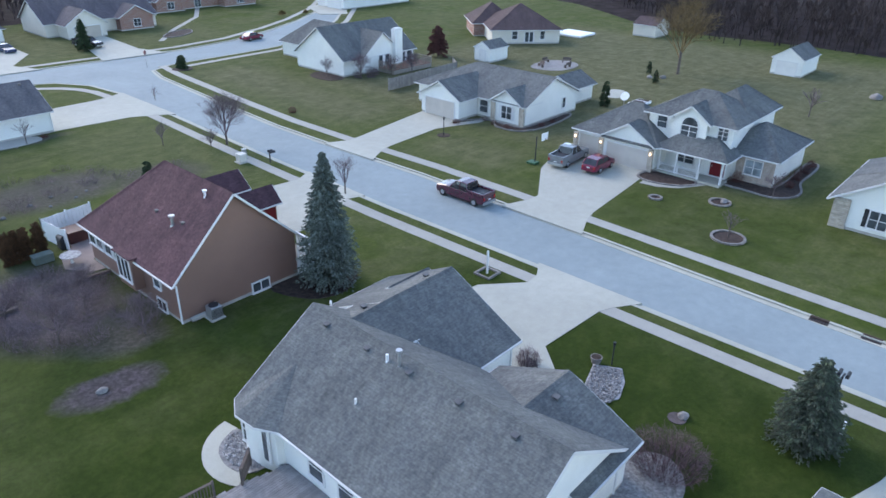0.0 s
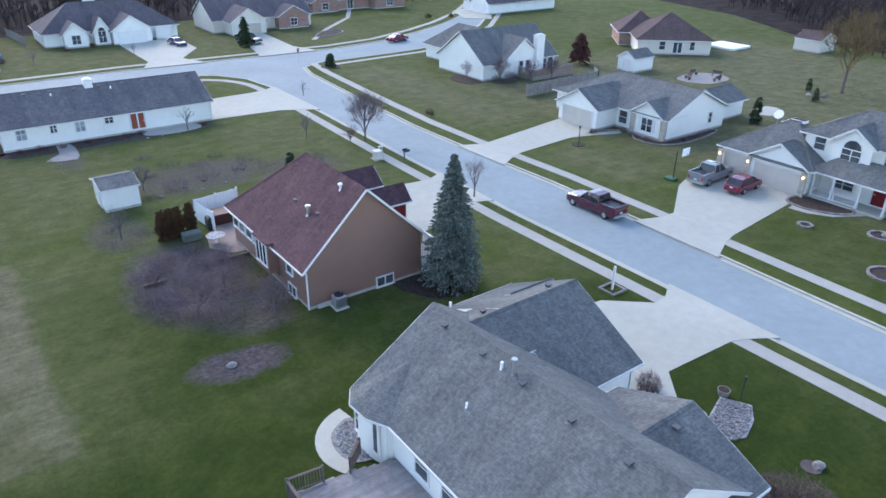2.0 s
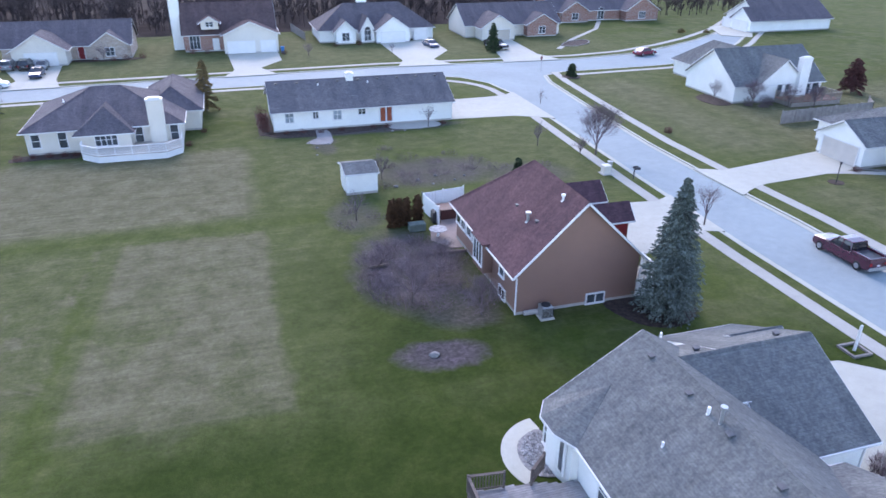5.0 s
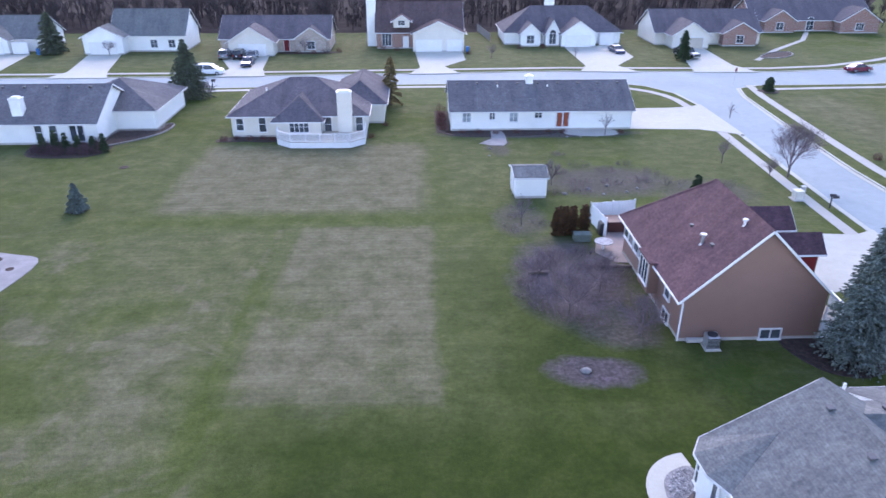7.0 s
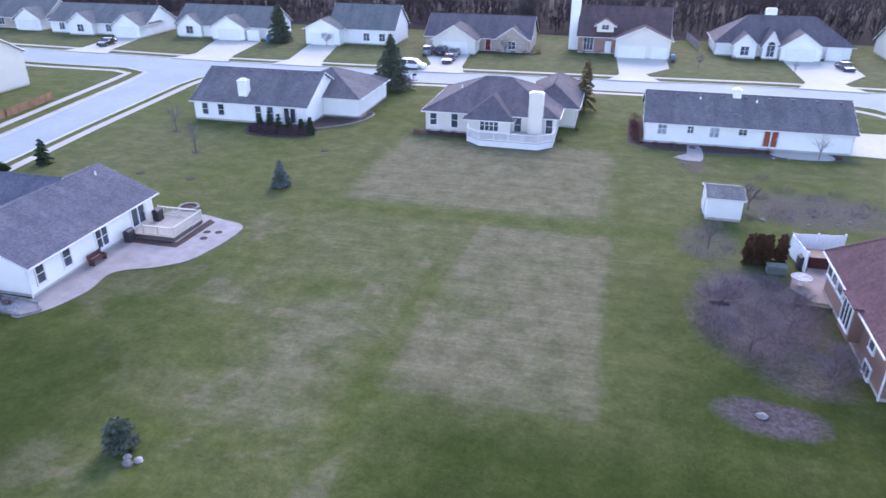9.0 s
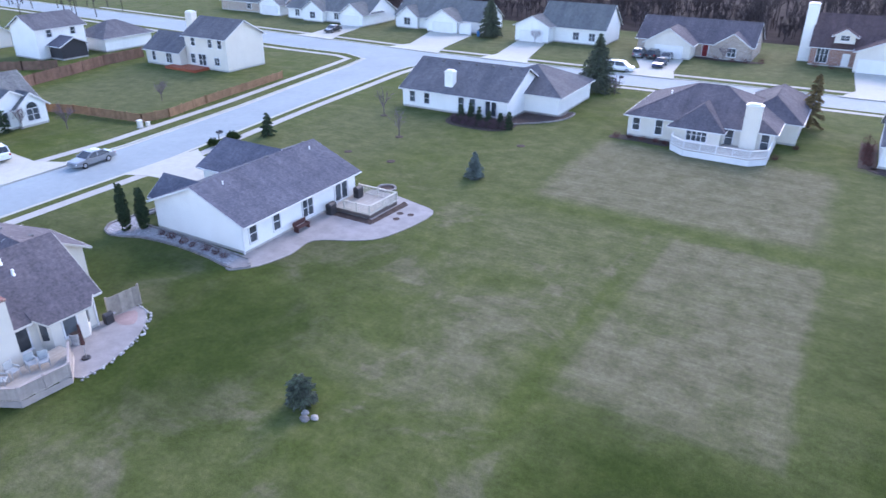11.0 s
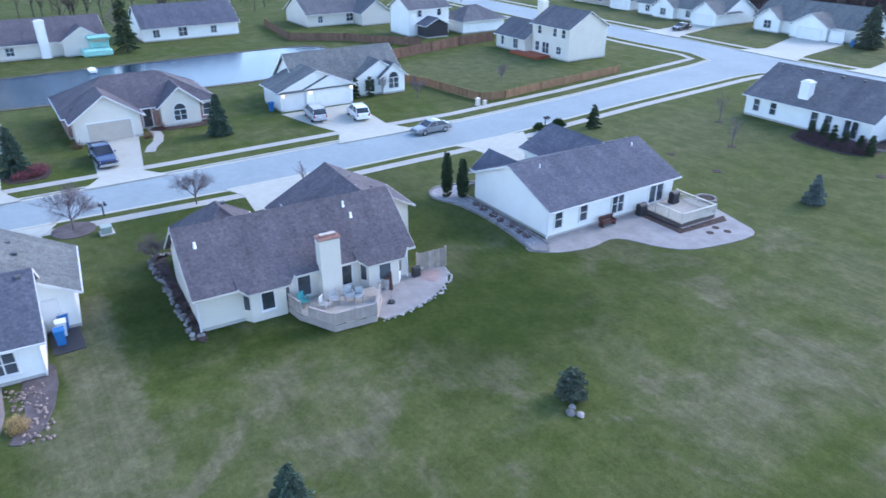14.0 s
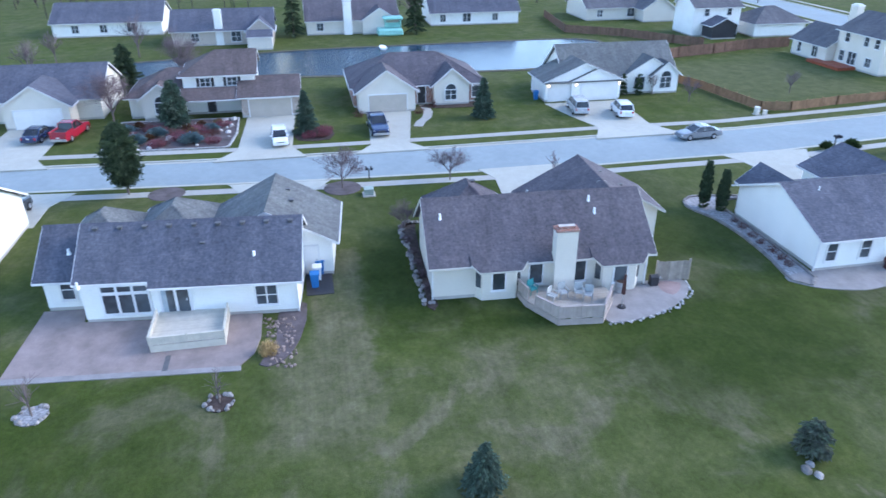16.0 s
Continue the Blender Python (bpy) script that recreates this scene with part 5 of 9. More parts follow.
def patio_house():
    h = house(-43, -6, "white-sided house with dark grey gable roof facing a stamped patio")
    wall_block(h, -47.0, -40.6, -7.9, 1.0, 2.73, M_SIDE, 0.0, ("hi",), 5.15, "y")
    roof_block(h, -47.0, -40.6, -7.9, 1.35, 2.85, 5.35, "y", M_ROOF_D, rake=0.0, bare=("lo",))
    wall_block(h, -47.0, -40.6, -12.0, -7.9, 2.71, M_SIDE, 0.0, ("lo",), 5.12, "y")
    roof_block(h, -47.0, -40.6, -12.35, -7.2, 2.83, 5.33, "y", M_ROOF_D, over=0.06, rake=0.0, ridgecap=False, bare=("hi",))
    block(h, -48.0, -42.3, -14.9, -11.0, 2.65, 4.75, "y", M_SIDE, M_ROOF_D)
    block(h, -51.9, -45.4, -5.5, 3.0, 2.85, 5.1, "x", M_SIDE, M_ROOF)
    vents(h, [(-50.2, -0.2, 4.55), (-48.4, 0.2, 4.45)])
    block(h, -52.4, -46.4, -10.5, -5.7, 2.8, 4.4, "x", M_SIDE, M_ROOF, hip=("lo", "hi"))
    block(h, -51.2, -46.4, -14.8, -10.9, 2.8, 4.2, "x", M_SIDE, M_ROOF, hip=("lo", "hi"))
    for u in (-10.35, -9.4, -8.45):
        window(h, "x", -40.6, 1, u, 0.62, 0.8, 1.3, rows=1)
        window(h, "x", -40.6, 1, u, 2.12, 0.8, 0.38, rows=1)
    door(h, "x", -40.6, 1, -6.45, 0.4, 1.75, 2.0, glass=True, name="patio_door")
    part("door_blind", bx(-40.56, -40.54, -7.28, -6.98, 0.55, 2.28), M_BLIND, h)
    window(h, "x", -40.6, 1, -0.95, 0.75, 1.25, 1.3, 2)
    window(h, "x", -42.3, 1, -13.45, 0.85, 0.75, 1.35)
    door(h, "x", -45.4, 1, 1.5, 0.2, 0.95, 2.05)
    vents(h, [(-43.45, y, 5.1) for y in (-11.4, -9.9, -8.4, -6.9, -5.4, -3.9, -2.4, -0.9, 0.6)] + [(-42.5, -4.8, 4.25)])
    pipe(h, -41.7, -1.6, 3.65, 0.09)
    pipe(h, -43.4, -13.3, 3.55, 0.09)
    pipe(h, -40.3, -11.9, 2.75, 0.08, 0.3)
    downspout(h, -40.54, 0.94, 2.6)
    h.rotation_euler.z = radians(-5.2)
    h.location.x += 0.45


def a1_house():
    h = house(71, 28, "white two-storey house with grey roofs, porch and three-car garage")
    block(h, 64.8, 73.0, 29.5, 38.8, 3.0, 5.6, "y", M_SIDE, M_ROOF, hip=("hi", "lo"))
    block(h, 64.3, 69.0, 29.7, 35.2, 3.0, 4.65, "x", M_SIDE, M_ROOF, hip=("hi",))
    block(h, 67.3, 74.6, 23.0, 31.9, 5.7, 7.75, "y", M_SIDE, M_ROOF, hip=("lo", "hi"), found=False, z0=0.1)
    block(h, 71.0, 79.0, 23.1, 28.6, 5.7, 7.7, "x", M_SIDE, M_ROOF, hip=("lo", "hi"), found=False, z0=0.1)
    block(h, 66.6, 71.4, 25.4, 28.9, 5.8, 7.05, "x", M_SIDE, M_ROOF, hip=("hi",), found=False, z0=3.2)
    roof_block(h, 65.3, 68.6, 22.6, 29.4, 3.0, 4.2, "y", M_ROOF, hip=("lo", "hi"))
    block(h, 68.6, 77.6, 18.9, 25.0, 3.0, 5.1, "y", M_SIDE, M_ROOF, hip=("lo", "hi"))
    part("brick_face", bx(68.53, 68.62, 18.9, 22.6, 0.0, 2.85), M_BRICKL, h)
    part("pent_roof", bx(63.85, 64.35, 29.5, 35.4, 2.62, 2.76, 0.03), M_ROOF, h)
    garage_door(h, "x", 64.3, -1, 32.3, m=M_DOORB)
    garage_door(h, "x", 64.8, -1, 37.0, 2.74, m=M_DOORB)
    window(h, "x", 66.6, -1, 27.15, 3.9, 1.7, 1.0, 2, arch=True)
    window(h, "x", 67.3, -1, 30.4, 4.0, 1.0, 1.2)
    window(h, "x", 67.3, -1, 24.0, 4.0, 0.95, 1.3, 2, 3)
    window(h, "x", 67.3, -1, 27.4, 0.9, 1.9, 1.4, 2, 3)
    door(h, "x", 67.3, -1, 23.9, 0.3, 1.5, 2.1, M_RED)
    window(h, "x", 68.53, -1, 20.9, 0.9, 1.6, 1.4, 2, glass=M_BLIND)
    for y in (22.7, 25.0, 27.4, 29.2):
        part("porch_column", bx(65.2, 65.4, y - 0.1, y + 0.1, 0.2, 2.75, 0.02), M_TRIM, h)
    part("porch_floor", bx(65.0, 67.0, 22.6, 29.4, 0.0, 0.22), M_CONC, h)
    railing(h, [(65.2, 25.0), (65.2, 29.2)], 0.22, 0.85, M_TRIM)
    for y in (35.45, 29.7, 38.6):
        part("stone_pier", bx(64.15, 64.3, y - 0.28, y + 0.28, 0, 2.4, 0.02), M_STONE, h)
        l = bx(64.0, 64.13, y - 0.07, y + 0.07, 1.85, 2.07, 0.02)
        part("wall_lamp", l, M_LIT, h, "lit warm wall lamp")


def a2_house():
    h = house(73, 55, "white-sided ranch house with grey roofs and stone corner piers")
    block(h, 67.8, 79.0, 48.0, 66.0, 2.8, 5.3, "y", M_SIDE, M_ROOF, hip=("hi",))
    block(h, 64.2, 71.0, 55.6, 62.0, 2.8, 4.6, "x", M_SIDE, M_ROOF)
    block(h, 67.4, 71.0, 48.4, 53.0, 2.8, 4.3, "x", M_SIDE, M_ROOF, over=0.3)
    block(h, 80.6, 85.6, 49.6, 54.4, 2.5, 3.7, "x", M_SIDE, M_ROOF)
    garage_door(h, "x", 64.2, -1, 58.8, m=M_DOORB)
    window(h, "x", 67.4, -1, 50.6, 0.7, 1.5, 1.5, 2, shutters=M_TRIM)
    window(h, "x", 67.8, -1, 54.5, 0.7, 1.2, 1.5)
    window(h, "y", 48.0, -1, 76.0, 1.0, 0.6, 1.2)
    for y in (48.3, 52.7):
        part("stone_pier", bx(67.28, 67.42, y - 0.35, y + 0.35, 0, 2.6, 0.02), M_STONE, h)


def a3_house():
    h = house(77, 88, "white house with steep grey roof and a broad white chimney")
    block(h, 69.3, 84.5, 83.5, 95.0, 2.8, 6.8, "x", M_SIDE, M_ROOF)
    block(h, 73.0, 81.0, 83.0, 104.0, 2.8, 6.0, "y", M_SIDE, M_ROOF, hip=("hi",))
    chimney(h, 79.2, 80.8, 82.3, 83.2, 0, 6.2, M_SIDE)
    for u in (76.6, 78.0, 82.0):
        window(h, "y", 83.4 if u > 81.5 else 83.0, -1, u, 0.6, 0.8, 1.8)
    door(h, "y", 83.4, -1, 83.4, 0.3, 1.2, 2.05, glass=True, name="patio_door")


def a4_house():
    h = house(70, 7, "white house with stone corner and grey gable roof")
    block(h, 63.8, 76.0, -4.0, 12.2, 2.8, 6.2, "x", M_SIDE, M_ROOF)
    block(h, 63.4, 70.0, 4.5, 12.24, 2.8, 5.2, "x", M_SIDE, M_ROOF, hip=("hi",))
    window(h, "x", 63.4, -1, 8.6, 0.7, 1.4, 1.5, 2, shutters=M_DARK)
    part("stone_pier", bx(63.25, 63.42, 10.9, 12.2, 0, 2.7, 0.02), M_STONE, h)


def a5_house():
    h = house(112.2, 80.6, "tan house with broad dark red-brown hipped roof, turned to the street")
    block(h, 105.6, 118.8, 80.6, 93.6, 2.9, 6.6, "x", M_CREAM, M_ROOF_M2, hip=("lo", "hi"))
    block(h, 103.4, 112.0, 89.0, 99.0, 2.9, 6.0, "y", M_BRICK, M_ROOF_M2, hip=("lo", "hi"))
    window(h, "y", 80.6, -1, 110.0, 0.9, 1.0, 1.4)
    window(h, "y", 80.6, -1, 115.4, 0.9, 0.8, 1.4)
    door(h, "y", 80.6, -1, 112.8, 0.25, 1.7, 2.0, glass=True, name="patio_door")
    h.rotation_euler.z = radians(-41)


def gable_house(x0, x1, y0, y1, label, mw, mr, front, gar=None, wing=None, eave=2.8, ridge=6.0, axis="x", hip=(), wins=(), arch=None, chim=None, gm=None, doors=()):
    """A single-storey house: main block, front wings with gables to the street, garage doors, windows."""
    h = house((x0 + x1) / 2, (y0 + y1) / 2, label)
    block(h, x0, x1, y0, y1, eave, ridge, axis, mw, mr, hip=hip)
    face, sign = front
    for w in (wing or ()):
        a0, a1, proud, rz, wm = w
        if face == "y":
            at = y0 - proud if sign < 0 else y1 + proud
            lo, hi = (at, (y0 + y1) / 2) if sign < 0 else ((y0 + y1) / 2, at)
            block(h, a0, a1, lo, hi, eave, rz, "y", wm or mw, mr, hip=("hi",) if sign < 0 else ("lo",))
        else:
            at = x0 - proud if sign < 0 else x1 + proud
            lo, hi = (at, (x0 + x1) / 2) if sign < 0 else ((x0 + x1) / 2, at)
            block(h, lo, hi, a0, a1, eave, rz, "x", wm or mw, mr, hip=("hi",) if sign < 0 else ("lo",))
    base = (y0 if sign < 0 else y1) if face == "y" else (x0 if sign < 0 else x1)
    for u, w, proud in (gar or ()):
        garage_door(h, face, base + sign * proud, sign, u, w, m=gm)
    for u, z, w, t, cols, proud in wins:
        window(h, face, base + sign * proud, sign, u, z, w, t, cols)
    for u, z, w, t, proud in (arch or ()):
        window(h, face, base + sign * proud, sign, u, z, w, t, 2, arch=True)
    for u, proud, m in doors:
        door(h, face, base + sign * proud, sign, u, 0.2, 1.0, 2.1, m)
    if chim:
        chimney(h, *chim, M_SIDE)
    return h


def two_storey(x0, x1, y0, y1, label, mw, mr, front, axis="x", eave=5.5, ridge=7.8, wins=(), hip=()):
    h = house((x0 + x1) / 2, (y0 + y1) / 2, label)
    block(h, x0, x1, y0, y1, eave, ridge, axis, mw, mr, hip=hip)
    for face, sign, u, z, w, t, cols in wins:
        at = {("x", -1): x0, ("x", 1): x1, ("y", -1): y0, ("y", 1): y1}[face, sign]
        window(h, face, at, sign, u, z, w, t, cols)
    return h


M_ROOF_M2 = shingle_mat("brown_shingles", (0.10, 0.07, 0.07))
M_LIT = bpy.data.materials.new("lit_lamp_glass")
lt, lb = nodes_of(M_LIT)
lb.inputs["Base Color"].default_value = (0.9, 0.75, 0.5, 1)
lb.inputs["Emission Color"].default_value = (1.0, 0.72, 0.4, 1)
lb.inputs["Emission Strength"].default_value = 1.0

near_house(), brown_house(), ranch(), beige_house(), wr_house(), wh_house(), bay_house(), patio_house()
a1_house(), a2_house(), a3_house(), a4_house(), a5_house()

# across the far street
FY = ("y", -1)
gable_house(-124, -99.5, 139, 150, "white house with blue-grey gable roof across the street", M_SIDE, M_ROOF, FY, gar=[(-103, 4.88, 2.5)], wing=[(-106, -99.5, 2.5, 5.0, None), (-118, -112, 1.5, 4.8, None)], ridge=5.9, wins=[(-121, 0.8, 1.2, 1.4, 2, 0), (-115, 0.8, 1.5, 1.4, 2, 1.5), (-109, 0.8, 1.2, 1.4, 2, 0)])
gable_house(-94, -72, 142, 153, "white house with grey roof, twin garage doors and arched gable", M_SIDE, M_ROOF, FY, gar=[(-80.0, 4.88, 2.5), (-74.6, 2.74, 2.0)], wing=[(-84, -76.4, 2.5, 5.0, None), (-93, -87.5, 1.0, 4.8, None)], ridge=6.2, wins=[(-90.2, 0.8, 1.6, 1.5, 2, 1.0)])
gable_house(-58, -44, 142, 152, "tall white house with grey roof and a low garage wing", M_SIDE, M_ROOF, FY, gar=[(-58.6, 4.88, 3.0)], wing=[(-62.2, -54.8, 3.0, 5.2, None)], eave=3.4, ridge=7.4, wins=[(-50, 0.8, 1.2, 1.4, 2, 0), (-46.6, 0.8, 1.2, 1.4, 2, 0)])
gable_house(-37, -16, 141, 152, "tan brick house with brown gable roof and arched window", M_BRICKL, M_ROOF_T, FY, gar=[(-30, 4.88, 4.5)], wing=[(-34.5, -26, 4.5, 5.4, M_CREAM), (-22.5, -16.5, 0.8, 4.8, None)], ridge=6.2, wins=[(-19.5, 0.7, 1.4, 1.4, 2, 0.8)], doors=[(-24.3, 0, M_RED)])
b5 = gable_house(-7, 10, 144, 154, "red brick storey-and-a-half house with cream gables and twin garage", M_BRICK, M_ROOF_M2, FY, gar=[(3.3, 4.88, 3.5), (8.3, 2.74, 3.5)], wing=[(0.2, 10.2, 3.5, 5.8, M_CREAM)], eave=3.6, ridge=8.4, wins=[(-5.0, 0.6, 1.8, 2.6, 3, 0)], chim=(-9.0, -7.2, 147, 149, 0, 10.0), doors=[(-1.2, 0, M_DOORW)])
gable_house(19, 43, 148, 160, "white house with grey hipped roof and tall arched entrance", M_SIDE, M_ROOF_T, FY, gar=[(33.6, 4.88, 3.2), (40.0, 2.74, 1.0)], wing=[(30.2, 37.2, 3.2, 5.2, None), (22.0, 26.0, 2.5, 4.6, None), (27.2, 30.0, 2.0, 5.2, None)], ridge=7.0, hip=("lo", "hi"), arch=[(28.6, 0.5, 1.3, 2.0, 2.0)], wins=[(24.0, 0.7, 1.4, 1.5, 2, 2.5)], chim=(28, 30, 154, 155, 5, 8.2))
gable_house(50, 72, 147, 159, "cream and brick house with grey gable roof and double garage", M_CREAM, M_ROOF_T, FY, gar=[(56.0, 4.88, 4.5)], wing=[(52.2, 59.6, 4.5, 5.2, None), (63.5, 70.5, 2.0, 4.8, M_BRICK)], ridge=6.4, gm=M_DOORT, wins=[(67.0, 0.7, 1.4, 1.4, 2, 2.0)])
gable_house(78, 106, 164, 176, "red brick house with grey gables and a white entrance arch", M_BRICK, M_ROOF_T, FY, wing=[(80, 87, 2.0, 5.0, None), (97, 106, 3.0, 5.6, None)], ridge=6.6, wins=[(83.5, 0.7, 1.6, 1.5, 2, 2.0), (101.5, 0.7, 1.8, 1.5, 3, 3.0)], arch=[(91.5, 0.3, 1.6, 2.0, 0)])
gable_house(118, 138, 138, 150, "white house with brown roof and wide garage doors", M_SIDE, M_ROOF_T, ("x", -1), gar=[(141.5, 4.88, 2.5), (147, 2.74, 2.0)], wing=[(138, 145, 2.5, 5.2, None)], ridge=6.4)
gable_house(-150, -128, 142, 153, "brick and white house with grey roof", M_BRICKL, M_ROOF, FY, gar=[(-131, 4.88, 2.0)], wing=[(-134.5, -127.6, 2.0, 5.0, M_SIDE)], ridge=6.0, wins=[(-140, 0.8, 1.4, 1.4, 2, 0)])

block(b5, -3.6, -0.4, 143.0, 147.0, 5.6, 6.6, "y", M_CREAM, M_ROOF_M2, hip=("hi",), found=False, z0=4.2)
window(b5, "y", 143.0, -1, -2.0, 4.7, 1.3, 0.8, 2)

# beyond street C
FX = ("x", 1)
c1 = house(-90, 42, "white house with grey gables, twin garage doors and arched window")
block(c1, -95.2, -87.4, 35.7, 51.2, 2.8, 6.0, "y", M_SIDE, M_ROOF)
block(c1, -90.8, -84.9, 32.3, 42.4, 2.75, 4.85, "x", M_SIDE, M_ROOF, rake=0.3)
roof_block(c1, -91.4, -90.4, 36.2, 38.5, 4.4, 4.85, "x", M_ROOF, over=0.0, rake=0.0)
block(c1, -87.0, -84.6, 35.7, 42.3, 2.72, 4.1, "x", M_SIDE, M_ROOF, rake=0.25)
part("pent_roof", bx(-84.9, -84.3, 32.0, 42.6, 2.42, 2.56, 0.03), M_ROOF, c1)
garage_door(c1, "x", -84.9, 1, 34.1, 2.74)
garage_door(c1, "x", -84.6, 1, 39.4, 4.88)
block(c1, -90.5, -86.8, 44.0, 51.0, 2.75, 4.75, "x", M_SIDE, M_ROOF, rake=0.3)
block(c1, -88.5, -86.3, 47.7, 51.3, 2.75, 4.2, "x", M_SIDE, M_ROOF, rake=0.25)
window(c1, "x", -86.3, 1, 49.5, 0.75, 1.5, 1.4, 2, arch=True)
window(c1, "x", -86.8, 1, 45.6, 0.7, 0.6, 1.5)
window(c1, "x", -86.8, 1, 46.4, 0.7, 0.6, 1.5)
door(c1, "x", -87.4, 1, 43.2, 0.2, 0.95, 2.05)
for y in (37.0, 34.2):
    vents(c1, [(-88.2, y + 1.0, 4.6)])
for u in (32.6, 36.3, 42.1):
    part("wall_lamp", bx(-84.62, -84.5, u - 0.09, u + 0.09, 2.0, 2.25, 0.02), M_LIT, c1)
gable_house(-97.4, -87.0, 8.0, 24.6, "red brick house with brown hipped roof and arched window", M_BRICK, M_ROOF_T, FX, gar=[(12.0, 4.6, 2.8)], wing=[(8.4, 15.4, 2.8, 5.2, M_CREAM), (18.0, 22.6, 0.9, 4.7, M_CREAM)], ridge=5.6, axis="y", hip=("lo", "hi"), gm=M_DOORT, arch=[(20.2, 0.7, 1.4, 1.2, 0.9)], wins=[(23.6, 0.7, 0.9, 1.4, 1, 0)], doors=[(16.6, 0, M_DARK)])
c3 = two_storey(-95.4, -87.8, -12.0, -3.6, "white two-storey house with tan hipped roof and dark shutters", M_SIDE, M_ROOF_E, FX, "y", 4.9, 6.9, hip=("lo",))
for u in (-9.4, -6.3):
    window(c3, "x", -87.8, 1, u, 3.35, 1.1, 0.95, 2, shutters=M_DARK)
block(c3, -92, -85.2, -5.4, 1.4, 2.7, 4.2, "y", M_BRICKL, M_ROOF_E)
garage_door(c3, "x", -85.2, 1, -2.0, m=M_DOORT)
block(c3, -95.6, -87.2, -18.2, -11.9, 2.8, 5.0, "y", M_CREAM, M_ROOF_E, hip=("lo",))
block(c3, -90.0, -86.2, -16.6, -12.4, 2.8, 4.3, "x", M_CREAM, M_ROOF_E, hip=("lo",))
window(c3, "x", -86.2, 1, -14.5, 0.8, 1.4, 1.2, 2, arch=True)
roof_block(c3, -88.6, -85.4, -11.8, -5.6, 2.6, 3.4, "y", M_ROOF_E)
door(c3, "x", -87.8, 1, -9.0, 0.2, 1.0, 2.05, M_DARK)
gable_house(-99, -88, -36, -21.5, "cream house with dark grey roof and double garage", M_CREAM, M_ROOF_D, FX, gar=[(-27.6, 4.88, 3.0)], wing=[(-31.2, -24.2, 3.0, 5.0, None)], ridge=5.6, axis="y", wins=[(-34, 0.7, 1.2, 1.4, 2, 0)])
c0 = two_storey(-98.6, -89.0, 84.6, 93.2, "cream two-storey house with grey gable roof behind a large lawn", M_CREAM, M_ROOF_B, FX, "x", 5.5, 7.9, [("y", -1, -96.6, 3.7, 0.9, 1.3, 1), ("y", -1, -92.6, 3.7, 0.9, 1.3, 1), ("y", -1, -90.4, 3.7, 0.9, 1.3, 1), ("y", -1, -97.0, 0.8, 1.0, 1.5, 1), ("y", -1, -94.8, 0.6, 1.7, 1.8, 2), ("y", -1, -91.4, 0.9, 1.1, 1.2, 2)])
block(c0, -107.2, -98.7, 83.2, 90.6, 2.75, 5.1, "x", M_CREAM, M_ROOF_B)
window(c0, "y", 83.2, -1, -105.2, 0.7, 0.8, 1.5)
window(c0, "y", 83.2, -1, -101.4, 0.6, 1.3, 1.7, 2)
chimney(c0, -102.0, -100.5, 88.4, 89.6, 0, 8.4, M_CREAM)
deck("low red-brown timber deck behind a cream house", [(-100.6, 81.4), (-93.4, 81.4), (-93.4, 84.5), (-98.5, 84.5), (-98.5, 83.1), (-100.6, 83.1)], 0.45, M_REDWOOD, "x")
# behind the pond
gable_house(-158, -146, -43, -23.5, "white ranch house with blue-grey roof behind the pond", M_SIDE, M_ROOF_D, FX, ridge=5.6, axis="y", wins=[(-39, 0.8, 1.2, 1.3, 2, 0), (-34, 0.8, 1.2, 1.3, 2, 0), (-29, 0.8, 1.6, 1.6, 2, 0)])
gable_house(-143, -133, -20, -2.5, "tan house with dark roof behind the pond", M_TAN, M_ROOF_D, FX, ridge=5.6, axis="y", wins=[(-16, 0.8, 1.2, 1.3, 2, 0), (-9, 0.6, 1.6, 1.7, 2, 0)], wing=[(-7, -2.5, 1.5, 4.6, None)], chim=(-134, -133, -12.5, -11.2, 0, 6))
gable_house(-152, -140, 3.5, 21, "tan house with grey roof and cream chimney behind the pond", M_CREAM, M_ROOF_T, FX, ridge=5.9, axis="y", wins=[(6, 0.8, 1.2, 1.3, 2, 0), (17, 0.6, 1.8, 1.8, 3, 0)], chim=(-140.4, -139.2, 10.5, 12, 0, 6.2), wing=[(14.0, 20.5, 1.2, 4.9, None)])
gable_house(-157, -146, 28.5, 47, "white house with blue-grey roof behind the pond", M_SIDE, M_ROOF_D, FX, ridge=6.2, axis="y", wins=[(31, 0.8, 1.1, 1.3, 2, 0), (36, 0.7, 1.6, 1.6, 2, 0), (42, 0.8, 1.1, 1.3, 2, 0)])
gable_house(-158, -146, 62, 80, "cream house with dark roof beyond the fenced yard", M_CREAM, M_ROOF_B, FX, ridge=6.0, axis="y", wins=[(65, 0.8, 1.1, 1.3, 2, 0), (72, 0.7, 1.6, 1.6, 2, 0)], wing=[(73, 80, 4, 5.2, None)])
p7 = two_storey(-132, -124.5, 74.5, 84.0, "white two-storey house with screened porch", M_SIDE, M_ROOF_B, FX, "y", 5.4, 7.4, [("x", 1, 77, 3.7, 0.9, 1.2, 1), ("x", 1, 81.6, 3.7, 0.9, 1.2, 1)])
block(p7, -126, -121.0, 76.5, 81.5, 2.6, 3.8, "x", M_DARK, M_ROOF_D)
block(p7, -130, -121.5, 85.5, 96.0, 2.7, 5.0, "y", M_SIDE, M_ROOF_B, hip=("lo", "hi"))

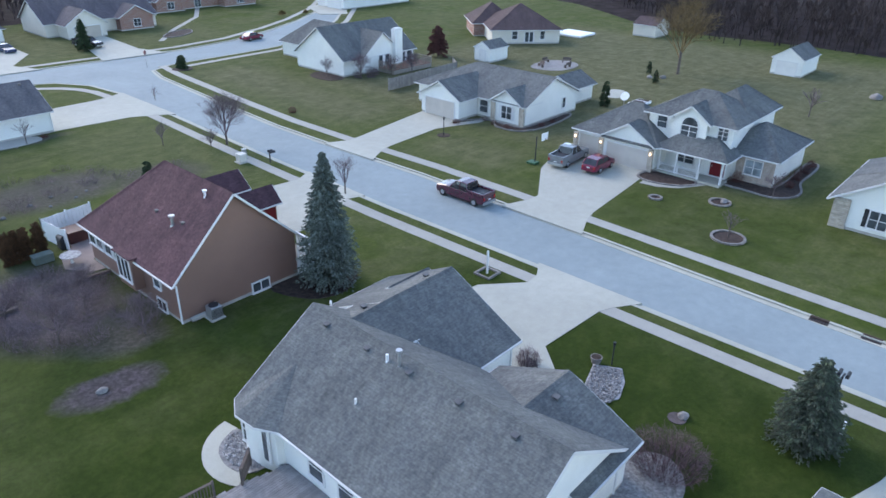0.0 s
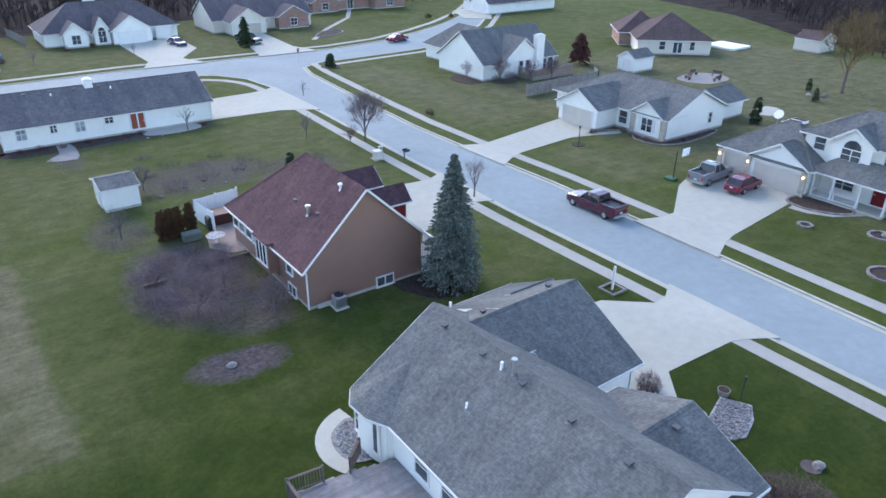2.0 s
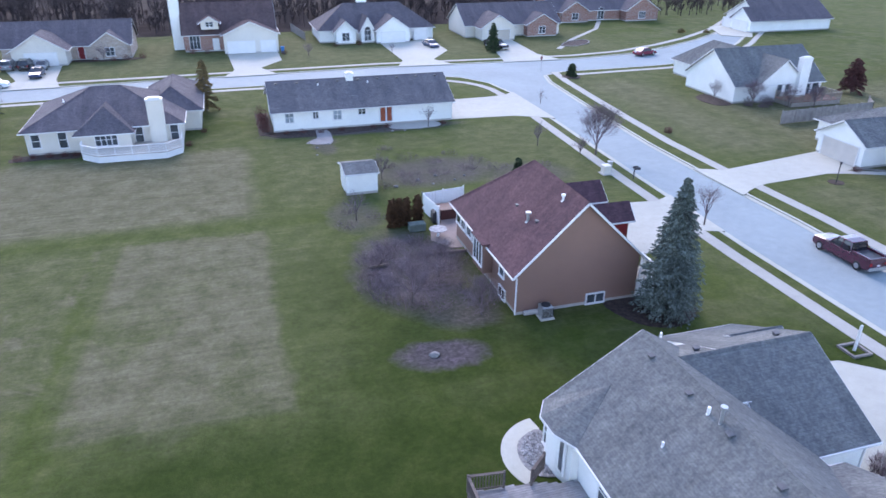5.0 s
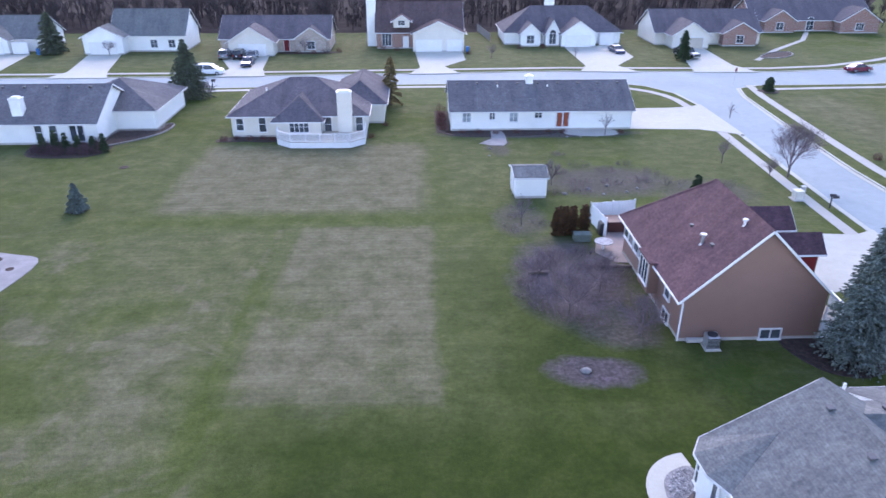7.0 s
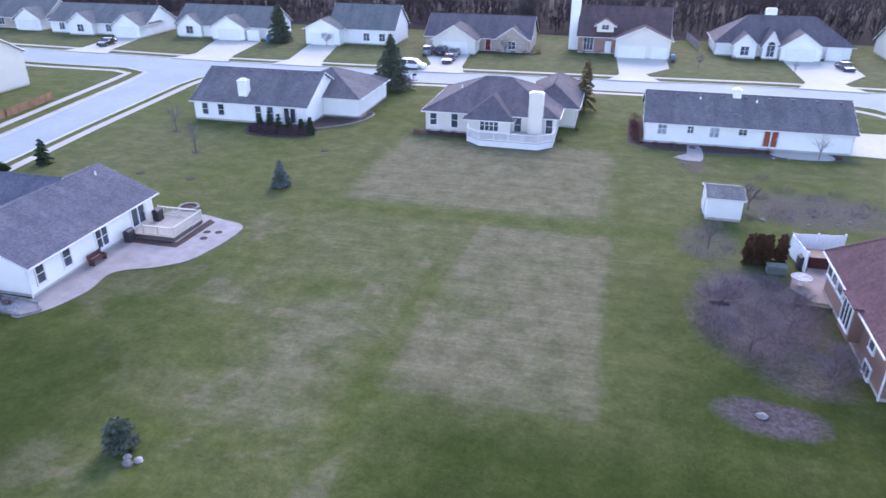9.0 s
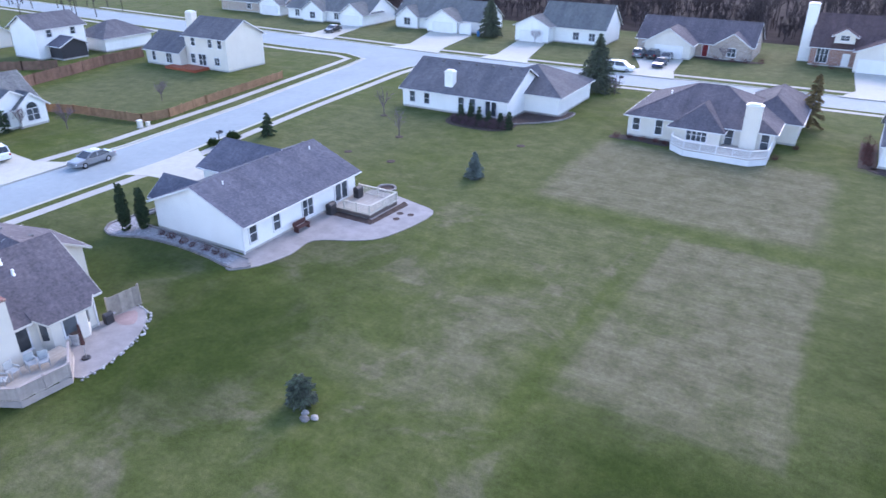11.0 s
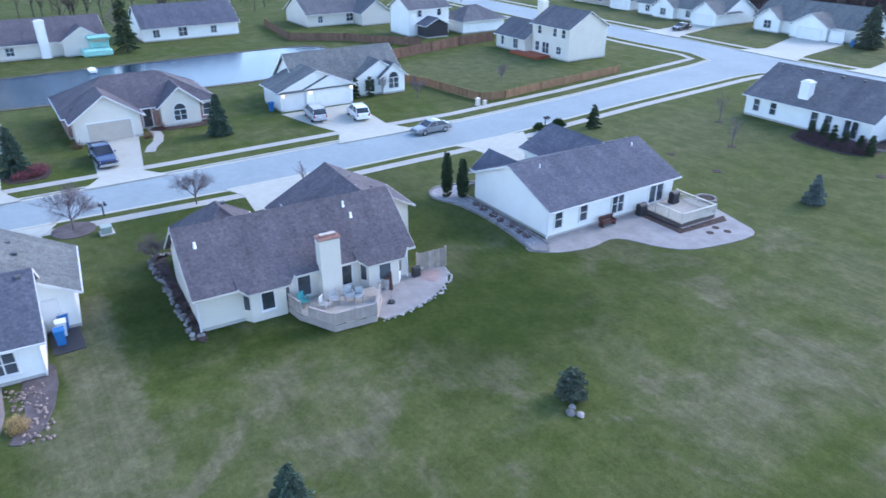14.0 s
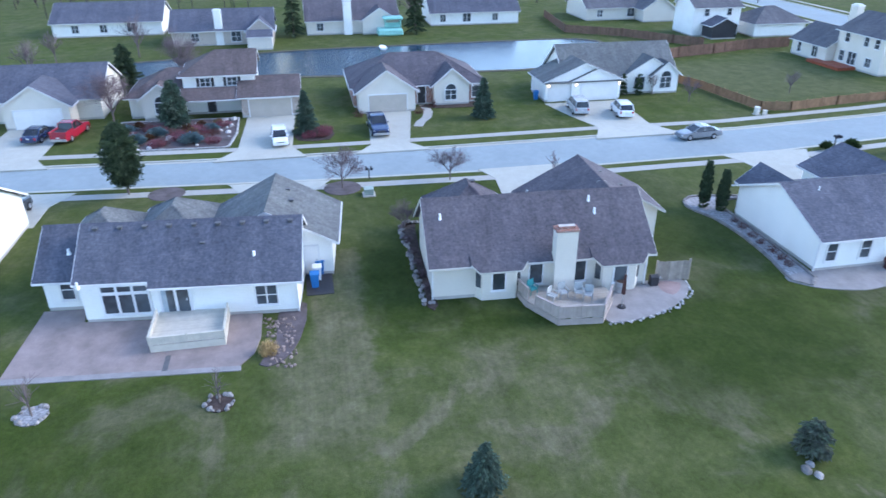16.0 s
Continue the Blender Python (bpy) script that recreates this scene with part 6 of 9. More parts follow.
# ---- plants ----
def tuft(bm, p, d, size, droop=0.25):
    """Two crossed blades of needles or leaves at p, pointing along d."""
    d = d.normalized()
    s = d.cross(Vector((random.uniform(-1, 1), random.uniform(-1, 1), random.uniform(-1, 1))))
    s = s.normalized() if s.length > 1e-3 else Vector((1, 0, 0))
    e = d.cross(s)
    tip = p + d * size + Vector((0, 0, -droop * size))
    for w in (s, e):
        a, b, c = bm.verts.new(p + w * size * 0.32), bm.verts.new(p - w * size * 0.32), bm.verts.new(tip)
        bm.faces.new((a, b, c))


def conifer(x, y, t, r, m, label, n=1600, base=0.4, size=0.38, power=0.85, seed=1, category="conifer", group="", name="spruce_tree", egg=0.0, rise=0.0):
    """A tapered trunk with tiers of drooping boughs, each a flat spray of needles with gaps between. egg: how far the crown draws in again below its widest tier."""
    random.seed(seed)
    n = int(n * 2.2) if n < 3000 else n
    th = thing(name, x, y, 0, label, category, group)
    part("trunk", cyl(bmesh.new(), x, y, -0.05, t * 0.92, max(0.05, t * 0.018), 0.02, 8), M_BARK, th)
    bm = bmesh.new()
    boughs = max(30, n // 22)
    for i in range(boughs):
        u = ((i + random.random()) / boughs) ** 0.85
        tiers = max(5, int(t / 0.46))
        z = base + (t - base) * ((round(u * tiers) + random.gauss(0, 0.17)) / tiers)
        L = r * (1 - u) ** power * random.uniform(0.56, 1.12) + 0.06
        if egg:
            L *= 1 - egg * max(0.0, 1 - u / 0.35) ** 1.6
        a = i * 2.399 + random.uniform(-0.25, 0.25)
        out = Vector((math.cos(a), math.sin(a), 0))
        side = Vector((-out.y, out.x, 0))
        lift = random.uniform(-0.16, 0.16) + 0.25 * u + rise
        k = max(4, int(22 * (0.3 + 0.9 * L / r)))
        for j in range(k):
            f = 0.12 + 0.88 * ((j + random.random()) / k) ** 0.8
            wid = L * (0.05 + 0.26 * f * (1.15 - f))
            v = random.uniform(-1, 1)
            p = Vector((x, y, z)) + out * (L * f * (1 - 0.1 * v * v)) + side * (v * wid)
            p.z += L * (lift * f - 0.42 * f * f + 0.14 * f ** 4) + random.gauss(0, 0.035 + 0.012 * L)
            dd = out + side * (v * 0.9) + Vector((random.gauss(0, 0.25), random.gauss(0, 0.25), random.gauss(-0.12, 0.22)))
            tuft(bm, p, dd, size * random.uniform(0.6, 1.25))
    for i in range(max(6, n // 60)):
        tuft(bm, Vector((x + random.gauss(0, 0.03), y + random.gauss(0, 0.03), t * random.uniform(0.93, 1.0))), Vector((random.gauss(0, 0.25), random.gauss(0, 0.25), 1)), size * 0.8, 0)
    part("crown", bm, m, th)
    return th


def limb(bm, p, d, L, r, depth, twigs, bend=0.25):
    """One limb with its forks, each a tapered three-sided bar."""
    q = p + d * L
    s = d.cross(Vector((0.3, 0.5, 0.8))).normalized()
    e = d.cross(s).normalized()
    r1 = r * 0.62
    lo = [bm.verts.new(p + (s * math.cos(a) + e * math.sin(a)) * r) for a in (0, 2.09, 4.19)]
    hi = [bm.verts.new(q + (s * math.cos(a) + e * math.sin(a)) * r1) for a in (0, 2.09, 4.19)]
    for i in range(3):
        bm.faces.new((lo[i], lo[(i + 1) % 3], hi[(i + 1) % 3], hi[i]))
    if depth == 0:
        return
    for k in range(twigs):
        f = random.uniform(0.35, 1.0) if k else 1.0
        nd = (d + Vector((random.gauss(0, 0.55), random.gauss(0, 0.55), random.gauss(bend * 0.6, 0.35)))).normalized()
        limb(bm, p + d * (L * f), nd, L * random.uniform(0.55, 0.85), r1 * (1.0 if f == 1.0 else 0.8), depth - 1, twigs, bend)


def bare_tree(x, y, t, label, m=None, depth=4, twigs=3, seed=1, stem=0.3, group="", r=None, name="bare_tree", spread=0.55):
    """A leafless tree: trunk, forking limbs and fine twigs."""
    random.seed(seed)
    th = thing(name, x, y, 0, label, "tree", group)
    r = r or t * 0.014
    part("trunk", cyl(bmesh.new(), x, y, -0.05, t * stem, r * 1.3, r, 8), M_BARK, th)
    bm = bmesh.new()
    top = Vector((x, y, t * stem - 0.02))
    for k in range(twigs + 2):
        a = k * 2.4 + random.random()
        d = Vector((math.cos(a) * spread, math.sin(a) * spread, 1.0)).normalized()
        limb(bm, top - Vector((0, 0, random.uniform(0, t * stem * 0.4))), d, t * 0.24, r * 0.7, depth - 1, twigs)
    limb(bm, top, Vector((0, 0, 1)), t * 0.25, r * 0.9, depth - 1, twigs)
    part("crown", bm, m or M_TWIG, th)
    return th


def shrub(x, y, rad, t, label, m, n=160, seed=1, twig=True, group="", name="shrub", z=0.0):
    """A bush: stems from one root with twigs, or leaf clumps over an uneven dome."""
    random.seed(seed)
    bm = bmesh.new()
    if not twig:
        cyl(bm, x, y, z - 0.02, z + t * 0.5, 0.05, 0.03, 6)
    else:
        cyl(bm, x, y, z - 0.02, z + 0.12, 0.05, 0.03, 6)
    for i in range(n):
        a, u = random.uniform(0, 6.283), random.random() ** 0.5
        top = Vector((x + math.cos(a) * rad * u, y + math.sin(a) * rad * u, z + t * (1 - 0.55 * u * u) * random.uniform(0.65, 1.1)))
        if twig:
            root = Vector((x + math.cos(a) * rad * 0.75 * u, y + math.sin(a) * rad * 0.75 * u, z))
            mid = root.lerp(top, 0.6) + Vector((random.gauss(0, 0.06), random.gauss(0, 0.06), 0.05))
            w = 0.012 * (1 + t * 0.25)
            for p, q, k in ((root, mid, 1.0), (mid, top, 0.7)):
                d = (q - p).normalized()
                s = d.cross(Vector((random.uniform(-1, 1), random.uniform(-1, 1), 0.3))).normalized() * w * k
                bm.faces.new([bm.verts.new(v) for v in (p - s, p + s, q)])
            for _ in range(3):
                d = Vector((random.gauss(0, 1), random.gauss(0, 1), random.gauss(0.6, 0.6))).normalized() * t * 0.3
                p = mid.lerp(top, random.random())
                s = d.cross(Vector((0, 0.4, 1))).normalized() * w * 0.6
                bm.faces.new([bm.verts.new(v) for v in (p - s, p + s, p + d)])
        else:
            for _ in range(3):
                p = Vector((x, y, z)) + (top - Vector((x, y, z))) * random.uniform(0.5, 1.0)
                tuft(bm, p, (p - Vector((x, y, z - 0.1))) + Vector((random.gauss(0, 0.2), random.gauss(0, 0.2), random.gauss(0, 0.2))), 0.16 + 0.1 * rad)
    return solo(name, bm, m, label, "shrub", group)


def rock(x, y, z, s, seed, label="grey weathered fieldstone boulder", name="boulder", m=None, group=""):
    random.seed(seed)
    bm = bmesh.new()
    bmesh.ops.create_icosphere(bm, subdivisions=2, radius=1)
    for v in bm.verts:
        k = 1 + 0.28 * noise.noise(v.co * 1.3 + Vector((seed * 3.1, 0, 0)))
        v.co = Vector((x + v.co.x * s * k, y + v.co.y * s * k * 0.8, z + max(-0.3, v.co.z) * s * k * 0.65 + s * 0.1))
    return solo(name, bm, m or M_ROCK, label, "boulder", group)


# blue spruces and other conifers
conifer(27.1, 35.3, 9.7, 2.75, M_SPRUCE, "tall blue-grey spruce beside a brown house", 26000, 0.3, 0.2, 0.85, 11, egg=0.18)
conifer(33.3, 4.7, 5.0, 2.3, M_OLIVE, "dark green spruce near the kerb", 22000, 0.15, 0.17, 0.78, 12, egg=0.2)
conifer(-32.7, 104.4, 8.2, 3.9, M_OLIVE, "broad dark spruce beside the far street", 13000, 0.3, 0.3, 0.95, 13)
conifer(-3.0, 99.0, 6.6, 1.5, M_CATKIN, "thin brownish conifer beside a cream house", 900, 0.8, 0.4, 0.8, 14)
conifer(-30.7, 61.2, 2.5, 1.15, M_SPRUCE, "small blue spruce standing on the lawn", 2600, 0.15, 0.2, 0.95, 15)
conifer(-58.7, 61.3, 2.6, 1.0, M_PINE, "small dark spruce near the sidewalk", 800, 0.15, 0.26, 0.85, 16)
conifer(-62.4, -13.9, 6.3, 2.15, M_PINE, "dense dark green pear-shaped tree by the street", 30000, 0.9, 0.17, 0.5, 17, name="evergreen_tree", egg=0.55, rise=0.5)
conifer(-79.8, 22.8, 4.6, 1.5, M_TEAL, "blue spruce on a front lawn", 2800, 0.2, 0.32, 0.85, 18)
conifer(-77.6, 2.0, 4.6, 1.5, M_TEAL, "blue-green spruce beside a driveway", 2600, 0.2, 0.32, 0.85, 19)
conifer(-83.0, -12.6, 5.2, 2.2, M_TEAL, "green pine in a rock garden", 5000, 0.5, 0.34, 0.6, 20, egg=0.3)
conifer(-80.0, -41.0, 4.6, 1.5, M_SPRUCE, "blue spruce on a lawn by the street", 1000, 0.2, 0.32, 0.85, 21)
conifer(26.6, 60.8, 2.8, 0.9, M_PINE, "small dark conifer behind a brown house", 700, 0.2, 0.3, 0.85, 22)
conifer(54.8, 105.8, 2.0, 0.9, M_PINE, "round dark evergreen at the street corner", 700, 0.1, 0.3, 0.4, 23)
conifer(91.4, 84.3, 5.0, 1.9, M_SHRUB, "dark reddish round tree behind a deck", 1400, 0.8, 0.4, 0.5, 24, name="ornamental_tree")
conifer(83.5, 46.3, 3.2, 0.7, M_PINE, "narrow dark evergreen at a house corner", 700, 0.1, 0.3, 0.5, 25)
conifer(106.0, 51.5, 1.8, 0.45, M_PINE, "small columnar evergreen at a bed edge", 300, 0.1, 0.22, 0.5, 26)
conifer(101.0, 47.8, 1.8, 0.5, M_PINE, "small columnar evergreen in a garden bed", 300, 0.1, 0.22, 0.5, 27)
conifer(50.2, 130.6, 5.2, 1.5, M_PINE, "dark brownish conifer by a driveway", 1100, 0.4, 0.38, 0.7, 28)
conifer(-68.5, 140.0, 7.5, 3.0, M_OLIVE, "broad olive-green conifer between two houses", 2800, 0.3, 0.42, 0.7, 29, egg=0.2)
conifer(-128.0, 82.8, 7.0, 1.4, M_PINE, "tall dark evergreen beside a white house", 900, 0.4, 0.4, 0.6, 30)
conifer(-138.0, 24.0, 9.0, 2.2, M_PINE, "dark evergreen beside the pond", 1000, 0.6, 0.5, 0.6, 31)
conifer(-139.5, 1.0, 9.5, 2.0, M_PINE, "tall dark evergreen behind the pond", 1000, 0.6, 0.5, 0.6, 32)
conifer(-100.5, -21.0, 6.2, 2.4, M_PINE, "spreading dark pine by the pond", 1200, 0.6, 0.45, 0.6, 33)
for i, (x, y, t) in enumerate(((-49.8, 34.5, 3.9), (-48.9, 35.6, 3.4), (-50.6, 40.0, 2.2))):
    conifer(x, y, t, 0.55, M_PINE, "narrow dark arborvitae at a house corner", 7500, 0.05, 0.15, 0.42, 40 + i, egg=0.35, rise=1.0, group="arborvitae beside a white house", name="arborvitae")
for i, (x, y, t) in enumerate(((12.3, 54.4, 2.3), (12.95, 54.5, 2.35), (13.6, 54.6, 2.25), (14.6, 54.5, 2.35))):
    conifer(x, y, t, 0.5, M_ARBOR, "dark brownish arborvitae in a row by a white fence", 6500, 0.05, 0.15, 0.42, 50 + i, egg=0.2, rise=1.0, group="arborvitae row", name="arborvitae")
for i, (x, y) in enumerate(((-86.4, 43.6), (-86.0, 45.6))):
    conifer(x, y, 2.6, 0.55, M_PINE, "narrow evergreen beside a front window", 500, 0.05, 0.24, 0.5, 60 + i, group="evergreens by a front window", name="arborvitae")

# leafless trees
bare_tree(39.1, 67.9, 7.0, "leafless street tree beside the sidewalk", depth=6, twigs=4, seed=70, stem=0.2, spread=0.45)
bare_tree(38.8, 47.4, 4.4, "small leafless street tree on the verge", depth=5, twigs=3, seed=71, stem=0.3, spread=0.35)
bare_tree(109.0, 48.0, 13.5, "tall tree with yellowish budding twigs on a lawn", M_BUDS, 6, 4, 72, 0.28)
bare_tree(98.0, 24.5, 5.0, "thin leafless tree on a lawn", depth=3, twigs=4, seed=73)
bare_tree(-60.2, 4.8, 4.6, "leafless street tree in a mulch ring", depth=6, twigs=4, seed=74, stem=0.25, spread=1.0)
bare_tree(-60.4, 14.8, 4.2, "leafless young tree near the kerb", depth=6, twigs=4, seed=75, stem=0.25, spread=0.9)
bare_tree(10.7, 41.4, 4.4, "spreading leafless tree in a garden bed", depth=6, twigs=4, seed=76, stem=0.22, spread=1.1)
bare_tree(13.6, 44.6, 3.8, "leafless ornamental tree in a garden bed", depth=6, twigs=4, seed=77, stem=0.22, spread=1.1)
bare_tree(9.4, 46.8, 3.2, "low spreading leafless tree on bare garden soil", depth=5, twigs=4, seed=176, stem=0.2, spread=1.2)
bare_tree(14.8, 38.6, 3.4, "small leafless tree beside a brown house", depth=6, twigs=4, seed=78, stem=0.25, spread=0.9)
bare_tree(23.8, 83.6, 3.4, "small leafless tree against a white house", depth=4, twigs=3, seed=79)
bare_tree(-31.2, -3.5, 2.8, "young leafless tree in a ring of stones", depth=3, twigs=3, seed=80)
bare_tree(-32.0, -12.8, 3.2, "young leafless tree in a pale stone ring", depth=3, twigs=3, seed=81)
bare_tree(54.6, 17.4, 3.0, "small leafless tree in a stone-edged ring", depth=4, twigs=3, seed=82, stem=0.3)
bare_tree(66.6, 18.0, 3.2, "leafless ornamental tree in a front bed", depth=4, twigs=4, seed=83, stem=0.25)
bare_tree(75.4, 79.4, 4.4, "leafless tree behind a white house", depth=4, twigs=4, seed=84)
bare_tree(68.0, 86.0, 3.6, "leafless ornamental tree by a white gable", depth=4, twigs=4, seed=85, stem=0.25)
bare_tree(42.6, 91.0, 2.6, "small leafless tree beside a driveway", depth=3, twigs=3, seed=86)
bare_tree(-59.4, 24.6, 3.2, "small leafless tree near a garage roof", depth=3, twigs=3, seed=87)
bare_tree(-52.0, 76.0, 4.5, "thin leafless tree on a lawn", depth=3, twigs=3, seed=88)
bare_tree(-45.0, 69.0, 4.5, "thin leafless sapling on a lawn", depth=3, twigs=3, seed=89)
bare_tree(-84.6, -19.6, 7.2, "mauve leafless tree between two houses", depth=6, twigs=4, seed=90, spread=0.6)
bare_tree(-103.0, -14.0, 8.4, "leafless tree at the pond's edge", depth=6, twigs=4, seed=91, spread=0.8)
bare_tree(-122.0, -36.0, 6.0, "leafless tree beyond the pond", depth=4, twigs=4, seed=92)
bare_tree(-81.5, 50.5, 4.0, "leafless ornamental tree by a corner", depth=4, twigs=4, seed=93)
bare_tree(-83.0, 66.0, 3.6, "leafless tree on a fenced lawn", depth=4, twigs=4, seed=94)
bare_tree(-20.5, 138.6, 3.6, "leafless tree in a front bed", depth=4, twigs=4, seed=95)
bare_tree(-57.0, 137.4, 3.8, "leafless tree before a garage", depth=4, twigs=4, seed=96)
bare_tree(15.0, 134.0, 3.6, "leafless young tree on a lawn", depth=3, twigs=4, seed=97)
bare_tree(30.6, 133.0, 2.8, "leafless young tree by the street", depth=3, twigs=3, seed=98)
shrub(27.0, 9.2, 2.2, 1.35, "broad weeping leafless bush at a house corner", M_HEDGEP, 650, 99, name="weeping_bush")
bare_tree(-50.4, 9.0, 3.0, "round leafless shrub tree at a roof corner", depth=6, twigs=4, seed=100, stem=0.2, spread=0.9)
bare_tree(-29.5, 112.5 - 9.0, 3.4, "leafless tree beside a roof", depth=4, twigs=3, seed=101)

bare_tree(-124.5, -24.0, 8.0, "purple-brown leafless tree beyond the pond", depth=4, twigs=4, seed=102)
bare_tree(-110.0, -36.0, 7.0, "leafless tree near the pond's end", depth=4, twigs=4, seed=103)
bare_tree(-146.0, 24.5, 8.0, "leafless tree between two houses behind the pond", depth=4, twigs=4, seed=104)
bare_tree(-86.0, 47.6, 3.4, "leafless ornamental tree by a front window", depth=4, twigs=4, seed=105)
bare_tree(70.6, 81.0, 5.0, "leafless tree near a white gable", depth=4, twigs=5, seed=106)
bare_tree(78.6, 78.0, 4.2, "leafless tree by a timber deck", depth=4, twigs=5, seed=107)

# shrubs and clumps
def clumps(label, group, m, spots, rad, t, seed, twig=True, n=90):
    for i, (x, y) in enumerate(spots):
        k = 0.8 + 0.4 * ((i * 37) % 10) / 10
        shrub(x, y, rad * k, t * k, label, m, n, seed + i, twig, group)


clumps("bare reddish-brown shrub in an overgrown bed", "garden bed shrubs", M_TWIG, [(8.6, 46.0), (9.2, 48.6), (9.8, 44.6), (11.5, 46.8), (12.6, 44.0), (13.4, 48.4), (14.4, 45.6), (15.4, 42.4), (11.2, 50.4), (13.6, 51.0), (9.0, 42.6), (12.2, 40.6), (15.6, 40.0), (16.0, 47.0), (10.4, 41.4), (8.4, 44.2), (10.6, 48.6)], 1.3, 0.8, 200, n=110)
clumps("leafless shrub on a brushy back lot", "brushy lot shrubs", M_TWIG, [(15.5, 70.0), (18.0, 72.2), (20.6, 70.4), (23.2, 72.4), (17.0, 66.6), (20.2, 66.8), (23.4, 67.2), (26.4, 66.6), (28.6, 64.0), (30.4, 60.8), (16.4, 76.0), (25.0, 69.6), (31.6, 66.0)], 1.4, 0.55, 230, n=80)
clumps("low dark red shrub along a foundation", "foundation shrubs", M_SHRUB, [(-46.6, 35.5), (-45.4, 35.4), (-43.8, 35.3), (-42.6, 35.2), (-41.2, 35.2), (-40.0, 35.2), (-39.0, 35.1)], 0.45, 0.5, 250)
clumps("low shrub along the front of a white house", "front bed shrubs", M_SHRUB, [(66.2, 51.6), (66.0, 49.4), (69.6, 46.8), (72.0, 46.9), (63.2, 55.0), (66.8, 53.4)], 0.5, 0.6, 260)
clumps("purple-brown winter hedge shrub below windows", "hedge below windows", M_HEDGEP, [(-42.8, 78.6), (-41.4, 78.2), (-40.0, 78.0), (-38.6, 78.1), (-37.2, 78.3), (-35.9, 78.8), (-42.0, 80.0), (-36.4, 80.2), (-40.6, 79.8), (-38.2, 79.9)], 0.85, 1.15, 270, True, 260)
clumps("rounded dark shrub in a front bed", "porch bed shrubs", M_SHRUB, [(70.0, 17.6), (72.6, 17.9), (75.2, 17.9), (77.6, 18.0), (68.0, 22.0)], 0.65, 1.1, 290)
clumps("clipped green shrub beside a mailbox", "mailbox shrubs", M_CLIP, [(-61.0, 54.8), (-60.4, 57.2)], 0.85, 1.2, 300, False, 260)
clumps("brown shrub in the rock garden", "rock garden shrubs", M_SHRUB, [(-79.0, -17.6), (-77.6, -9.4), (-79.0, -8.0), (-76.6, 2.2), (-76.2, -13.0), (-79.8, -12.6), (-75.8, 3.4), (-81.6, -15.4)], 0.8, 0.8, 310, n=150)
clumps("green and yellow shrub in the rock garden", "rock garden evergreens", M_ARBOR, [(-82.6, -9.8), (-80.4, -11.0), (-82.8, -16.6), (-78.2, -14.8)], 0.7, 0.9, 330, False)
clumps("dark shrub by a brick front", "brick front shrubs", M_SHRUB, [(-19.0, 139.0), (-17.0, 139.4), (-22.0, 139.2), (-3.0, 142.2), (-5.6, 142.6), (-14.2, 140.4), (10.9, 138.0), (21.6, 143.6), (26.4, 144.0), (-85.6, 17.8), (-86.2, 24.4), (-83.0, 8.2), (-83.0, 15.6)], 0.7, 0.9, 340)
clumps("low shrub along a cream house wall", "cream house shrubs", M_SHRUB, [(-21.2, 83.2), (-19.6, 83.0), (-18.0, 83.0), (-16.9, 82.8), (-22.6, 82.6), (-5.0, 83.4), (-3.4, 88.6)], 0.5, 0.6, 360)
clumps("brown hedge plant along a white gable wall", "gable wall hedge", M_SHRUB, [(3.9, 86.6), (3.7, 88.4), (3.8, 90.2), (3.7, 92.0), (3.8, 93.8)], 0.8, 1.4, 370)
clumps("low winter-brown plant along a ranch wall", "ranch wall plants", M_SHRUB, [(6.2, 85.2), (8.2, 85.1), (13.0, 85.0), (17.0, 85.1), (18.8, 84.9), (26.0, 84.6), (10.4, 84.6)], 0.55, 0.5, 380)
clumps("bare twiggy shrub behind a fence", "corner house shrubs", M_TWIG, [(74.0, 81.6), (72.4, 80.8), (76.6, 80.2), (70.8, 82.0)], 1.0, 1.6, 390, n=140)
clumps("dark round shrub on a street corner lawn", "street corner shrubs", M_CATKIN, [(104.5, 138.6), (98.5, 139.5)], 0.9, 1.4, 395, False)
conifer(-22.0, 24.3, 1.7, 1.05, M_OLIVE, "small olive-green pine with an open crown on the lawn", 1300, 0.12, 0.2, 0.55, 400, name="pine_shrub", egg=0.4, rise=0.3)
conifer(-22.9, 8.6, 2.35, 1.2, M_TEAL, "small blue-green spruce on the lawn", 2400, 0.1, 0.18, 0.85, 401)
shrub(-94.0, 52.0, 1.6, 2.6, "purple-grey leafless shrub by a fence", M_TWIG, 240, 402)
shrub(28.8, 19.0, 0.8, 1.2, "pale bare hydrangea beside a garage", M_TWIG, 260, 403)
shrub(52.0, 73.2, 0.6, 0.8, "small reddish shrub by the sidewalk", M_SHRUB, 120, 404)

clumps("blue-green dwarf conifer in the rock garden", "rock garden dwarf conifers", M_TEALS, [(-80.6, -8.6), (-77.0, -16.0), (-79.6, -14.2), (-81.6, -17.8), (-76.4, -10.2)], 1.2, 1.0, 410, False, 300)
clumps("dull red low shrub in the rock garden", "rock garden red shrubs", M_WINE, [(-76.0, -8.0), (-77.8, -11.6), (-75.6, -17.2), (-82.0, -7.4), (-78.4, -17.0), (-80.8, -14.4), (-75.8, -13.6), (-79.6, -9.8)], 1.25, 0.95, 420, n=320)
clumps("yellow-tinged dwarf shrub in the rock garden", "rock garden yellow shrubs", M_CATKIN, [(-83.4, -8.0), (-79.4, -10.4)], 0.7, 0.7, 430, False, 160)
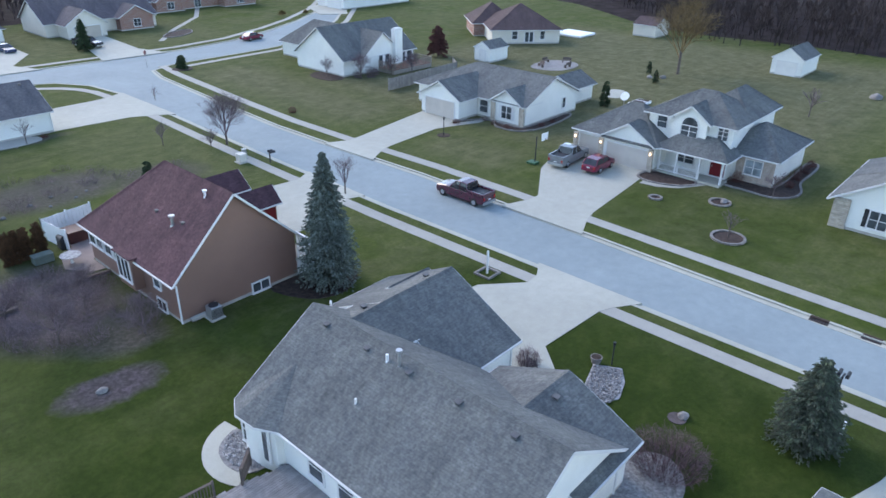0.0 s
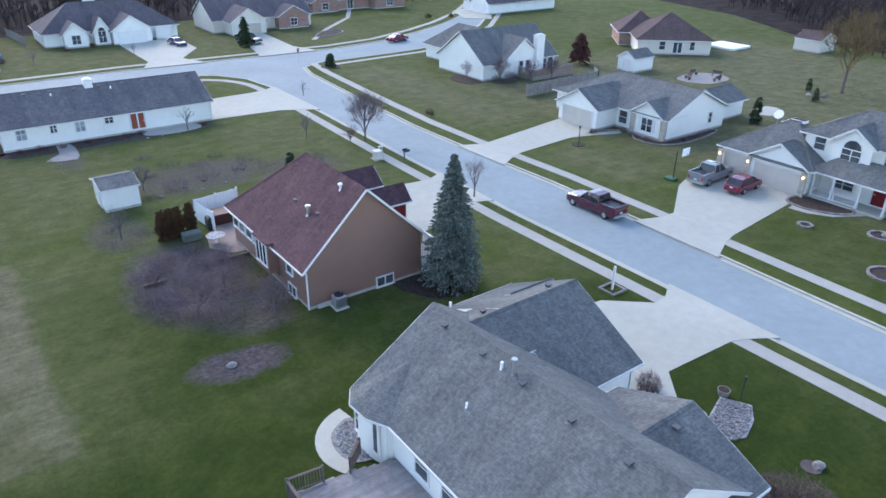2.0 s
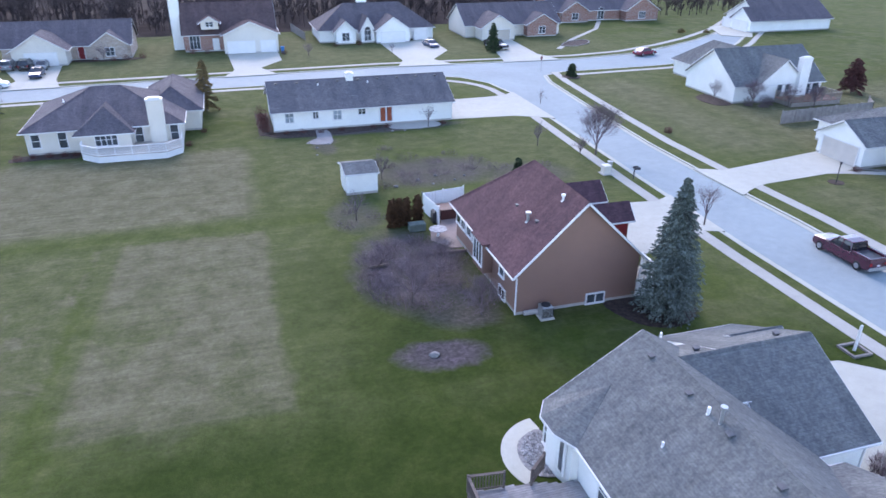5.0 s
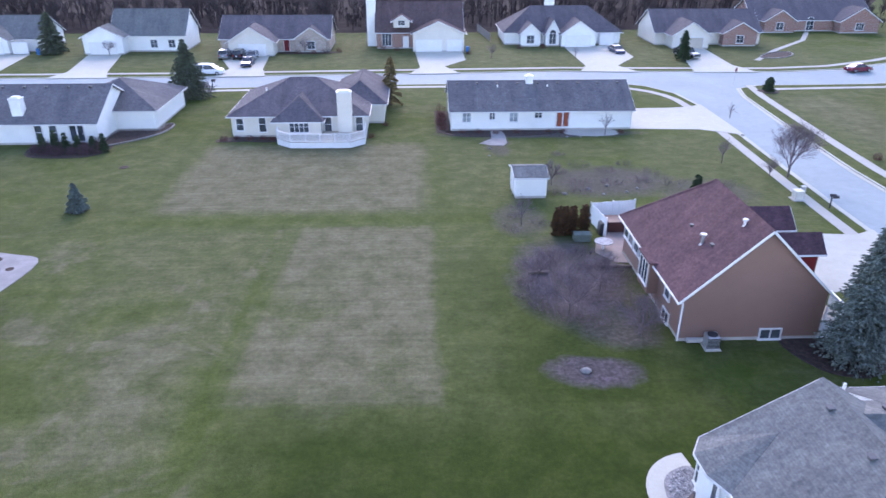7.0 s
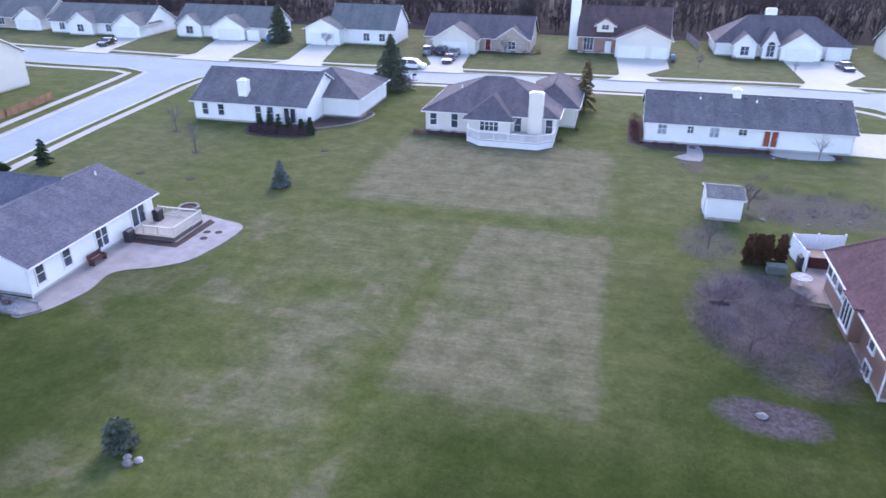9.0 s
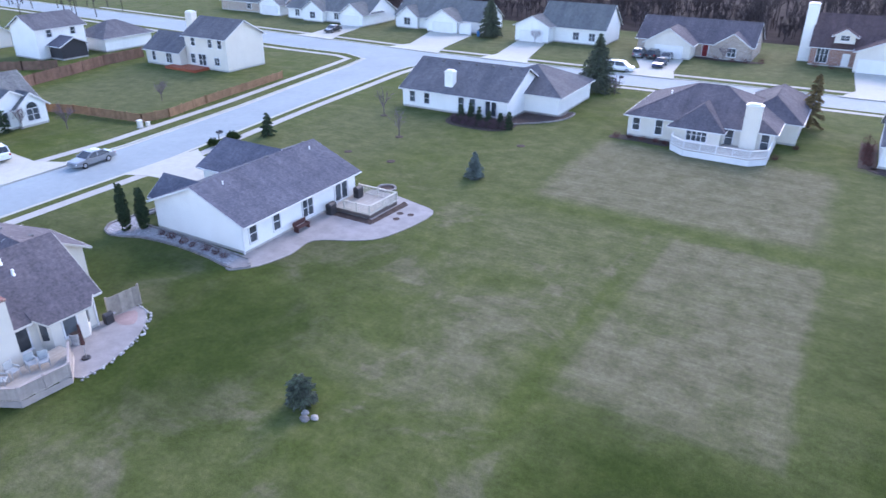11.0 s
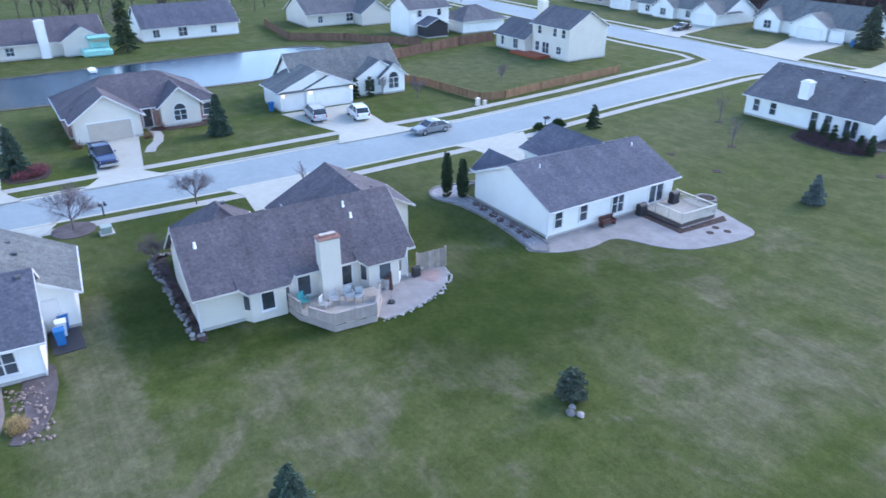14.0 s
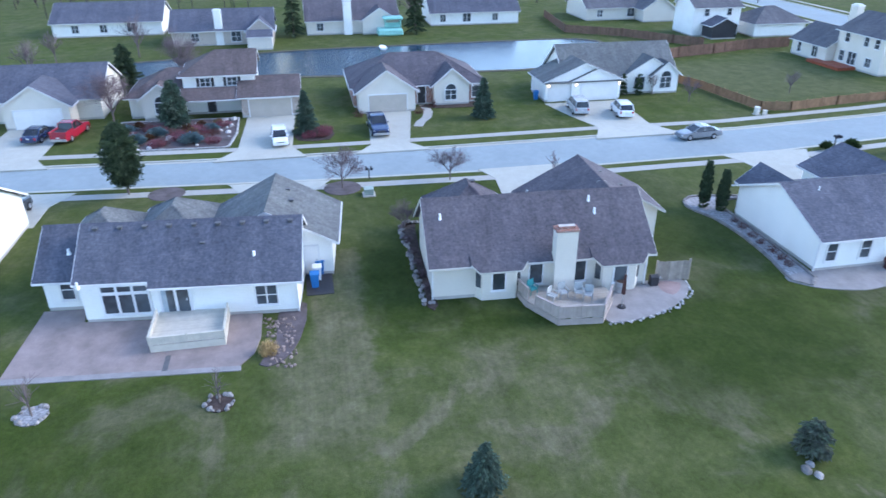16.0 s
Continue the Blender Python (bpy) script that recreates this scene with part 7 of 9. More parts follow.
clumps("small dark shrub in a rock-edged bed", "gable bed shrubs", M_HEDGEP, [(-50.6, 8.9), (-48.2, 8.9), (-46.2, 9.0), (-44.4, 9.1), (-42.6, 9.2), (-40.8, 9.2)], 0.45, 0.5, 440)
clumps("tangle of bare twigs on bare garden soil", "garden twig heaps", M_TWIG, [(9.2, 58.6), (8.6, 55.6), (11.4, 57.0), (13.8, 64.2), (16.6, 64.6)], 1.2, 0.5, 450, n=70)
shrub(-35.2, -1.1, 0.6, 0.9, "straw-coloured ornamental grass by a patio", M_STRAW, 220, 460, name="ornamental_grass")
bare_tree(37.4, 68.4, 3.2, "mauve leafless street shrub beside the sidewalk", depth=4, twigs=4, seed=461, stem=0.15, name="bare_bush")
bare_tree(34.0, 72.6, 3.6, "thin leafless tree on a side lawn", depth=3, twigs=4, seed=462)
bare_tree(9.6, 56.8, 3.6, "small leafless tree near arborvitae", depth=4, twigs=3, seed=463)
bare_tree(14.0, 66.4, 3.4, "small leafless tree beside a shed", depth=4, twigs=4, seed=464)

# woods: bare trunks and twigs, past counting
def woods(label, spots, seed, t0=8, t1=13):
    random.seed(seed)
    bm = bmesh.new()
    for x, y in spots:
        t = random.uniform(t0, t1)
        limb(bm, Vector((x, y, -0.1)), Vector((random.gauss(0, 0.04), random.gauss(0, 0.04), 1)).normalized(), t * 0.5, 0.13, 0, 0)
        top = Vector((x, y, t * 0.4))
        for k in range(7):
            a = k * 0.9 + random.random()
            d = Vector((math.cos(a) * 0.6, math.sin(a) * 0.6, 1)).normalized()
            limb(bm, top + Vector((0, 0, random.uniform(-0.15, 0.1) * t)), d, t * 0.28, 0.055, 1, 5, 0.3)
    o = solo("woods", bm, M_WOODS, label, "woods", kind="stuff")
    return o


random.seed(5)
spots = []
while len(spots) < 520:
    x, y = random.uniform(140, 235), random.uniform(-90, 120)
    if x > 147 + 6 * math.sin(y * 0.09) + max(0, (y - 70) * 0.9):
        spots.append((x, y))
woods("dense leafless grey-brown woods behind the back lawns", spots, 6)
spots = [(random.uniform(-190, 150), 0) for _ in range(900)]
spots = [(x, 170 + 10 * random.random() ** 2 + random.random() * 45 + max(0, x - 60) * 0.6) for x, _ in spots]
woods("dark leafless woods behind the far row of houses", spots, 7)
random.seed(8)
woods("scattered leafless trees beyond the pond", [(random.uniform(-230, -165), random.uniform(-90, 130)) for _ in range(160)], 9)

random.seed(15)
spots = []
while len(spots) < 900:
    x, y = random.uniform(140, 200), random.uniform(-90, 120)
    if x > 146 + 6 * math.sin(y * 0.09) + max(0, (y - 70) * 0.9):
        spots.append((x, y))
woods("tangled leafless brush along the edge of the woods", spots, 16, 2.5, 5)
random.seed(17)
woods("low leafless brush behind the far row of houses", [(random.uniform(-190, 150), random.uniform(166, 200)) for _ in range(900)], 18, 2.5, 5.5)

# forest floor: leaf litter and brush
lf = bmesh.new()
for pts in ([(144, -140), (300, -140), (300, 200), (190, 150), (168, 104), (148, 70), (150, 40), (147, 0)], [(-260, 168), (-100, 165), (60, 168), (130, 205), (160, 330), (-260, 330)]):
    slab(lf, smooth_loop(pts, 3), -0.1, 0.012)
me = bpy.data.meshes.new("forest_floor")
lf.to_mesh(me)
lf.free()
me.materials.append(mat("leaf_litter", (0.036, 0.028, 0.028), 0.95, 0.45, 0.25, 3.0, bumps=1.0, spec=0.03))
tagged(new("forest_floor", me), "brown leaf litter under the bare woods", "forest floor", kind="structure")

# ---- vehicles ----
def loft(bm, stations, rnd=0.12):
    """A rounded body through stations along x: x, half width, bottom, top, and the half width at the top."""
    rings = []
    for x, w, z0, z1, wt in stations:
        r = min(rnd, (z1 - z0) * 0.35, w * 0.4)
        pts = [(-w + r * 0.5, z0), (w - r * 0.5, z0), (w, z0 + r), (w * 0.5 + wt * 0.5, (z0 + z1) / 2 + 0.1 * (z1 - z0)), (wt, z1 - r * 0.6), (wt - r, z1), (-wt + r, z1), (-wt, z1 - r * 0.6), (-w * 0.5 - wt * 0.5, (z0 + z1) / 2 + 0.1 * (z1 - z0)), (-w, z0 + r)]
        rings.append([bm.verts.new((x, y, z)) for y, z in pts])
    for a, b in zip(rings, rings[1:]):
        for i in range(10):
            j = (i + 1) % 10
            bm.faces.new((a[i], a[j], b[j], b[i]))
    bm.faces.new(rings[0][::-1])
    bm.faces.new(rings[-1])
    bmesh.ops.recalc_face_normals(bm, faces=bm.faces)
    return bm


def wheel(v, x, y, r=0.33):
    bm = bmesh.new()
    bmesh.ops.create_cone(bm, cap_ends=True, segments=18, radius1=r, radius2=r, depth=0.22, matrix=Matrix.Translation((x, y, r)) @ Matrix.Rotation(math.pi / 2, 4, "X"))
    bmesh.ops.bevel(bm, geom=[e for e in bm.edges if len(e.link_faces) == 2 and e.calc_face_angle() > 1], offset=0.03, segments=1, affect="EDGES")
    w = part("wheel", bm, M_TYRE, v)
    s = 1 if y > 0 else -1
    bm = bmesh.new()
    bmesh.ops.create_cone(bm, cap_ends=True, segments=14, radius1=r * 0.62, radius2=r * 0.56, depth=0.05, matrix=Matrix.Translation((x, y + s * 0.105, r)) @ Matrix.Rotation(-s * math.pi / 2, 4, "X"))
    part("rim", bm, M_RIM, w)


def car(kind, x, y, heading, paint, label, group=""):
    """A vehicle facing +x, set down at x, y and turned by heading degrees."""
    name = {"pickup": "pickup_truck", "suv": "sport_utility_vehicle", "sedan": "sedan_car", "hatch": "hatchback_car", "van": "minivan"}[kind]
    v = thing(name, 0, 0, 0, label, "truck" if kind == "pickup" else "car", group)
    L = {"pickup": 5.8, "suv": 4.7, "sedan": 4.85, "hatch": 4.3, "van": 4.9}[kind]
    W = {"pickup": 0.98, "suv": 0.92, "sedan": 0.9, "hatch": 0.87, "van": 0.95}[kind]
    belt = {"pickup": 1.12, "suv": 1.05, "sedan": 0.92, "hatch": 0.96, "van": 1.05}[kind]
    roof = {"pickup": 1.85, "suv": 1.72, "sedan": 1.45, "hatch": 1.52, "van": 1.76}[kind]
    f = L / 2
    hood = belt - 0.06
    bm = loft(bmesh.new(), [(f, W * 0.86, 0.38, hood - 0.22, W * 0.8), (f - 0.12, W * 0.95, 0.3, hood - 0.1, W * 0.88), (f - 0.6, W, 0.26, hood - 0.02, W * 0.92), (f - 1.3, W, 0.26, belt, W * 0.94), (0, W, 0.26, belt, W * 0.95), (-f + 0.9, W, 0.28, belt + 0.02, W * 0.95), (-f + 0.12, W * 0.97, 0.34, belt, W * 0.9), (-f, W * 0.9, 0.42, belt - 0.12, W * 0.85)])
    body = part("body", bm, paint, v)
    # cabin glass and painted roof
    c0, c1, r0, r1 = {"pickup": (1.15, -0.95, 0.45, -0.75), "suv": (1.15, -2.2, 0.35, -1.95), "sedan": (1.15, -1.75, 0.3, -0.95), "hatch": (1.2, -2.0, 0.35, -1.5), "van": (1.5, -2.35, 0.6, -2.15)}[kind]
    g = loft(bmesh.new(), [(c0, W * 0.9, belt - 0.05, belt + 0.02, W * 0.88), (r0, W * 0.92, belt - 0.05, roof - 0.05, W * 0.74), ((r0 + r1) / 2, W * 0.93, belt - 0.05, roof - 0.02, W * 0.75), (r1, W * 0.92, belt - 0.05, roof - 0.05, W * 0.74), (c1, W * 0.9, belt - 0.05, belt + 0.02, W * 0.86)], 0.08)
    part("window_glass", g, M_CARGLASS, v)
    rf = loft(bmesh.new(), [(r0 + 0.04, W * 0.77, roof - 0.09, roof - 0.03, W * 0.72), ((r0 + r1) / 2, W * 0.78, roof - 0.08, roof + 0.02, W * 0.74), (r1 - 0.04, W * 0.77, roof - 0.09, roof - 0.03, W * 0.72)], 0.05)
    part("roof_panel", rf, paint, v)
    for s in (-1, 1):
        for a, b in (((c0, belt), (r0, roof - 0.05)), ((c1, belt), (r1, roof - 0.05)), (((r0 + r1) / 2 + 0.1, belt), ((r0 + r1) / 2 + 0.1, roof - 0.04))):
            part("pillar", beam(bmesh.new(), (a[0], s * W * 0.9, a[1]), (b[0], s * W * 0.76, b[1]), 0.07, 0.08), paint, v)
        part("headlight", bx(f - 0.16, f - 0.02, s * W * 0.68 - 0.17, s * W * 0.68 + 0.17, hood - 0.36, hood - 0.2, 0.03), M_LAMPW, v)
        part("tail_light", bx(-f - 0.015, -f + 0.12, s * W * 0.76 - 0.1, s * W * 0.76 + 0.1, belt - 0.38, belt - 0.1, 0.02), M_LAMPR, v)
        part("mirror", bx(c0 - 0.28, c0 - 0.14, s * (W + 0.08) - 0.09, s * (W + 0.08) + 0.09, belt, belt + 0.14, 0.03), paint, v)
        wheel(v, f - 0.95, s * (W - 0.1), 0.38 if kind == "pickup" else 0.33)
        wheel(v, -f + 1.05, s * (W - 0.1), 0.38 if kind == "pickup" else 0.33)
    part("front_bumper", loft(bmesh.new(), [(f - 0.2, W * 0.96, 0.3, 0.58, W * 0.95), (f + 0.06, W * 0.84, 0.32, 0.56, W * 0.82)], 0.06), M_METAL if kind == "pickup" else paint, v)
    part("rear_bumper", loft(bmesh.new(), [(-f - 0.08, W * 0.86, 0.36, 0.6, W * 0.84), (-f + 0.2, W * 0.96, 0.34, 0.6, W * 0.95)], 0.06), M_METAL if kind == "pickup" else paint, v)
    part("grille", bx(f - 0.03, f + 0.03, -0.42, 0.42, 0.58, hood - 0.24, 0.02), M_DARK, v)
    part("plate", bx(-f - 0.03, -f + 0.02, -0.16, 0.16, 0.68, 0.8), M_PLATE, v)
    if kind == "pickup":
        part("cargo_bed", bx(-f + 0.14, -1.08, -W * 0.82, W * 0.82, belt - 0.02, belt + 0.05), M_DARK, v, "dark open cargo bed")
        for a in (bx(-f + 0.06, -1.05, -W * 0.95, -W * 0.8, belt - 0.05, belt + 0.24, 0.02), bx(-f + 0.06, -1.05, W * 0.8, W * 0.95, belt - 0.05, belt + 0.24, 0.02), bx(-f + 0.02, -f + 0.12, -W * 0.9, W * 0.9, belt - 0.3, belt + 0.24, 0.02)):
            part("bed_wall", a, paint, v)
    v.location = (x, y, 0.04 if (x < 39 or x > 47.3) and not -69.6 < x < -62 else -0.115)
    v.rotation_euler = (0, 0, radians(heading))
    return v


P_MAROON = paint_mat("maroon_car_paint", (0.060, 0.006, 0.020))
P_RED = paint_mat("red_car_paint", (0.30, 0.008, 0.028))
P_CRIMSON = paint_mat("crimson_car_paint", (0.14, 0.006, 0.03))
P_SILVER = paint_mat("silver_car_paint", (0.42, 0.43, 0.44))
P_GREY = paint_mat("grey_car_paint", (0.19, 0.20, 0.21))
P_WHITE = paint_mat("white_car_paint", (0.72, 0.73, 0.74))
P_BLACK = paint_mat("black_car_paint", (0.02, 0.021, 0.025))
P_BLUE = paint_mat("dark_blue_car_paint", (0.02, 0.035, 0.09))

car("pickup", 46.1, 38.9, 90, P_MAROON, "dark maroon crew-cab pickup parked at the kerb")
car("pickup", 61.2, 37.4, 4, P_GREY, "grey pickup with dark bed cover parked on a driveway")
car("hatch", 61.4, 33.9, 2, P_CRIMSON, "dark red hatchback parked on a driveway")
car("pickup", 52.0, 133.6, -70, P_BLACK, "black pickup parked on a driveway")
car("sedan", 77.5, 120.3, 14, P_CRIMSON, "dark red sedan parked along the street").location.z = -0.112
car("sedan", -67.9, 44.2, -88, P_GREY, "silver-grey sedan parked along the street")
car("suv", -77.8, 39.6, 170, P_WHITE, "white hatchback-style utility vehicle on a driveway")
car("van", -80.2, 34.9, 172, P_SILVER, "silver minivan parked before a garage")
car("pickup", -77.0, 9.9, 2, P_BLUE, "dark blue pickup with chrome bumper on a driveway")
car("hatch", -74.8, -0.9, 4, P_WHITE, "small white car parked near the street")
car("pickup", -81.2, -23.4, 170, P_RED, "bright red pickup parked before a garage")
car("sedan", -81.0, -26.6, 172, P_BLUE, "dark blue sedan beside a red pickup")
car("suv", -34.8, 135.0, 92, P_GREY, "grey utility vehicle on a crowded driveway", "cars on a crowded driveway")
car("suv", -32.2, 135.0, 90, P_BLACK, "black utility vehicle on a crowded driveway", "cars on a crowded driveway")
car("sedan", -29.6, 134.0, -88, P_GREY, "grey sedan facing the street on a driveway", "cars on a crowded driveway")
car("sedan", -29.2, 128.0, -90, P_BLUE, "dark sedan facing the street", "cars on a crowded driveway")
car("van", -34.2, 121.0, 0, P_WHITE, "white minivan parked at the far kerb").location.z = -0.1
car("sedan", 40.0, 139.0, -80, P_BLUE, "dark blue sedan parked beside a garage")
car("sedan", -101.0, 127.5, -86, P_BLACK, "dark sedan parked on a driveway")
car("pickup", -58.4, -22.4, 176, P_BLACK, "black pickup parked beside a white house")

# ---- yards: decks, sheds, fences, beds, water and furniture ----
# deck behind the near house
deck("grey weathered timber deck with dark rails behind a house", [(8.6, 15.2), (13.88, 15.2), (13.88, 22.4), (13.1, 22.5), (11.8, 22.9), (8.6, 23.2)], 0.5, M_WOODG, "x", [[(8.6, 16.2), (8.6, 23.2), (10.3, 23.0)], [(11.6, 22.75), (12.6, 23.6)]], M_WOODD)
# white deck behind the cream house
deck("white-painted deck with rails behind a cream house", [(-15.9, 81.0), (-14.1, 79.4), (-7.2, 79.3), (-5.6, 80.8), (-5.6, 83.9), (-9.1, 83.9), (-10.8, 83.9), (-10.8, 82.5), (-16.0, 82.5)], 0.75, M_WOODL, "x", [[(-16.0, 82.4), (-15.9, 81.0), (-14.1, 79.4), (-7.2, 79.3), (-5.6, 80.8), (-5.6, 83.8)]], M_TRIM)
# deck before the chimney of the bay house
deck("angled pale timber deck with solid rails and chairs", [(-38.8, 14.8), (-37.3, 15.0), (-34.8, 16.3), (-34.5, 19.1), (-36.6, 20.6), (-38.0, 20.7), (-38.0, 19.0), (-37.8, 19.0), (-37.8, 17.1), (-38.8, 17.1)], 0.5, M_WOODL, "y", [[(-38.8, 14.8), (-37.3, 15.1)], [(-36.4, 15.3), (-34.8, 16.3), (-34.5, 19.1), (-36.6, 20.5)]], M_DECKT, gap=0.105, rail_t=0.85, solid=True)
# deck of the white ranch by the curved patio
# dark skirt boards stand in for the shade in the open space beneath
deck("small pale timber deck on a patio", [(-37.8, 47.0), (-33.6, 47.0), (-33.4, 51.0), (-37.8, 51.0)], 0.4, M_WOODL, "y", [[(-36.4, 47.0), (-33.6, 47.0), (-33.4, 51.0), (-37.6, 51.0)]], M_DECKC, rail_t=0.85, gap=0.16, skirt_m=M_WOODD)
patio("dark mulch strip round a small deck", [(-37.0, 46.0), (-32.8, 46.0), (-32.4, 51.4), (-33.2, 52.0), (-33.3, 46.9), (-37.0, 46.9)], M_MULCH, 0.07, 1)
# low platform deck of the patio house
deck("low pale timber platform with short privacy posts", [(-40.5, -7.8), (-36.6, -7.8), (-36.6, -3.6), (-40.5, -3.6)], 0.55, M_DECKC, "y", [[(-39.6, -7.8), (-36.6, -7.8), (-36.6, -3.6), (-39.6, -3.6)]], M_DECKC, rail_t=0.5, solid=True, gap=0.105)
# red-brown deck with stairs behind the corner house
deck("red-brown timber deck with rails behind a white house", [(76.0, 79.4), (84.5, 79.4), (84.5, 83.3), (81.0, 83.3), (81.0, 82.2), (79.0, 82.2), (79.0, 82.9), (76.0, 82.9)], 0.7, M_REDWOOD, "x", [[(76.0, 82.8), (76.0, 79.4), (84.5, 79.4), (84.5, 83.2)]], M_WOOD)
deck("small white porch with rails on a brown house", [(26.3, 38.0), (27.8, 38.0), (27.8, 40.0), (26.3, 40.0)], 1.3, M_WOODL, "x", [[(26.4, 38.0), (27.8, 38.0), (27.8, 40.0)]], M_VINYL)


def shed(x0, x1, y0, y1, eave, ridge, axis, label, mw=None, mr=None, door_face=None, big=False):
    s = thing("garden_shed", (x0 + x1) / 2, (y0 + y1) / 2, 0, label, "shed")
    block(s, x0, x1, y0, y1, eave, ridge, axis, mw or M_SIDE, mr or M_ROOF, over=0.15, rake=0.12)
    if door_face:
        face, at, sign, u, w = door_face
        if big:
            garage_door(s, face, at, sign, u, w, 2.1)
        else:
            d = door(s, face, at, sign, u, 0.12, w, 1.8)
    return s


shed(9.8, 12.9, 62.9, 66.6, 2.2, 2.7, "x", "small white shed with grey roof on bare ground", door_face=("x", 9.8, -1, 64.7, 1.2))
shed(93.6, 98.4, 74.4, 77.8, 2.4, 3.4, "x", "pale blue-white shed with grey gable roof", door_face=("x", 93.6, -1, 76.0, 1.2))
shed(120.6, 128.4, 32.8, 37.6, 2.8, 4.4, "x", "white workshop shed with a roll-up door", door_face=("x", 120.6, -1, 35.2, 3.0), big=True)
shed(136.2, 142.0, 66.0, 71.0, 2.4, 3.6, "y", "cream shed with brown roof at the woods", M_CREAM, M_ROOF_M2)
shed(-131.2, -127.0, -6.8, -2.6, 2.3, 3.1, "y", "pale shed with dark roof by the pond", M_CREAM, M_ROOF_D)
n9 = house(-52, -24, "white gable end of a neighbouring house")
block(n9, -57.0, -47.8, -31.0, -20.4, 2.8, 5.2, "y", M_SIDE, M_ROOF_B)


n8 = house(21, -4, "roof corner of a neighbouring grey-shingled house")
block(n8, 15.0, 27.0, -12.0, 2.3, 2.8, 5.6, "y", M_SIDE, M_ROOF)


def board_fence(label, line, t, m, board=0.15, post=None, cap=False):
    """A fence of single upright boards on rails between posts."""
    f = thing("fence", line[0][0], line[0][1], 0, label, "fence")
    for (xa, ya), (xb, yb) in zip(line, line[1:]):
        L = math.hypot(xb - xa, yb - ya)
        n = max(1, int(L / board))
        for i in range(n):
            u, v = i / n, (i + 0.94) / n
            a = (xa + (xb - xa) * u, ya + (yb - ya) * u)
            b = (xa + (xb - xa) * v, ya + (yb - ya) * v)
            k = 0.02 * math.sin(i * 1.7)
            part("board", beam(bmesh.new(), (*a, (t + 0.05 + k) / 2), (*b, (t + 0.05 + k) / 2), 0.025, t - 0.05 + k), m, f)
        k = max(1, round(L / 2.4))
        for i in range(k + 1):
            x, y = xa + (xb - xa) * i / k, ya + (yb - ya) * i / k
            part("post", bx(x - 0.06, x + 0.06, y - 0.06, y + 0.06, -0.05, t + 0.12, 0.01), m, f)
    return f


board_fence("grey weathered timber privacy fence behind a corner house", [(68.4, 72.6), (84.0, 73.4), (86.0, 76.0)], 1.75, M_FENCE, 0.3)
board_fence("white vinyl privacy fence beside a brown house", [(19.9, 57.9), (15.8, 57.3), (16.3, 53.8)], 1.75, M_VINYL, 0.3)
board_fence("short timber privacy screen on a patio", [(-38.8, 24.7), (-38.6, 27.0)], 1.5, M_WOOD, 0.15)
board_fence("brown timber fence round a back yard", [(-104.0, 54.0), (-107.3, 62.7), (-109.0, 70.0), (-111.2, 77.5), (-112.0, 86.2)], 1.75, M_HEDGE, 0.4)
board_fence("low brown slatted fence along a lawn by the street", [(-93.0, 53.4), (-87.3, 55.5), (-76.0, 57.1), (-75.2, 60.7), (-76.5, 68.1), (-77.4, 76.0), (-78.6, 86.0)], 1.15, M_FENCEO, 0.4)
board_fence("dark timber fence round a far yard", [(-153.0, 55.0), (-133.3, 52.7), (-127.2, 61.8), (-119.0, 67.8), (-115.0, 71.5)], 1.5, M_HEDGE, 0.5)
board_fence("grey fence behind a white house across the street", [(16.5, 152.0), (15.0, 166.0)], 1.6, M_FENCE, 0.5)

# pond
wt = bpy.data.materials.new("pond_water")
tt, bb = nodes_of(wt)
cc = ramp(tt, noise_tex(tt, 0.05, 3), [(0.35, (0.010, 0.030, 0.052)), (0.65, (0.018, 0.042, 0.068))])
tt.links.new(cc, bb.inputs["Base Color"])
bb.inputs["IOR"].default_value = 1.33
bb.inputs["Specular IOR Level"].default_value = 0.4
# ruffled by the breeze towards the south end, calm at the north end
wgeo = tt.nodes.new("ShaderNodeNewGeometry").outputs["Position"]
wsep = tt.nodes.new("ShaderNodeSeparateXYZ")
tt.links.new(wgeo, wsep.inputs[0])
calm = mth(tt, "DIVIDE", mth(tt, "SUBTRACT", mth(tt, "ADD", wsep.outputs[1], mth(tt, "MULTIPLY", noise_tex(tt, 0.09, 3, 0.6, wgeo), 16.0)), 13.0), 16.0, clamp=True)
tt.links.new(mth(tt, "ADD", 0.05, mth(tt, "MULTIPLY", mth(tt, "SUBTRACT", 1.0, calm), 0.13)), bb.inputs["Roughness"])
waves = mth(tt, "MULTIPLY", noise_tex(tt, 2.2, 3, 0.6, wgeo), mth(tt, "SUBTRACT", 1.08, calm))
bump(tt, bb, waves, 1.0, 0.32)
POND = [(-92.5, -42), (-100, -30), (-105.6, -20), (-106.2, -6), (-104.8, 8), (-104.0, 26), (-104.0, 38), (-108.5, 44), (-114.0, 50), (-121.5, 55.5), (-126.5, 52), (-127.0, 40), (-126.4, 22), (-125.6, 4), (-122.5, -14), (-118.5, -30), (-113.5, -44), (-104, -60), (-92, -58)]
pb = slab(bmesh.new(), smooth_loop(POND, 3), -0.1, 0.02)
me = bpy.data.meshes.new("water")
pb.to_mesh(me)
pb.free()
me.materials.append(wt)
tagged(new("water", me), "still dark pond reflecting the pale sky", "pond", kind="structure")
pm = bmesh.new()
loop = smooth_loop(POND, 3)
loop.append(loop[0])
ribbon(pm, loop, -0.7, 0.25, -0.1, 0.07)
me = bpy.data.meshes.new("pond_bank")
pm.to_mesh(me)
pm.free()
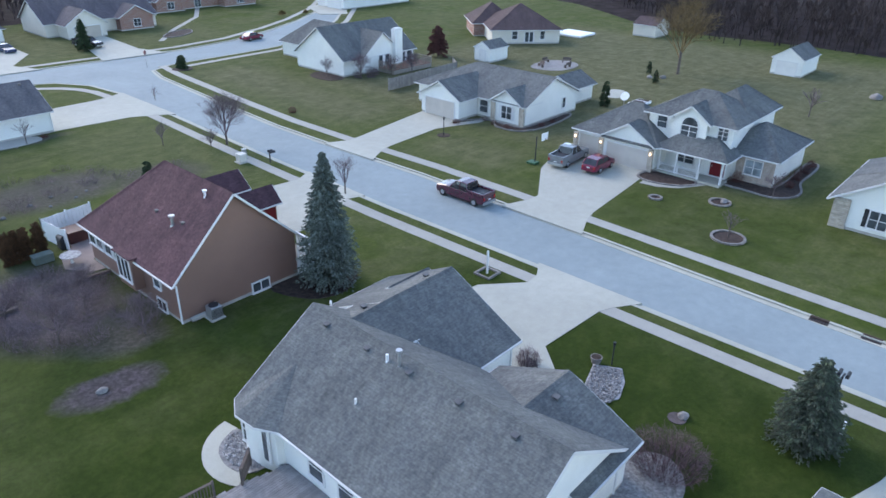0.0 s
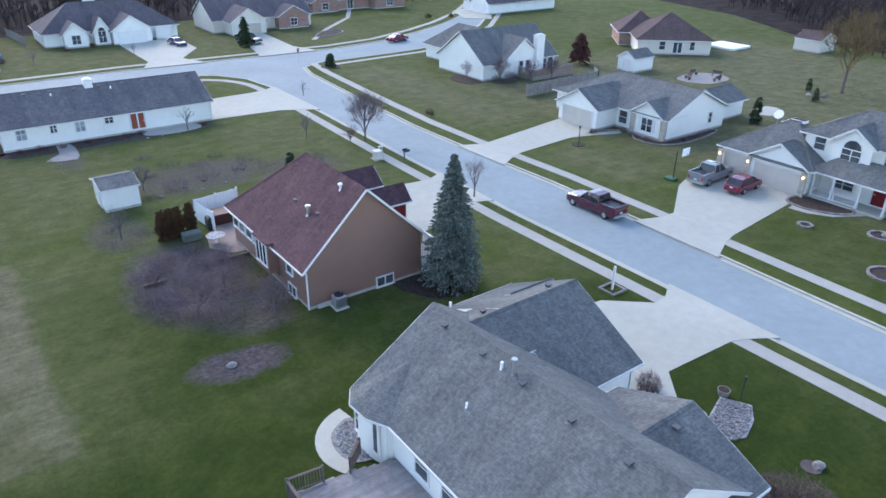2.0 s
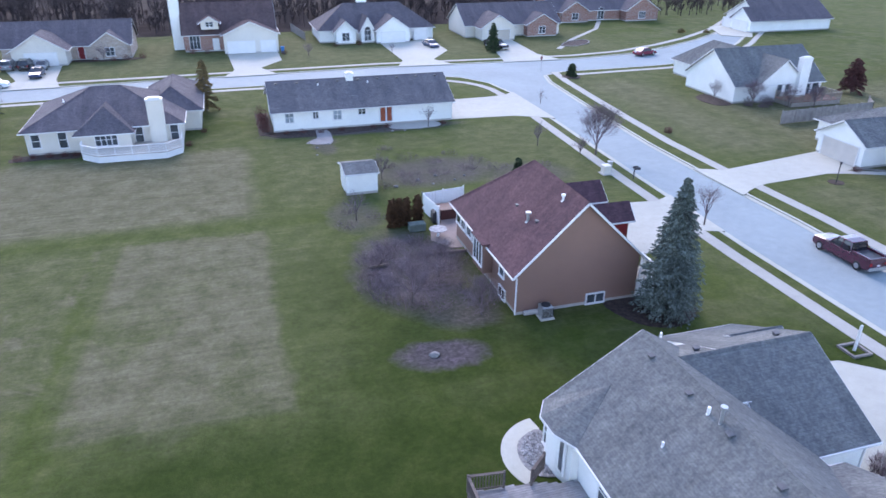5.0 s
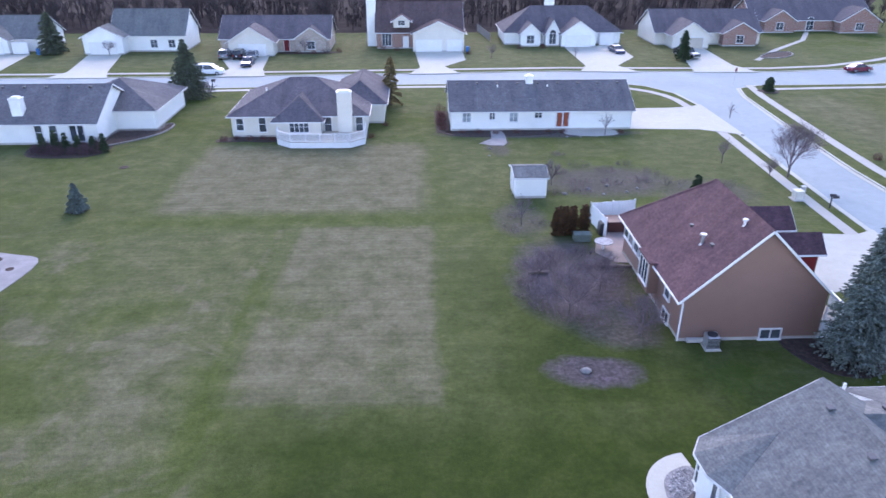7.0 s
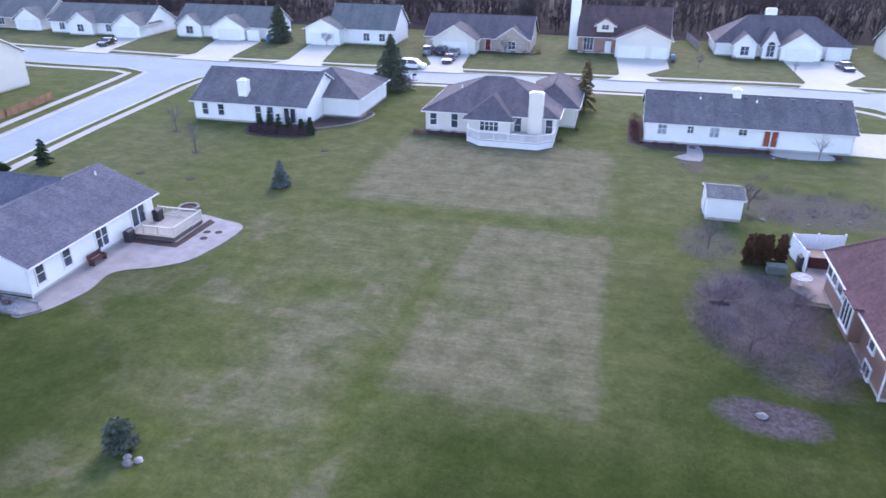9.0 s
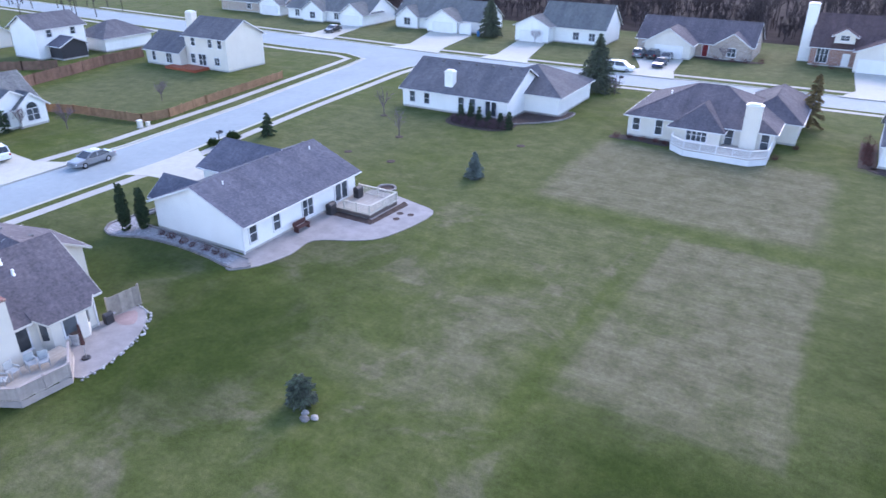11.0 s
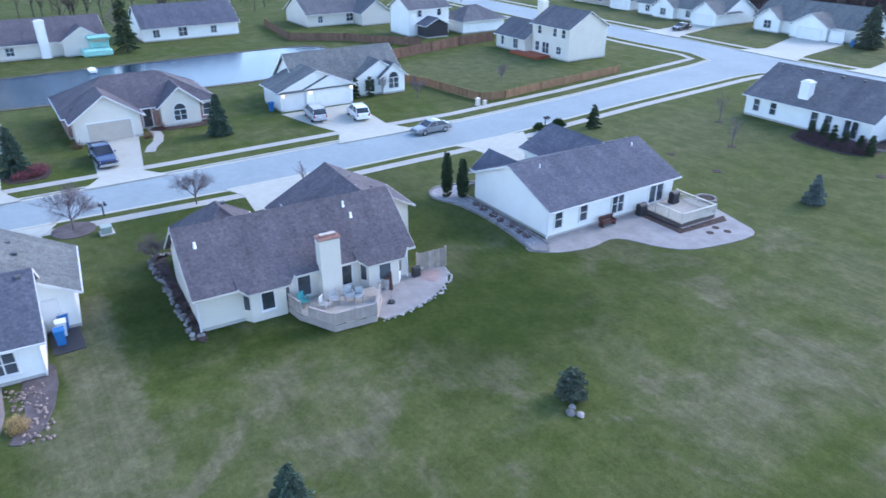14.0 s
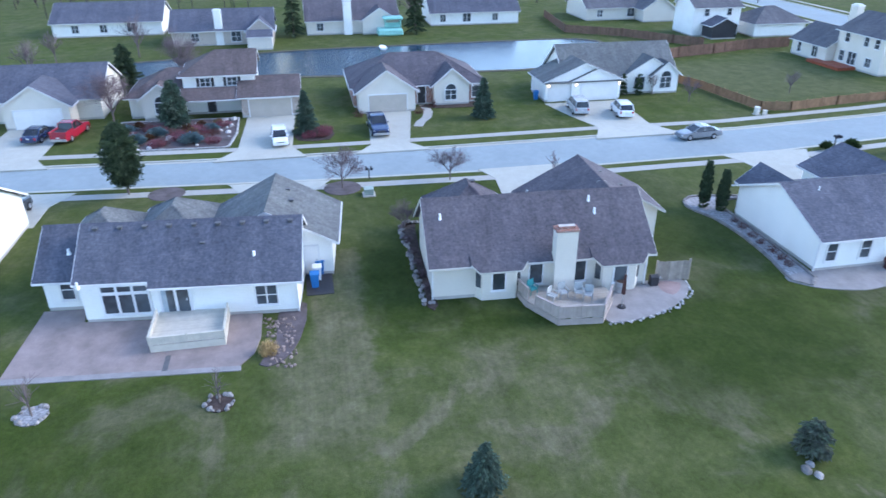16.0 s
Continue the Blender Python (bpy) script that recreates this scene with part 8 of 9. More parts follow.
me.materials.append(mat("muddy_bank", (0.09, 0.08, 0.055), 0.95, 0.35, 0.8, 8, bumps=0.8))
tagged(new("pond_bank", me), "low muddy grass bank round the pond", "pond bank", kind="structure")


def bed(label, pts, m, z=0.04, edge=None, n=4, step=0.42):
    """A planting bed, with a ring of single edging blocks where it has one."""
    loop = smooth_loop(pts, n) if n > 1 else pts
    b = thing("garden_bed", sum(p[0] for p in pts) / len(pts), sum(p[1] for p in pts) / len(pts), 0, label, "garden bed")
    part("soil", slab(bmesh.new(), loop, -0.05, z), m, b)
    if edge:
        seg = loop + loop[:1]
        ring = along(seg, max(6, int(sum(math.dist(p, q) for p, q in zip(seg, seg[1:])) / step)))
        for i, (p, q) in enumerate(zip(ring, ring[1:])):
            u = (p[0] + (q[0] - p[0]) * 0.92, p[1] + (q[1] - p[1]) * 0.92)
            part("edging_stone", beam(bmesh.new(), (*p, 0.06 + 0.01 * (i % 3)), (*u, 0.06 + 0.01 * (i % 3)), 0.2, 0.16), edge, b)
    return b


def ring_bed(x, y, r, label, edge=None, m=None, step=0.42):
    return bed(label, [(x + r * math.cos(a), y + r * math.sin(a)) for a in [0.785 * i for i in range(8)]], m or M_MULCH, 0.04, edge, 3, step)


bed("brown planting strip by a white gable wall", [(3.0, 85.0), (4.8, 85.0), (4.8, 95.6), (3.0, 95.6)], M_MULCH, 0.03, None, 1)
bed("dark mulch under a spruce by a brown house", [(23.6, 37.8), (27.0, 38.0), (29.2, 37.6), (29.4, 35.0), (27.0, 33.6), (24.6, 34.6)], M_MULCH, 0.03)
bed("mulch bed before a white porch", [(62.6, 30.0), (65.0, 29.3), (65.1, 25.2), (63.8, 24.8), (62.4, 26.2), (61.8, 28.4)], M_MULCH, 0.05, M_BLOCK)
bed("curving mulch bed edged with pale blocks", [(66.4, 22.9), (68.9, 22.2), (69.0, 18.6), (78.2, 18.6), (78.6, 17.5), (75.6, 17.2), (72.0, 17.2), (69.4, 16.3), (67.4, 16.5), (66.0, 18.0), (66.2, 20.8)], M_MULCH, 0.05, M_BLOCK, 3)
ring_bed(58.4, 25.9, 0.6, "small stone-ringed bed in a front lawn", M_BLOCK)
ring_bed(61.5, 21.0, 0.95, "stone-ringed bed with a flat stone", M_BLOCK)
ring_bed(54.6, 17.4, 1.35, "large stone-ringed mulch bed round a tree", M_BLOCK)
bed("mulch bed along the front of a ranch house", [(63.4, 55.6), (66.2, 54.4), (67.2, 52.4), (65.6, 50.8), (66.0, 47.4), (70.0, 46.2), (76.0, 46.8), (76.2, 47.9), (67.3, 47.9), (67.3, 53.0), (64.4, 55.5)], M_MULCH, 0.05, M_BLOCK, 2)
ring_bed(58.6, 53.0, 0.8, "round mulch bed at a lawn lamp")
bed("pale pebble bed with a dark mulch end", [(29.2, 15.4), (31.6, 16.2), (32.4, 14.7), (31.3, 13.9), (29.8, 13.4), (28.6, 14.0)], M_GRAVEL, 0.05, None, 1)
bed("mulch bed beside a garage path", [(27.1, 18.4), (28.9, 17.4), (29.0, 16.2), (27.4, 15.0), (24.6, 14.6), (24.3, 16.8), (24.4, 18.6)], M_MULCH, 0.04)
bed("pebble bed inside a curved path", [(13.8, 26.8), (12.4, 26.2), (12.0, 24.8), (12.5, 23.6), (13.9, 23.5), (13.9, 25.3)], M_GRAVEL, 0.05)
bed("gravel bed at a white house corner", [(24.2, 10.8), (26.6, 10.6), (27.4, 9.2), (26.2, 7.8), (24.2, 7.6), (22.8, 9.0), (22.8, 9.9)], M_GRAVEL, 0.04)
bed("stone-edged pebble bed along a white wall", [(-51.2, 42.0), (-51.6, 38.0), (-52.2, 34.6), (-50.2, 33.2), (-47.6, 34.2), (-44.0, 34.6), (-40.0, 34.4), (-37.0, 34.0), (-37.0, 35.8), (-48.0, 36.1), (-50.9, 36.7), (-50.9, 41.5)], M_GRAVEL, 0.045, M_BLOCK, 2)
ring_bed(-36.6, 54.0, 0.9, "half-round mulch bed at a house corner", M_BLOCK)
bed("rock-edged shrub bed along a cream gable wall", [(-51.4, 10.6), (-51.6, 9.2), (-49.6, 8.7), (-46.0, 8.9), (-40.0, 8.9), (-38.5, 8.8), (-38.6, 9.5), (-46.4, 9.6), (-51.9, 10.1)], M_MULCH, 0.05, None, 2)
bed("stony bed at a patio corner", [(-40.6, -0.5), (-36.6, -0.7), (-34.2, -1.6), (-34.2, -0.4), (-36.4, 0.7), (-40.4, 1.2)], M_BED, 0.05, None, 2)
ring_bed(-31.2, -3.5, 0.75, "stone-ringed mulch round a young tree")
ring_bed(-32.0, -12.8, 0.8, "pale stone ring round a young tree", None, M_GRAVEL)
ring_bed(-60.2, 4.8, 1.7, "round mulch bed under a street tree", None, M_BED)
ring_bed(-61.8, -10.6, 1.6, "brown mulch bed under a dense evergreen", None, M_BED)
ring_bed(-40.8, 61.0, 0.5, "dark mulch spot on the lawn")
ring_bed(-46.8, 61.3, 0.45, "dark mulch spot round a sapling stake")
ring_bed(-31.0, 73.3, 0.5, "dark mulch spot near a hedge")
ring_bed(-30.7, 61.2, 0.7, "mulch round a small spruce")
ring_bed(-52.0, 76.0, 0.5, "mulch spot under a thin tree")
ring_bed(-45.0, 69.0, 0.5, "mulch spot under a sapling")
bed("red-brown soil strip along a ranch house", [(4.6, 85.9), (4.8, 83.9), (8.0, 83.2), (12.0, 83.5), (17.0, 84.2), (17.4, 85.9)], M_MULCH, 0.03, None, 2)
bed("mulch bed beside a white garage wing", [(-36.6, 80.4), (-33.0, 83.2), (-30.8, 86.4), (-30.6, 90.0), (-31.8, 90.0), (-31.9, 87.2), (-36.7, 87.2), (-36.8, 82.4)], M_MULCH, 0.04, M_BLOCK, 2, 0.6)
for i, x in enumerate((-43.2, -41.9, -40.5, -39.2, -37.7, -36.3)):
    conifer(x + 1.2, 78.9 + 0.25 * math.sin(i * 2.1), 2.0 + 0.35 * math.sin(i * 1.3), 0.55, M_PINE, "small pointed dark evergreen behind a low hedge", 900, 0.1, 0.18, 0.6, 480 + i, group="evergreens below windows", name="arborvitae")
bed("hedge bed below windows of a white house", [(-44.4, 80.6), (-43.4, 77.4), (-40.0, 76.6), (-36.4, 77.0), (-35.0, 79.0), (-36.0, 82.2), (-44.0, 82.2)], M_MULCH, 0.03)
bed("foundation bed along a cream house", [(-22.6, 83.9), (-23.4, 82.0), (-20.0, 82.2), (-16.6, 81.8), (-16.4, 83.9)], M_MULCH, 0.03, None, 2)
bed("rock garden of shrubs and stones by the street", [(-85.6, -19.0), (-74.8, -19.0), (-74.0, -6.2), (-79.0, -5.6), (-85.0, -5.8)], M_BED, 0.05, M_PALE, 1, 0.8)
bed("red-brown mulch bed beside a driveway", [(-78.6, 1.0), (-75.0, 1.0), (-74.8, 4.4), (-78.6, 4.8)], M_MULCH, 0.05, None, 2)
clumps("wine-red low shrub beside a driveway", "driveway bed shrubs", M_WINE, [(-75.8, 2.2), (-76.4, 3.6), (-77.6, 4.0)], 1.1, 0.9, 1200, n=260)
bed("front bed along a brick house", [(-86.8, 17.0), (-85.0, 17.2), (-84.6, 22.8), (-85.8, 25.2), (-87.0, 25.2)], M_MULCH, 0.04, None, 2)
ring_bed(54.8, 105.8, 1.6, "mulch bed round an evergreen at the corner", None)
bed("mulch bed by a white gable wall", [(66.6, 83.0), (69.2, 83.4), (69.2, 89.0), (66.8, 88.6), (65.8, 86.0)], M_MULCH, 0.04)
bed("bed in a front lawn edged with stone", [(66.0, 133.0), (70.0, 137.4), (74.0, 138.0), (73.0, 134.6), (69.0, 132.0)], M_MULCH, 0.04, M_BLOCK, 3, 0.7)
bed("front bed of a tan brick house", [(-26.0, 140.8), (-24.0, 138.8), (-16.0, 139.0), (-14.0, 141.0)], M_MULCH, 0.04, None, 2)

# boulders
for i, (x, y, s) in enumerate(((10.4, 34.9, 0.34), (-21.0, 23.4, 0.3), (-20.6, 23.7, 0.25), (-21.3, 23.8, 0.22), (117.5, 17.6, 0.9), (114.8, 20.6, 1.0), (104.6, 48.4, 0.6), (103.4, 50.0, 0.5), (61.9, 20.8, 0.4))):
    rock(x, y, 0.02, s, 500 + i, group="garden boulders")
for i in range(46):
    random.seed(600 + i)
    rock(random.uniform(-85, -74.6), random.uniform(-18.6, -6.2), 0.05, random.uniform(0.2, 0.5), 600 + i, "pale rounded stone in a rock garden", "garden_stone", M_PALE, "rock garden stones")

# single pebbles of two beds
def pebbles(label, x0, x1, y0, y1, n, seed, inside=None):
    random.seed(seed)
    p = thing("pebble_bed_stones", (x0 + x1) / 2, (y0 + y1) / 2, 0, label, "stones", kind="stuff")
    bm = bmesh.new()
    k = 0
    while k < n:
        x, y = random.uniform(x0, x1), random.uniform(y0, y1)
        if inside and not inside(x, y):
            continue
        k += 1
        s = random.uniform(0.05, 0.11)
        m = Matrix.Translation((x, y, 0.05 + s * 0.3)) @ Euler((random.random(), random.random(), random.random() * 6)).to_matrix().to_4x4() @ Matrix.Diagonal((s, s * 0.8, s * 0.6, 1))
        bmesh.ops.create_icosphere(bm, subdivisions=1, radius=1, matrix=m)
    part("pebble", bm, M_GRAVEL, p)


pebbles("rounded grey pebbles spread in a lawn bed", 29.0, 32.2, 13.6, 16.0, 700, 71, lambda x, y: y < 15.3 + 0.33 * (x - 29.2) and y > 13.5 + 0.5 * max(0, x - 30.0) and x + 0.53 * (y - 14.7) < 32.3)
pebbles("rounded grey pebbles inside a curved path", 12.2, 13.8, 23.6, 26.6, 400, 72, lambda x, y: (x - 14) ** 2 + (y - 25) ** 2 < 3.2)


def mailbox(x, y, label, dbl=False):
    m = thing("mailbox", x, y, 0, label, "mailbox")
    part("post", bx(x - 0.05, x + 0.05, y - 0.05, y + 0.05, -0.05, 1.1, 0.01), M_DARK, m)
    part("arm", bx(x - 0.06, x + 0.5, y - 0.05, y + 0.05, 0.98, 1.06), M_DARK, m)
    for k in ((-0.22, 0.22) if dbl else (0.0,)):
        bm = bmesh.new()
        box(bm, x - 0.05, x + 0.5, y + k - 0.1, y + k + 0.1, 1.06, 1.2)
        bmesh.ops.create_cone(bm, cap_ends=True, segments=12, radius1=0.1, radius2=0.1, depth=0.55, matrix=Matrix.Translation((x + 0.225, y + k, 1.2)) @ Matrix.Rotation(math.pi / 2, 4, "Y"))
        part("box", bm, M_DARK, m)


mailbox(39.0, 4.6, "pair of black mailboxes on a post at the kerb", True)
mailbox(39.0, 59.6, "pair of black mailboxes on a post by a drive", True)
mailbox(-62.0, 7.4, "pair of dark mailboxes on a kerbside post", True)
mailbox(-62.0, 56.6, "dark mailboxes between clipped shrubs", True)
mailbox(-5.0, 111.0, "dark mailbox at the far street", False)
mailbox(-31.0, 110.6, "dark double mailbox at the far street", True)

# post in a paved square on the lawn
sp = thing("white_post", 36.0, 28.0, 0, "white wooden post in a square of pavers", "post")
part("post", bx(35.93, 36.07, 27.93, 28.07, 0, 1.9, 0.015), M_TRIM, sp)
for i in range(4):
    a = i * math.pi / 2
    u, v = Vector((math.cos(a), math.sin(a), 0)), Vector((-math.sin(a), math.cos(a), 0))
    c = Vector((36, 28, 0.07))
    part("paver_edge", beam(bmesh.new(), c + u * 0.65 - v * 0.72, c + u * 0.65 + v * 0.58, 0.16, 0.14), M_BLOCK, sp)
# lawn lamp
lp = thing("lawn_lamp", 58.6, 53.0, 0, "dark post lamp in a mulch bed", "lamp")
part("post", cyl(bmesh.new(), 58.6, 53.0, 0, 1.9, 0.05, 0.04), M_DARK, lp)
part("lantern", cyl(bmesh.new(), 58.6, 53.0, 1.9, 2.2, 0.09, 0.13, 8), M_DARK, lp)
# basketball stand
hp = thing("basketball_stand", 58.2, 39.4, 0, "basketball stand with a pale backboard beside a driveway", "basketball stand")
part("pole", cyl(bmesh.new(), 58.2, 39.6, 0, 3.0, 0.06, 0.06), M_DARK, hp)
part("base", bx(57.6, 58.5, 39.2, 40.3, 0, 0.25, 0.06), M_GREENP, hp)
part("backboard", bx(58.1, 59.2, 38.9, 38.95, 2.6, 3.4, 0.01), M_VINYL, hp)
rim = bmesh.new()
for i in range(14):
    a, b = 2 * math.pi * i / 14, 2 * math.pi * (i + 1) / 14
    beam(rim, (58.65 + 0.23 * math.cos(a), 38.62 + 0.23 * math.sin(a), 2.8), (58.65 + 0.23 * math.cos(b), 38.62 + 0.23 * math.sin(b), 2.8), 0.02, 0.02)
part("hoop", rim, M_RED, hp)

# air conditioner beside the brown house
ac = thing("air_conditioner", 18.9, 37.2, 0, "grey outdoor air-conditioning unit on a pad", "air conditioner")
part("pad", bx(18.4, 19.4, 36.7, 37.7, 0, 0.1), M_FOUND, ac)
part("case", bx(18.5, 19.3, 36.8, 37.6, 0.1, 0.95, 0.05), M_METAL, ac)
for i in range(7):
    part("grille_slat", bx(18.48, 19.32, 36.785, 36.8, 0.2 + i * 0.1, 0.24 + i * 0.1), M_DARK, ac)
part("fan_guard", cyl(bmesh.new(), 18.9, 37.2, 0.95, 0.99, 0.33, 0.33, 16), M_DARK, ac)


def bin_(x, y, m, label, t=1.05):
    b = thing("wheelie_bin", x, y, 0, label, "bin", "bins beside a garage")
    bm = bmesh.new()
    bmesh.ops.create_cone(bm, cap_ends=True, segments=4, radius1=0.32, radius2=0.42, depth=t, matrix=Matrix.Translation((x, y, t / 2)) @ Matrix.Rotation(math.pi / 4, 4, "Z"))
    part("body", bm, m, b)
    part("lid", bx(x - 0.33, x + 0.33, y - 0.32, y + 0.34, t, t + 0.07, 0.02), m, b)


patio("dark paved pad beside a garage", [(-44.9, 1.2), (-41.4, 1.2), (-41.4, 3.0), (-44.9, 3.0)], M_DARK, 0.04, 1)
bin_(-42.6, 1.8, M_BLUEBIN, "pale blue plastic bin on a dark pad", 1.0)
bin_(-43.6, 2.0, M_VINYL, "white plastic bin on a dark pad", 1.0)
bin_(-44.4, 2.2, M_BLUEBIN, "dark blue bin with green lid beside a garage")
bin_(-86.6, 31.6, M_BLUEBIN, "blue bin beside a garage door")
bin_(10.8, 139.8, M_BLUEBIN, "dark blue bin beside a brick garage")
bin_(-71.0, 139.4, M_BLUEBIN, "blue bin beside a white garage")


M_GREYCH = mat("pale_grey_chair_fabric", (0.36, 0.38, 0.38), 0.6, 0.1, 5, 30, bumps=0.05)


def patio_chair(x, y, z, turn, m, label):
    c = thing("patio_chair", 0, 0, 0, label, "chair", "chairs on the timber deck")
    part("seat", bx(-0.27, 0.27, -0.27, 0.27, 0.4, 0.45, 0.02), m, c)
    part("backrest", bx(-0.29, -0.24, -0.27, 0.27, 0.45, 0.98, 0.02), m, c)
    for s in (-1, 1):
        part("armrest", bx(-0.27, 0.25, s * 0.28 - 0.03, s * 0.28 + 0.03, 0.62, 0.66), m, c)
        for q in (-0.24, 0.22):
            part("leg", bx(q - 0.02, q + 0.02, s * 0.26 - 0.02, s * 0.26 + 0.02, 0, 0.62), m, c)
    c.location, c.rotation_euler = (x, y, z), (0, 0, radians(turn))
    return c


for x, y, a in ((-37.2, 17.4, 10), (-37.0, 18.4, -10), (-36.6, 18.9, -30), (-36.9, 16.6, 40)):
    patio_chair(x, y, 0.5, a, M_GREYCH, "pale grey patio chair on a timber deck")
patio_chair(-38.0, 15.6, 0.5, 20, M_TEALP, "teal patio chair on a timber deck")


def grill(x, y, z, label, k=1.0):
    g = thing("barbecue_grill", x, y, z, label, "grill")
    part("cart", bx(x - 0.3, x + 0.3, y - 0.4, y + 0.4, z, z + 0.7, 0.02), M_DARK, g)
    bm = bmesh.new()
    bmesh.ops.create_cone(bm, cap_ends=True, segments=14, radius1=0.3, radius2=0.3, depth=0.8, matrix=Matrix.Translation((x, y, z + 0.82)) @ Matrix.Rotation(math.pi / 2, 4, "X"))
    part("lid", bm, M_DARK, g)
    part("side_shelf", bx(x - 0.2, x + 0.2, y + 0.4, y + 0.75, z + 0.72, z + 0.76), M_METAL, g)
    g.scale = (k, k, k)


grill(-37.0, 50.0, 0.4, "black covered grill on a small deck")
grill(-37.2, 46.2, 0.05, "black grill standing on a patio")
grill(-38.3, 24.3, 0.06, "black grill on a paver patio", 0.7)
fp = thing("planter_pot", -37.9, 21.7, 0.05, "tall pale planter pot on a paver patio", "planter")
part("pot", cyl(bmesh.new(), -37.9, 21.7, 0.05, 0.85, 0.26, 0.36, 14), M_PALE, fp)
part("soil", cyl(bmesh.new(), -37.9, 21.7, 0.85, 0.86, 0.31, 0.31, 14), M_MULCH, fp)
grill(16.2, 54.6, 0.03, "dark grill by a white fence")
tb = thing("patio_table", 15.6, 51.6, 0, "round mottled stone patio table on a paved area", "table")
part("tabletop", cyl(bmesh.new(), 15.6, 51.6, 0.68, 0.73, 0.75, 0.75, 20), M_GRAVEL, tb)
part("pedestal", cyl(bmesh.new(), 15.6, 51.6, 0.02, 0.68, 0.12, 0.06), M_VINYL, tb)
hc = thing("hot_tub", 17.6, 55.6, 0, "dark brown hot tub beside a brown house", "hot tub")
part("cabinet", bx(16.8, 18.6, 54.8, 56.4, 0, 0.85, 0.04), M_TUB, hc)
part("cover", bx(16.75, 18.65, 54.75, 56.45, 0.85, 0.97, 0.04), M_TUB, hc)
gx = thing("storage_box", 14.2, 53.2, 0, "green plastic storage box by arborvitae", "storage box")
part("box", bx(13.5, 14.9, 52.9, 53.7, 0.02, 0.6, 0.05), M_SPRUCE, gx)
part("lid", bx(13.46, 14.94, 52.86, 53.74, 0.6, 0.7, 0.04), M_SPRUCE, gx)
bn = thing("garden_bench", -37.0, 42.2, 0, "dull red-brown timber bench against a white wall", "bench")
part("seat", bx(-37.4, -36.9, 41.4, 43.0, 0.42, 0.47, 0.01), M_TUB, bn)
part("backrest", bx(-37.5, -37.42, 41.4, 43.0, 0.5, 0.9, 0.01), M_TUB, bn)
for y in (41.5, 42.9):
    part("leg", bx(-37.45, -36.95, y - 0.04, y + 0.04, 0.05, 0.6, 0.01), M_TUB, bn)
for i, (x, y) in enumerate(((-31.6, 48.2), (-31.0, 49.6), (-32.0, 49.4))):
    ring_bed(x, y, 0.32, "round dark planting hole in a patio").location.z = 0.02


def utility_box(x, y, m, label, w=0.9, t=0.8):
    u = thing("utility_box", x, y, 0, label, "utility box")
    part("pad", bx(x - w * 0.7, x + w * 0.7, y - w * 0.7, y + w * 0.7, 0, 0.08), M_FOUND, u)
    part("case", bx(x - w / 2, x + w / 2, y - w / 2, y + w / 2, 0.08, t, 0.04), m, u)
    part("lid", bx(x - w / 2 - 0.03, x + w / 2 + 0.03, y - w / 2 - 0.03, y + w / 2 + 0.03, t, t + 0.06, 0.02), m, u)


utility_box(-58.2, 7.0, M_SAGE, "pale green utility cabinet on a verge", 0.8, 0.6)
utility_box(-57.0, 28.8, M_CREAM, "pale utility pedestal on a pad", 0.4, 1.0)
utility_box(-56.6, 29.6, M_CREAM, "low pale utility pedestal", 0.35, 0.7)
utility_box(-74.5, 55.6, M_CREAM, "pale utility cabinet on a slab beside the sidewalk", 0.5, 0.9)
utility_box(-74.3, 56.6, M_CREAM, "short pale utility pedestal beside the sidewalk", 0.4, 0.5)
utility_box(37.0, 61.8, M_CREAM, "pale utility cabinet near a sidewalk", 0.8, 0.9)
utility_box(38.0, 62.8, M_METAL, "grey utility pedestal near a sidewalk", 0.4, 0.9)
ring_bed(30.5, 10.3, 0.5, "worn gravel patch round a boulder", None, M_BED)
rock(30.8, 10.1, 0.03, 0.36, 777, "pale grey boulder in a worn patch of lawn")

# steel drain inlets in the kerb
for y in (7.8, 4.6):
    k = thing("storm_drain", 46.6, y, 0, "rust-brown cast-iron kerb drain", "drain", "kerb drains")
    bm = bx(46.15, 46.62, y - 0.6, y + 0.6, -0.12, -0.075)
    box(bm, 46.5, 46.75, y - 0.6, y + 0.6, -0.1, 0.045, 0.02)
    part("frame", bm, M_MULCH, k)
    for i in range(7):
        part("grate_bar", bx(46.18, 46.5, y - 0.5 + i * 0.16, y - 0.43 + i * 0.16, -0.075, -0.06), M_DARK, k)

# street sign at the corner
sg = thing("stop_sign", 51.5, 110.8, 0, "small red stop sign on a post at the corner", "street sign")
part("post", cyl(bmesh.new(), 51.5, 110.8, -0.1, 2.1, 0.035, 0.035, 8), M_METAL, sg)
bm = bmesh.new()
bmesh.ops.create_cone(bm, cap_ends=True, segments=8, radius1=0.38, radius2=0.38, depth=0.03, matrix=Matrix.Translation((51.45, 110.7, 2.3)) @ Matrix.Rotation(radians(40), 4, "Z") @ Matrix.Rotation(math.pi / 2, 4, "X"))
part("sign_plate", bm, M_RED, sg)

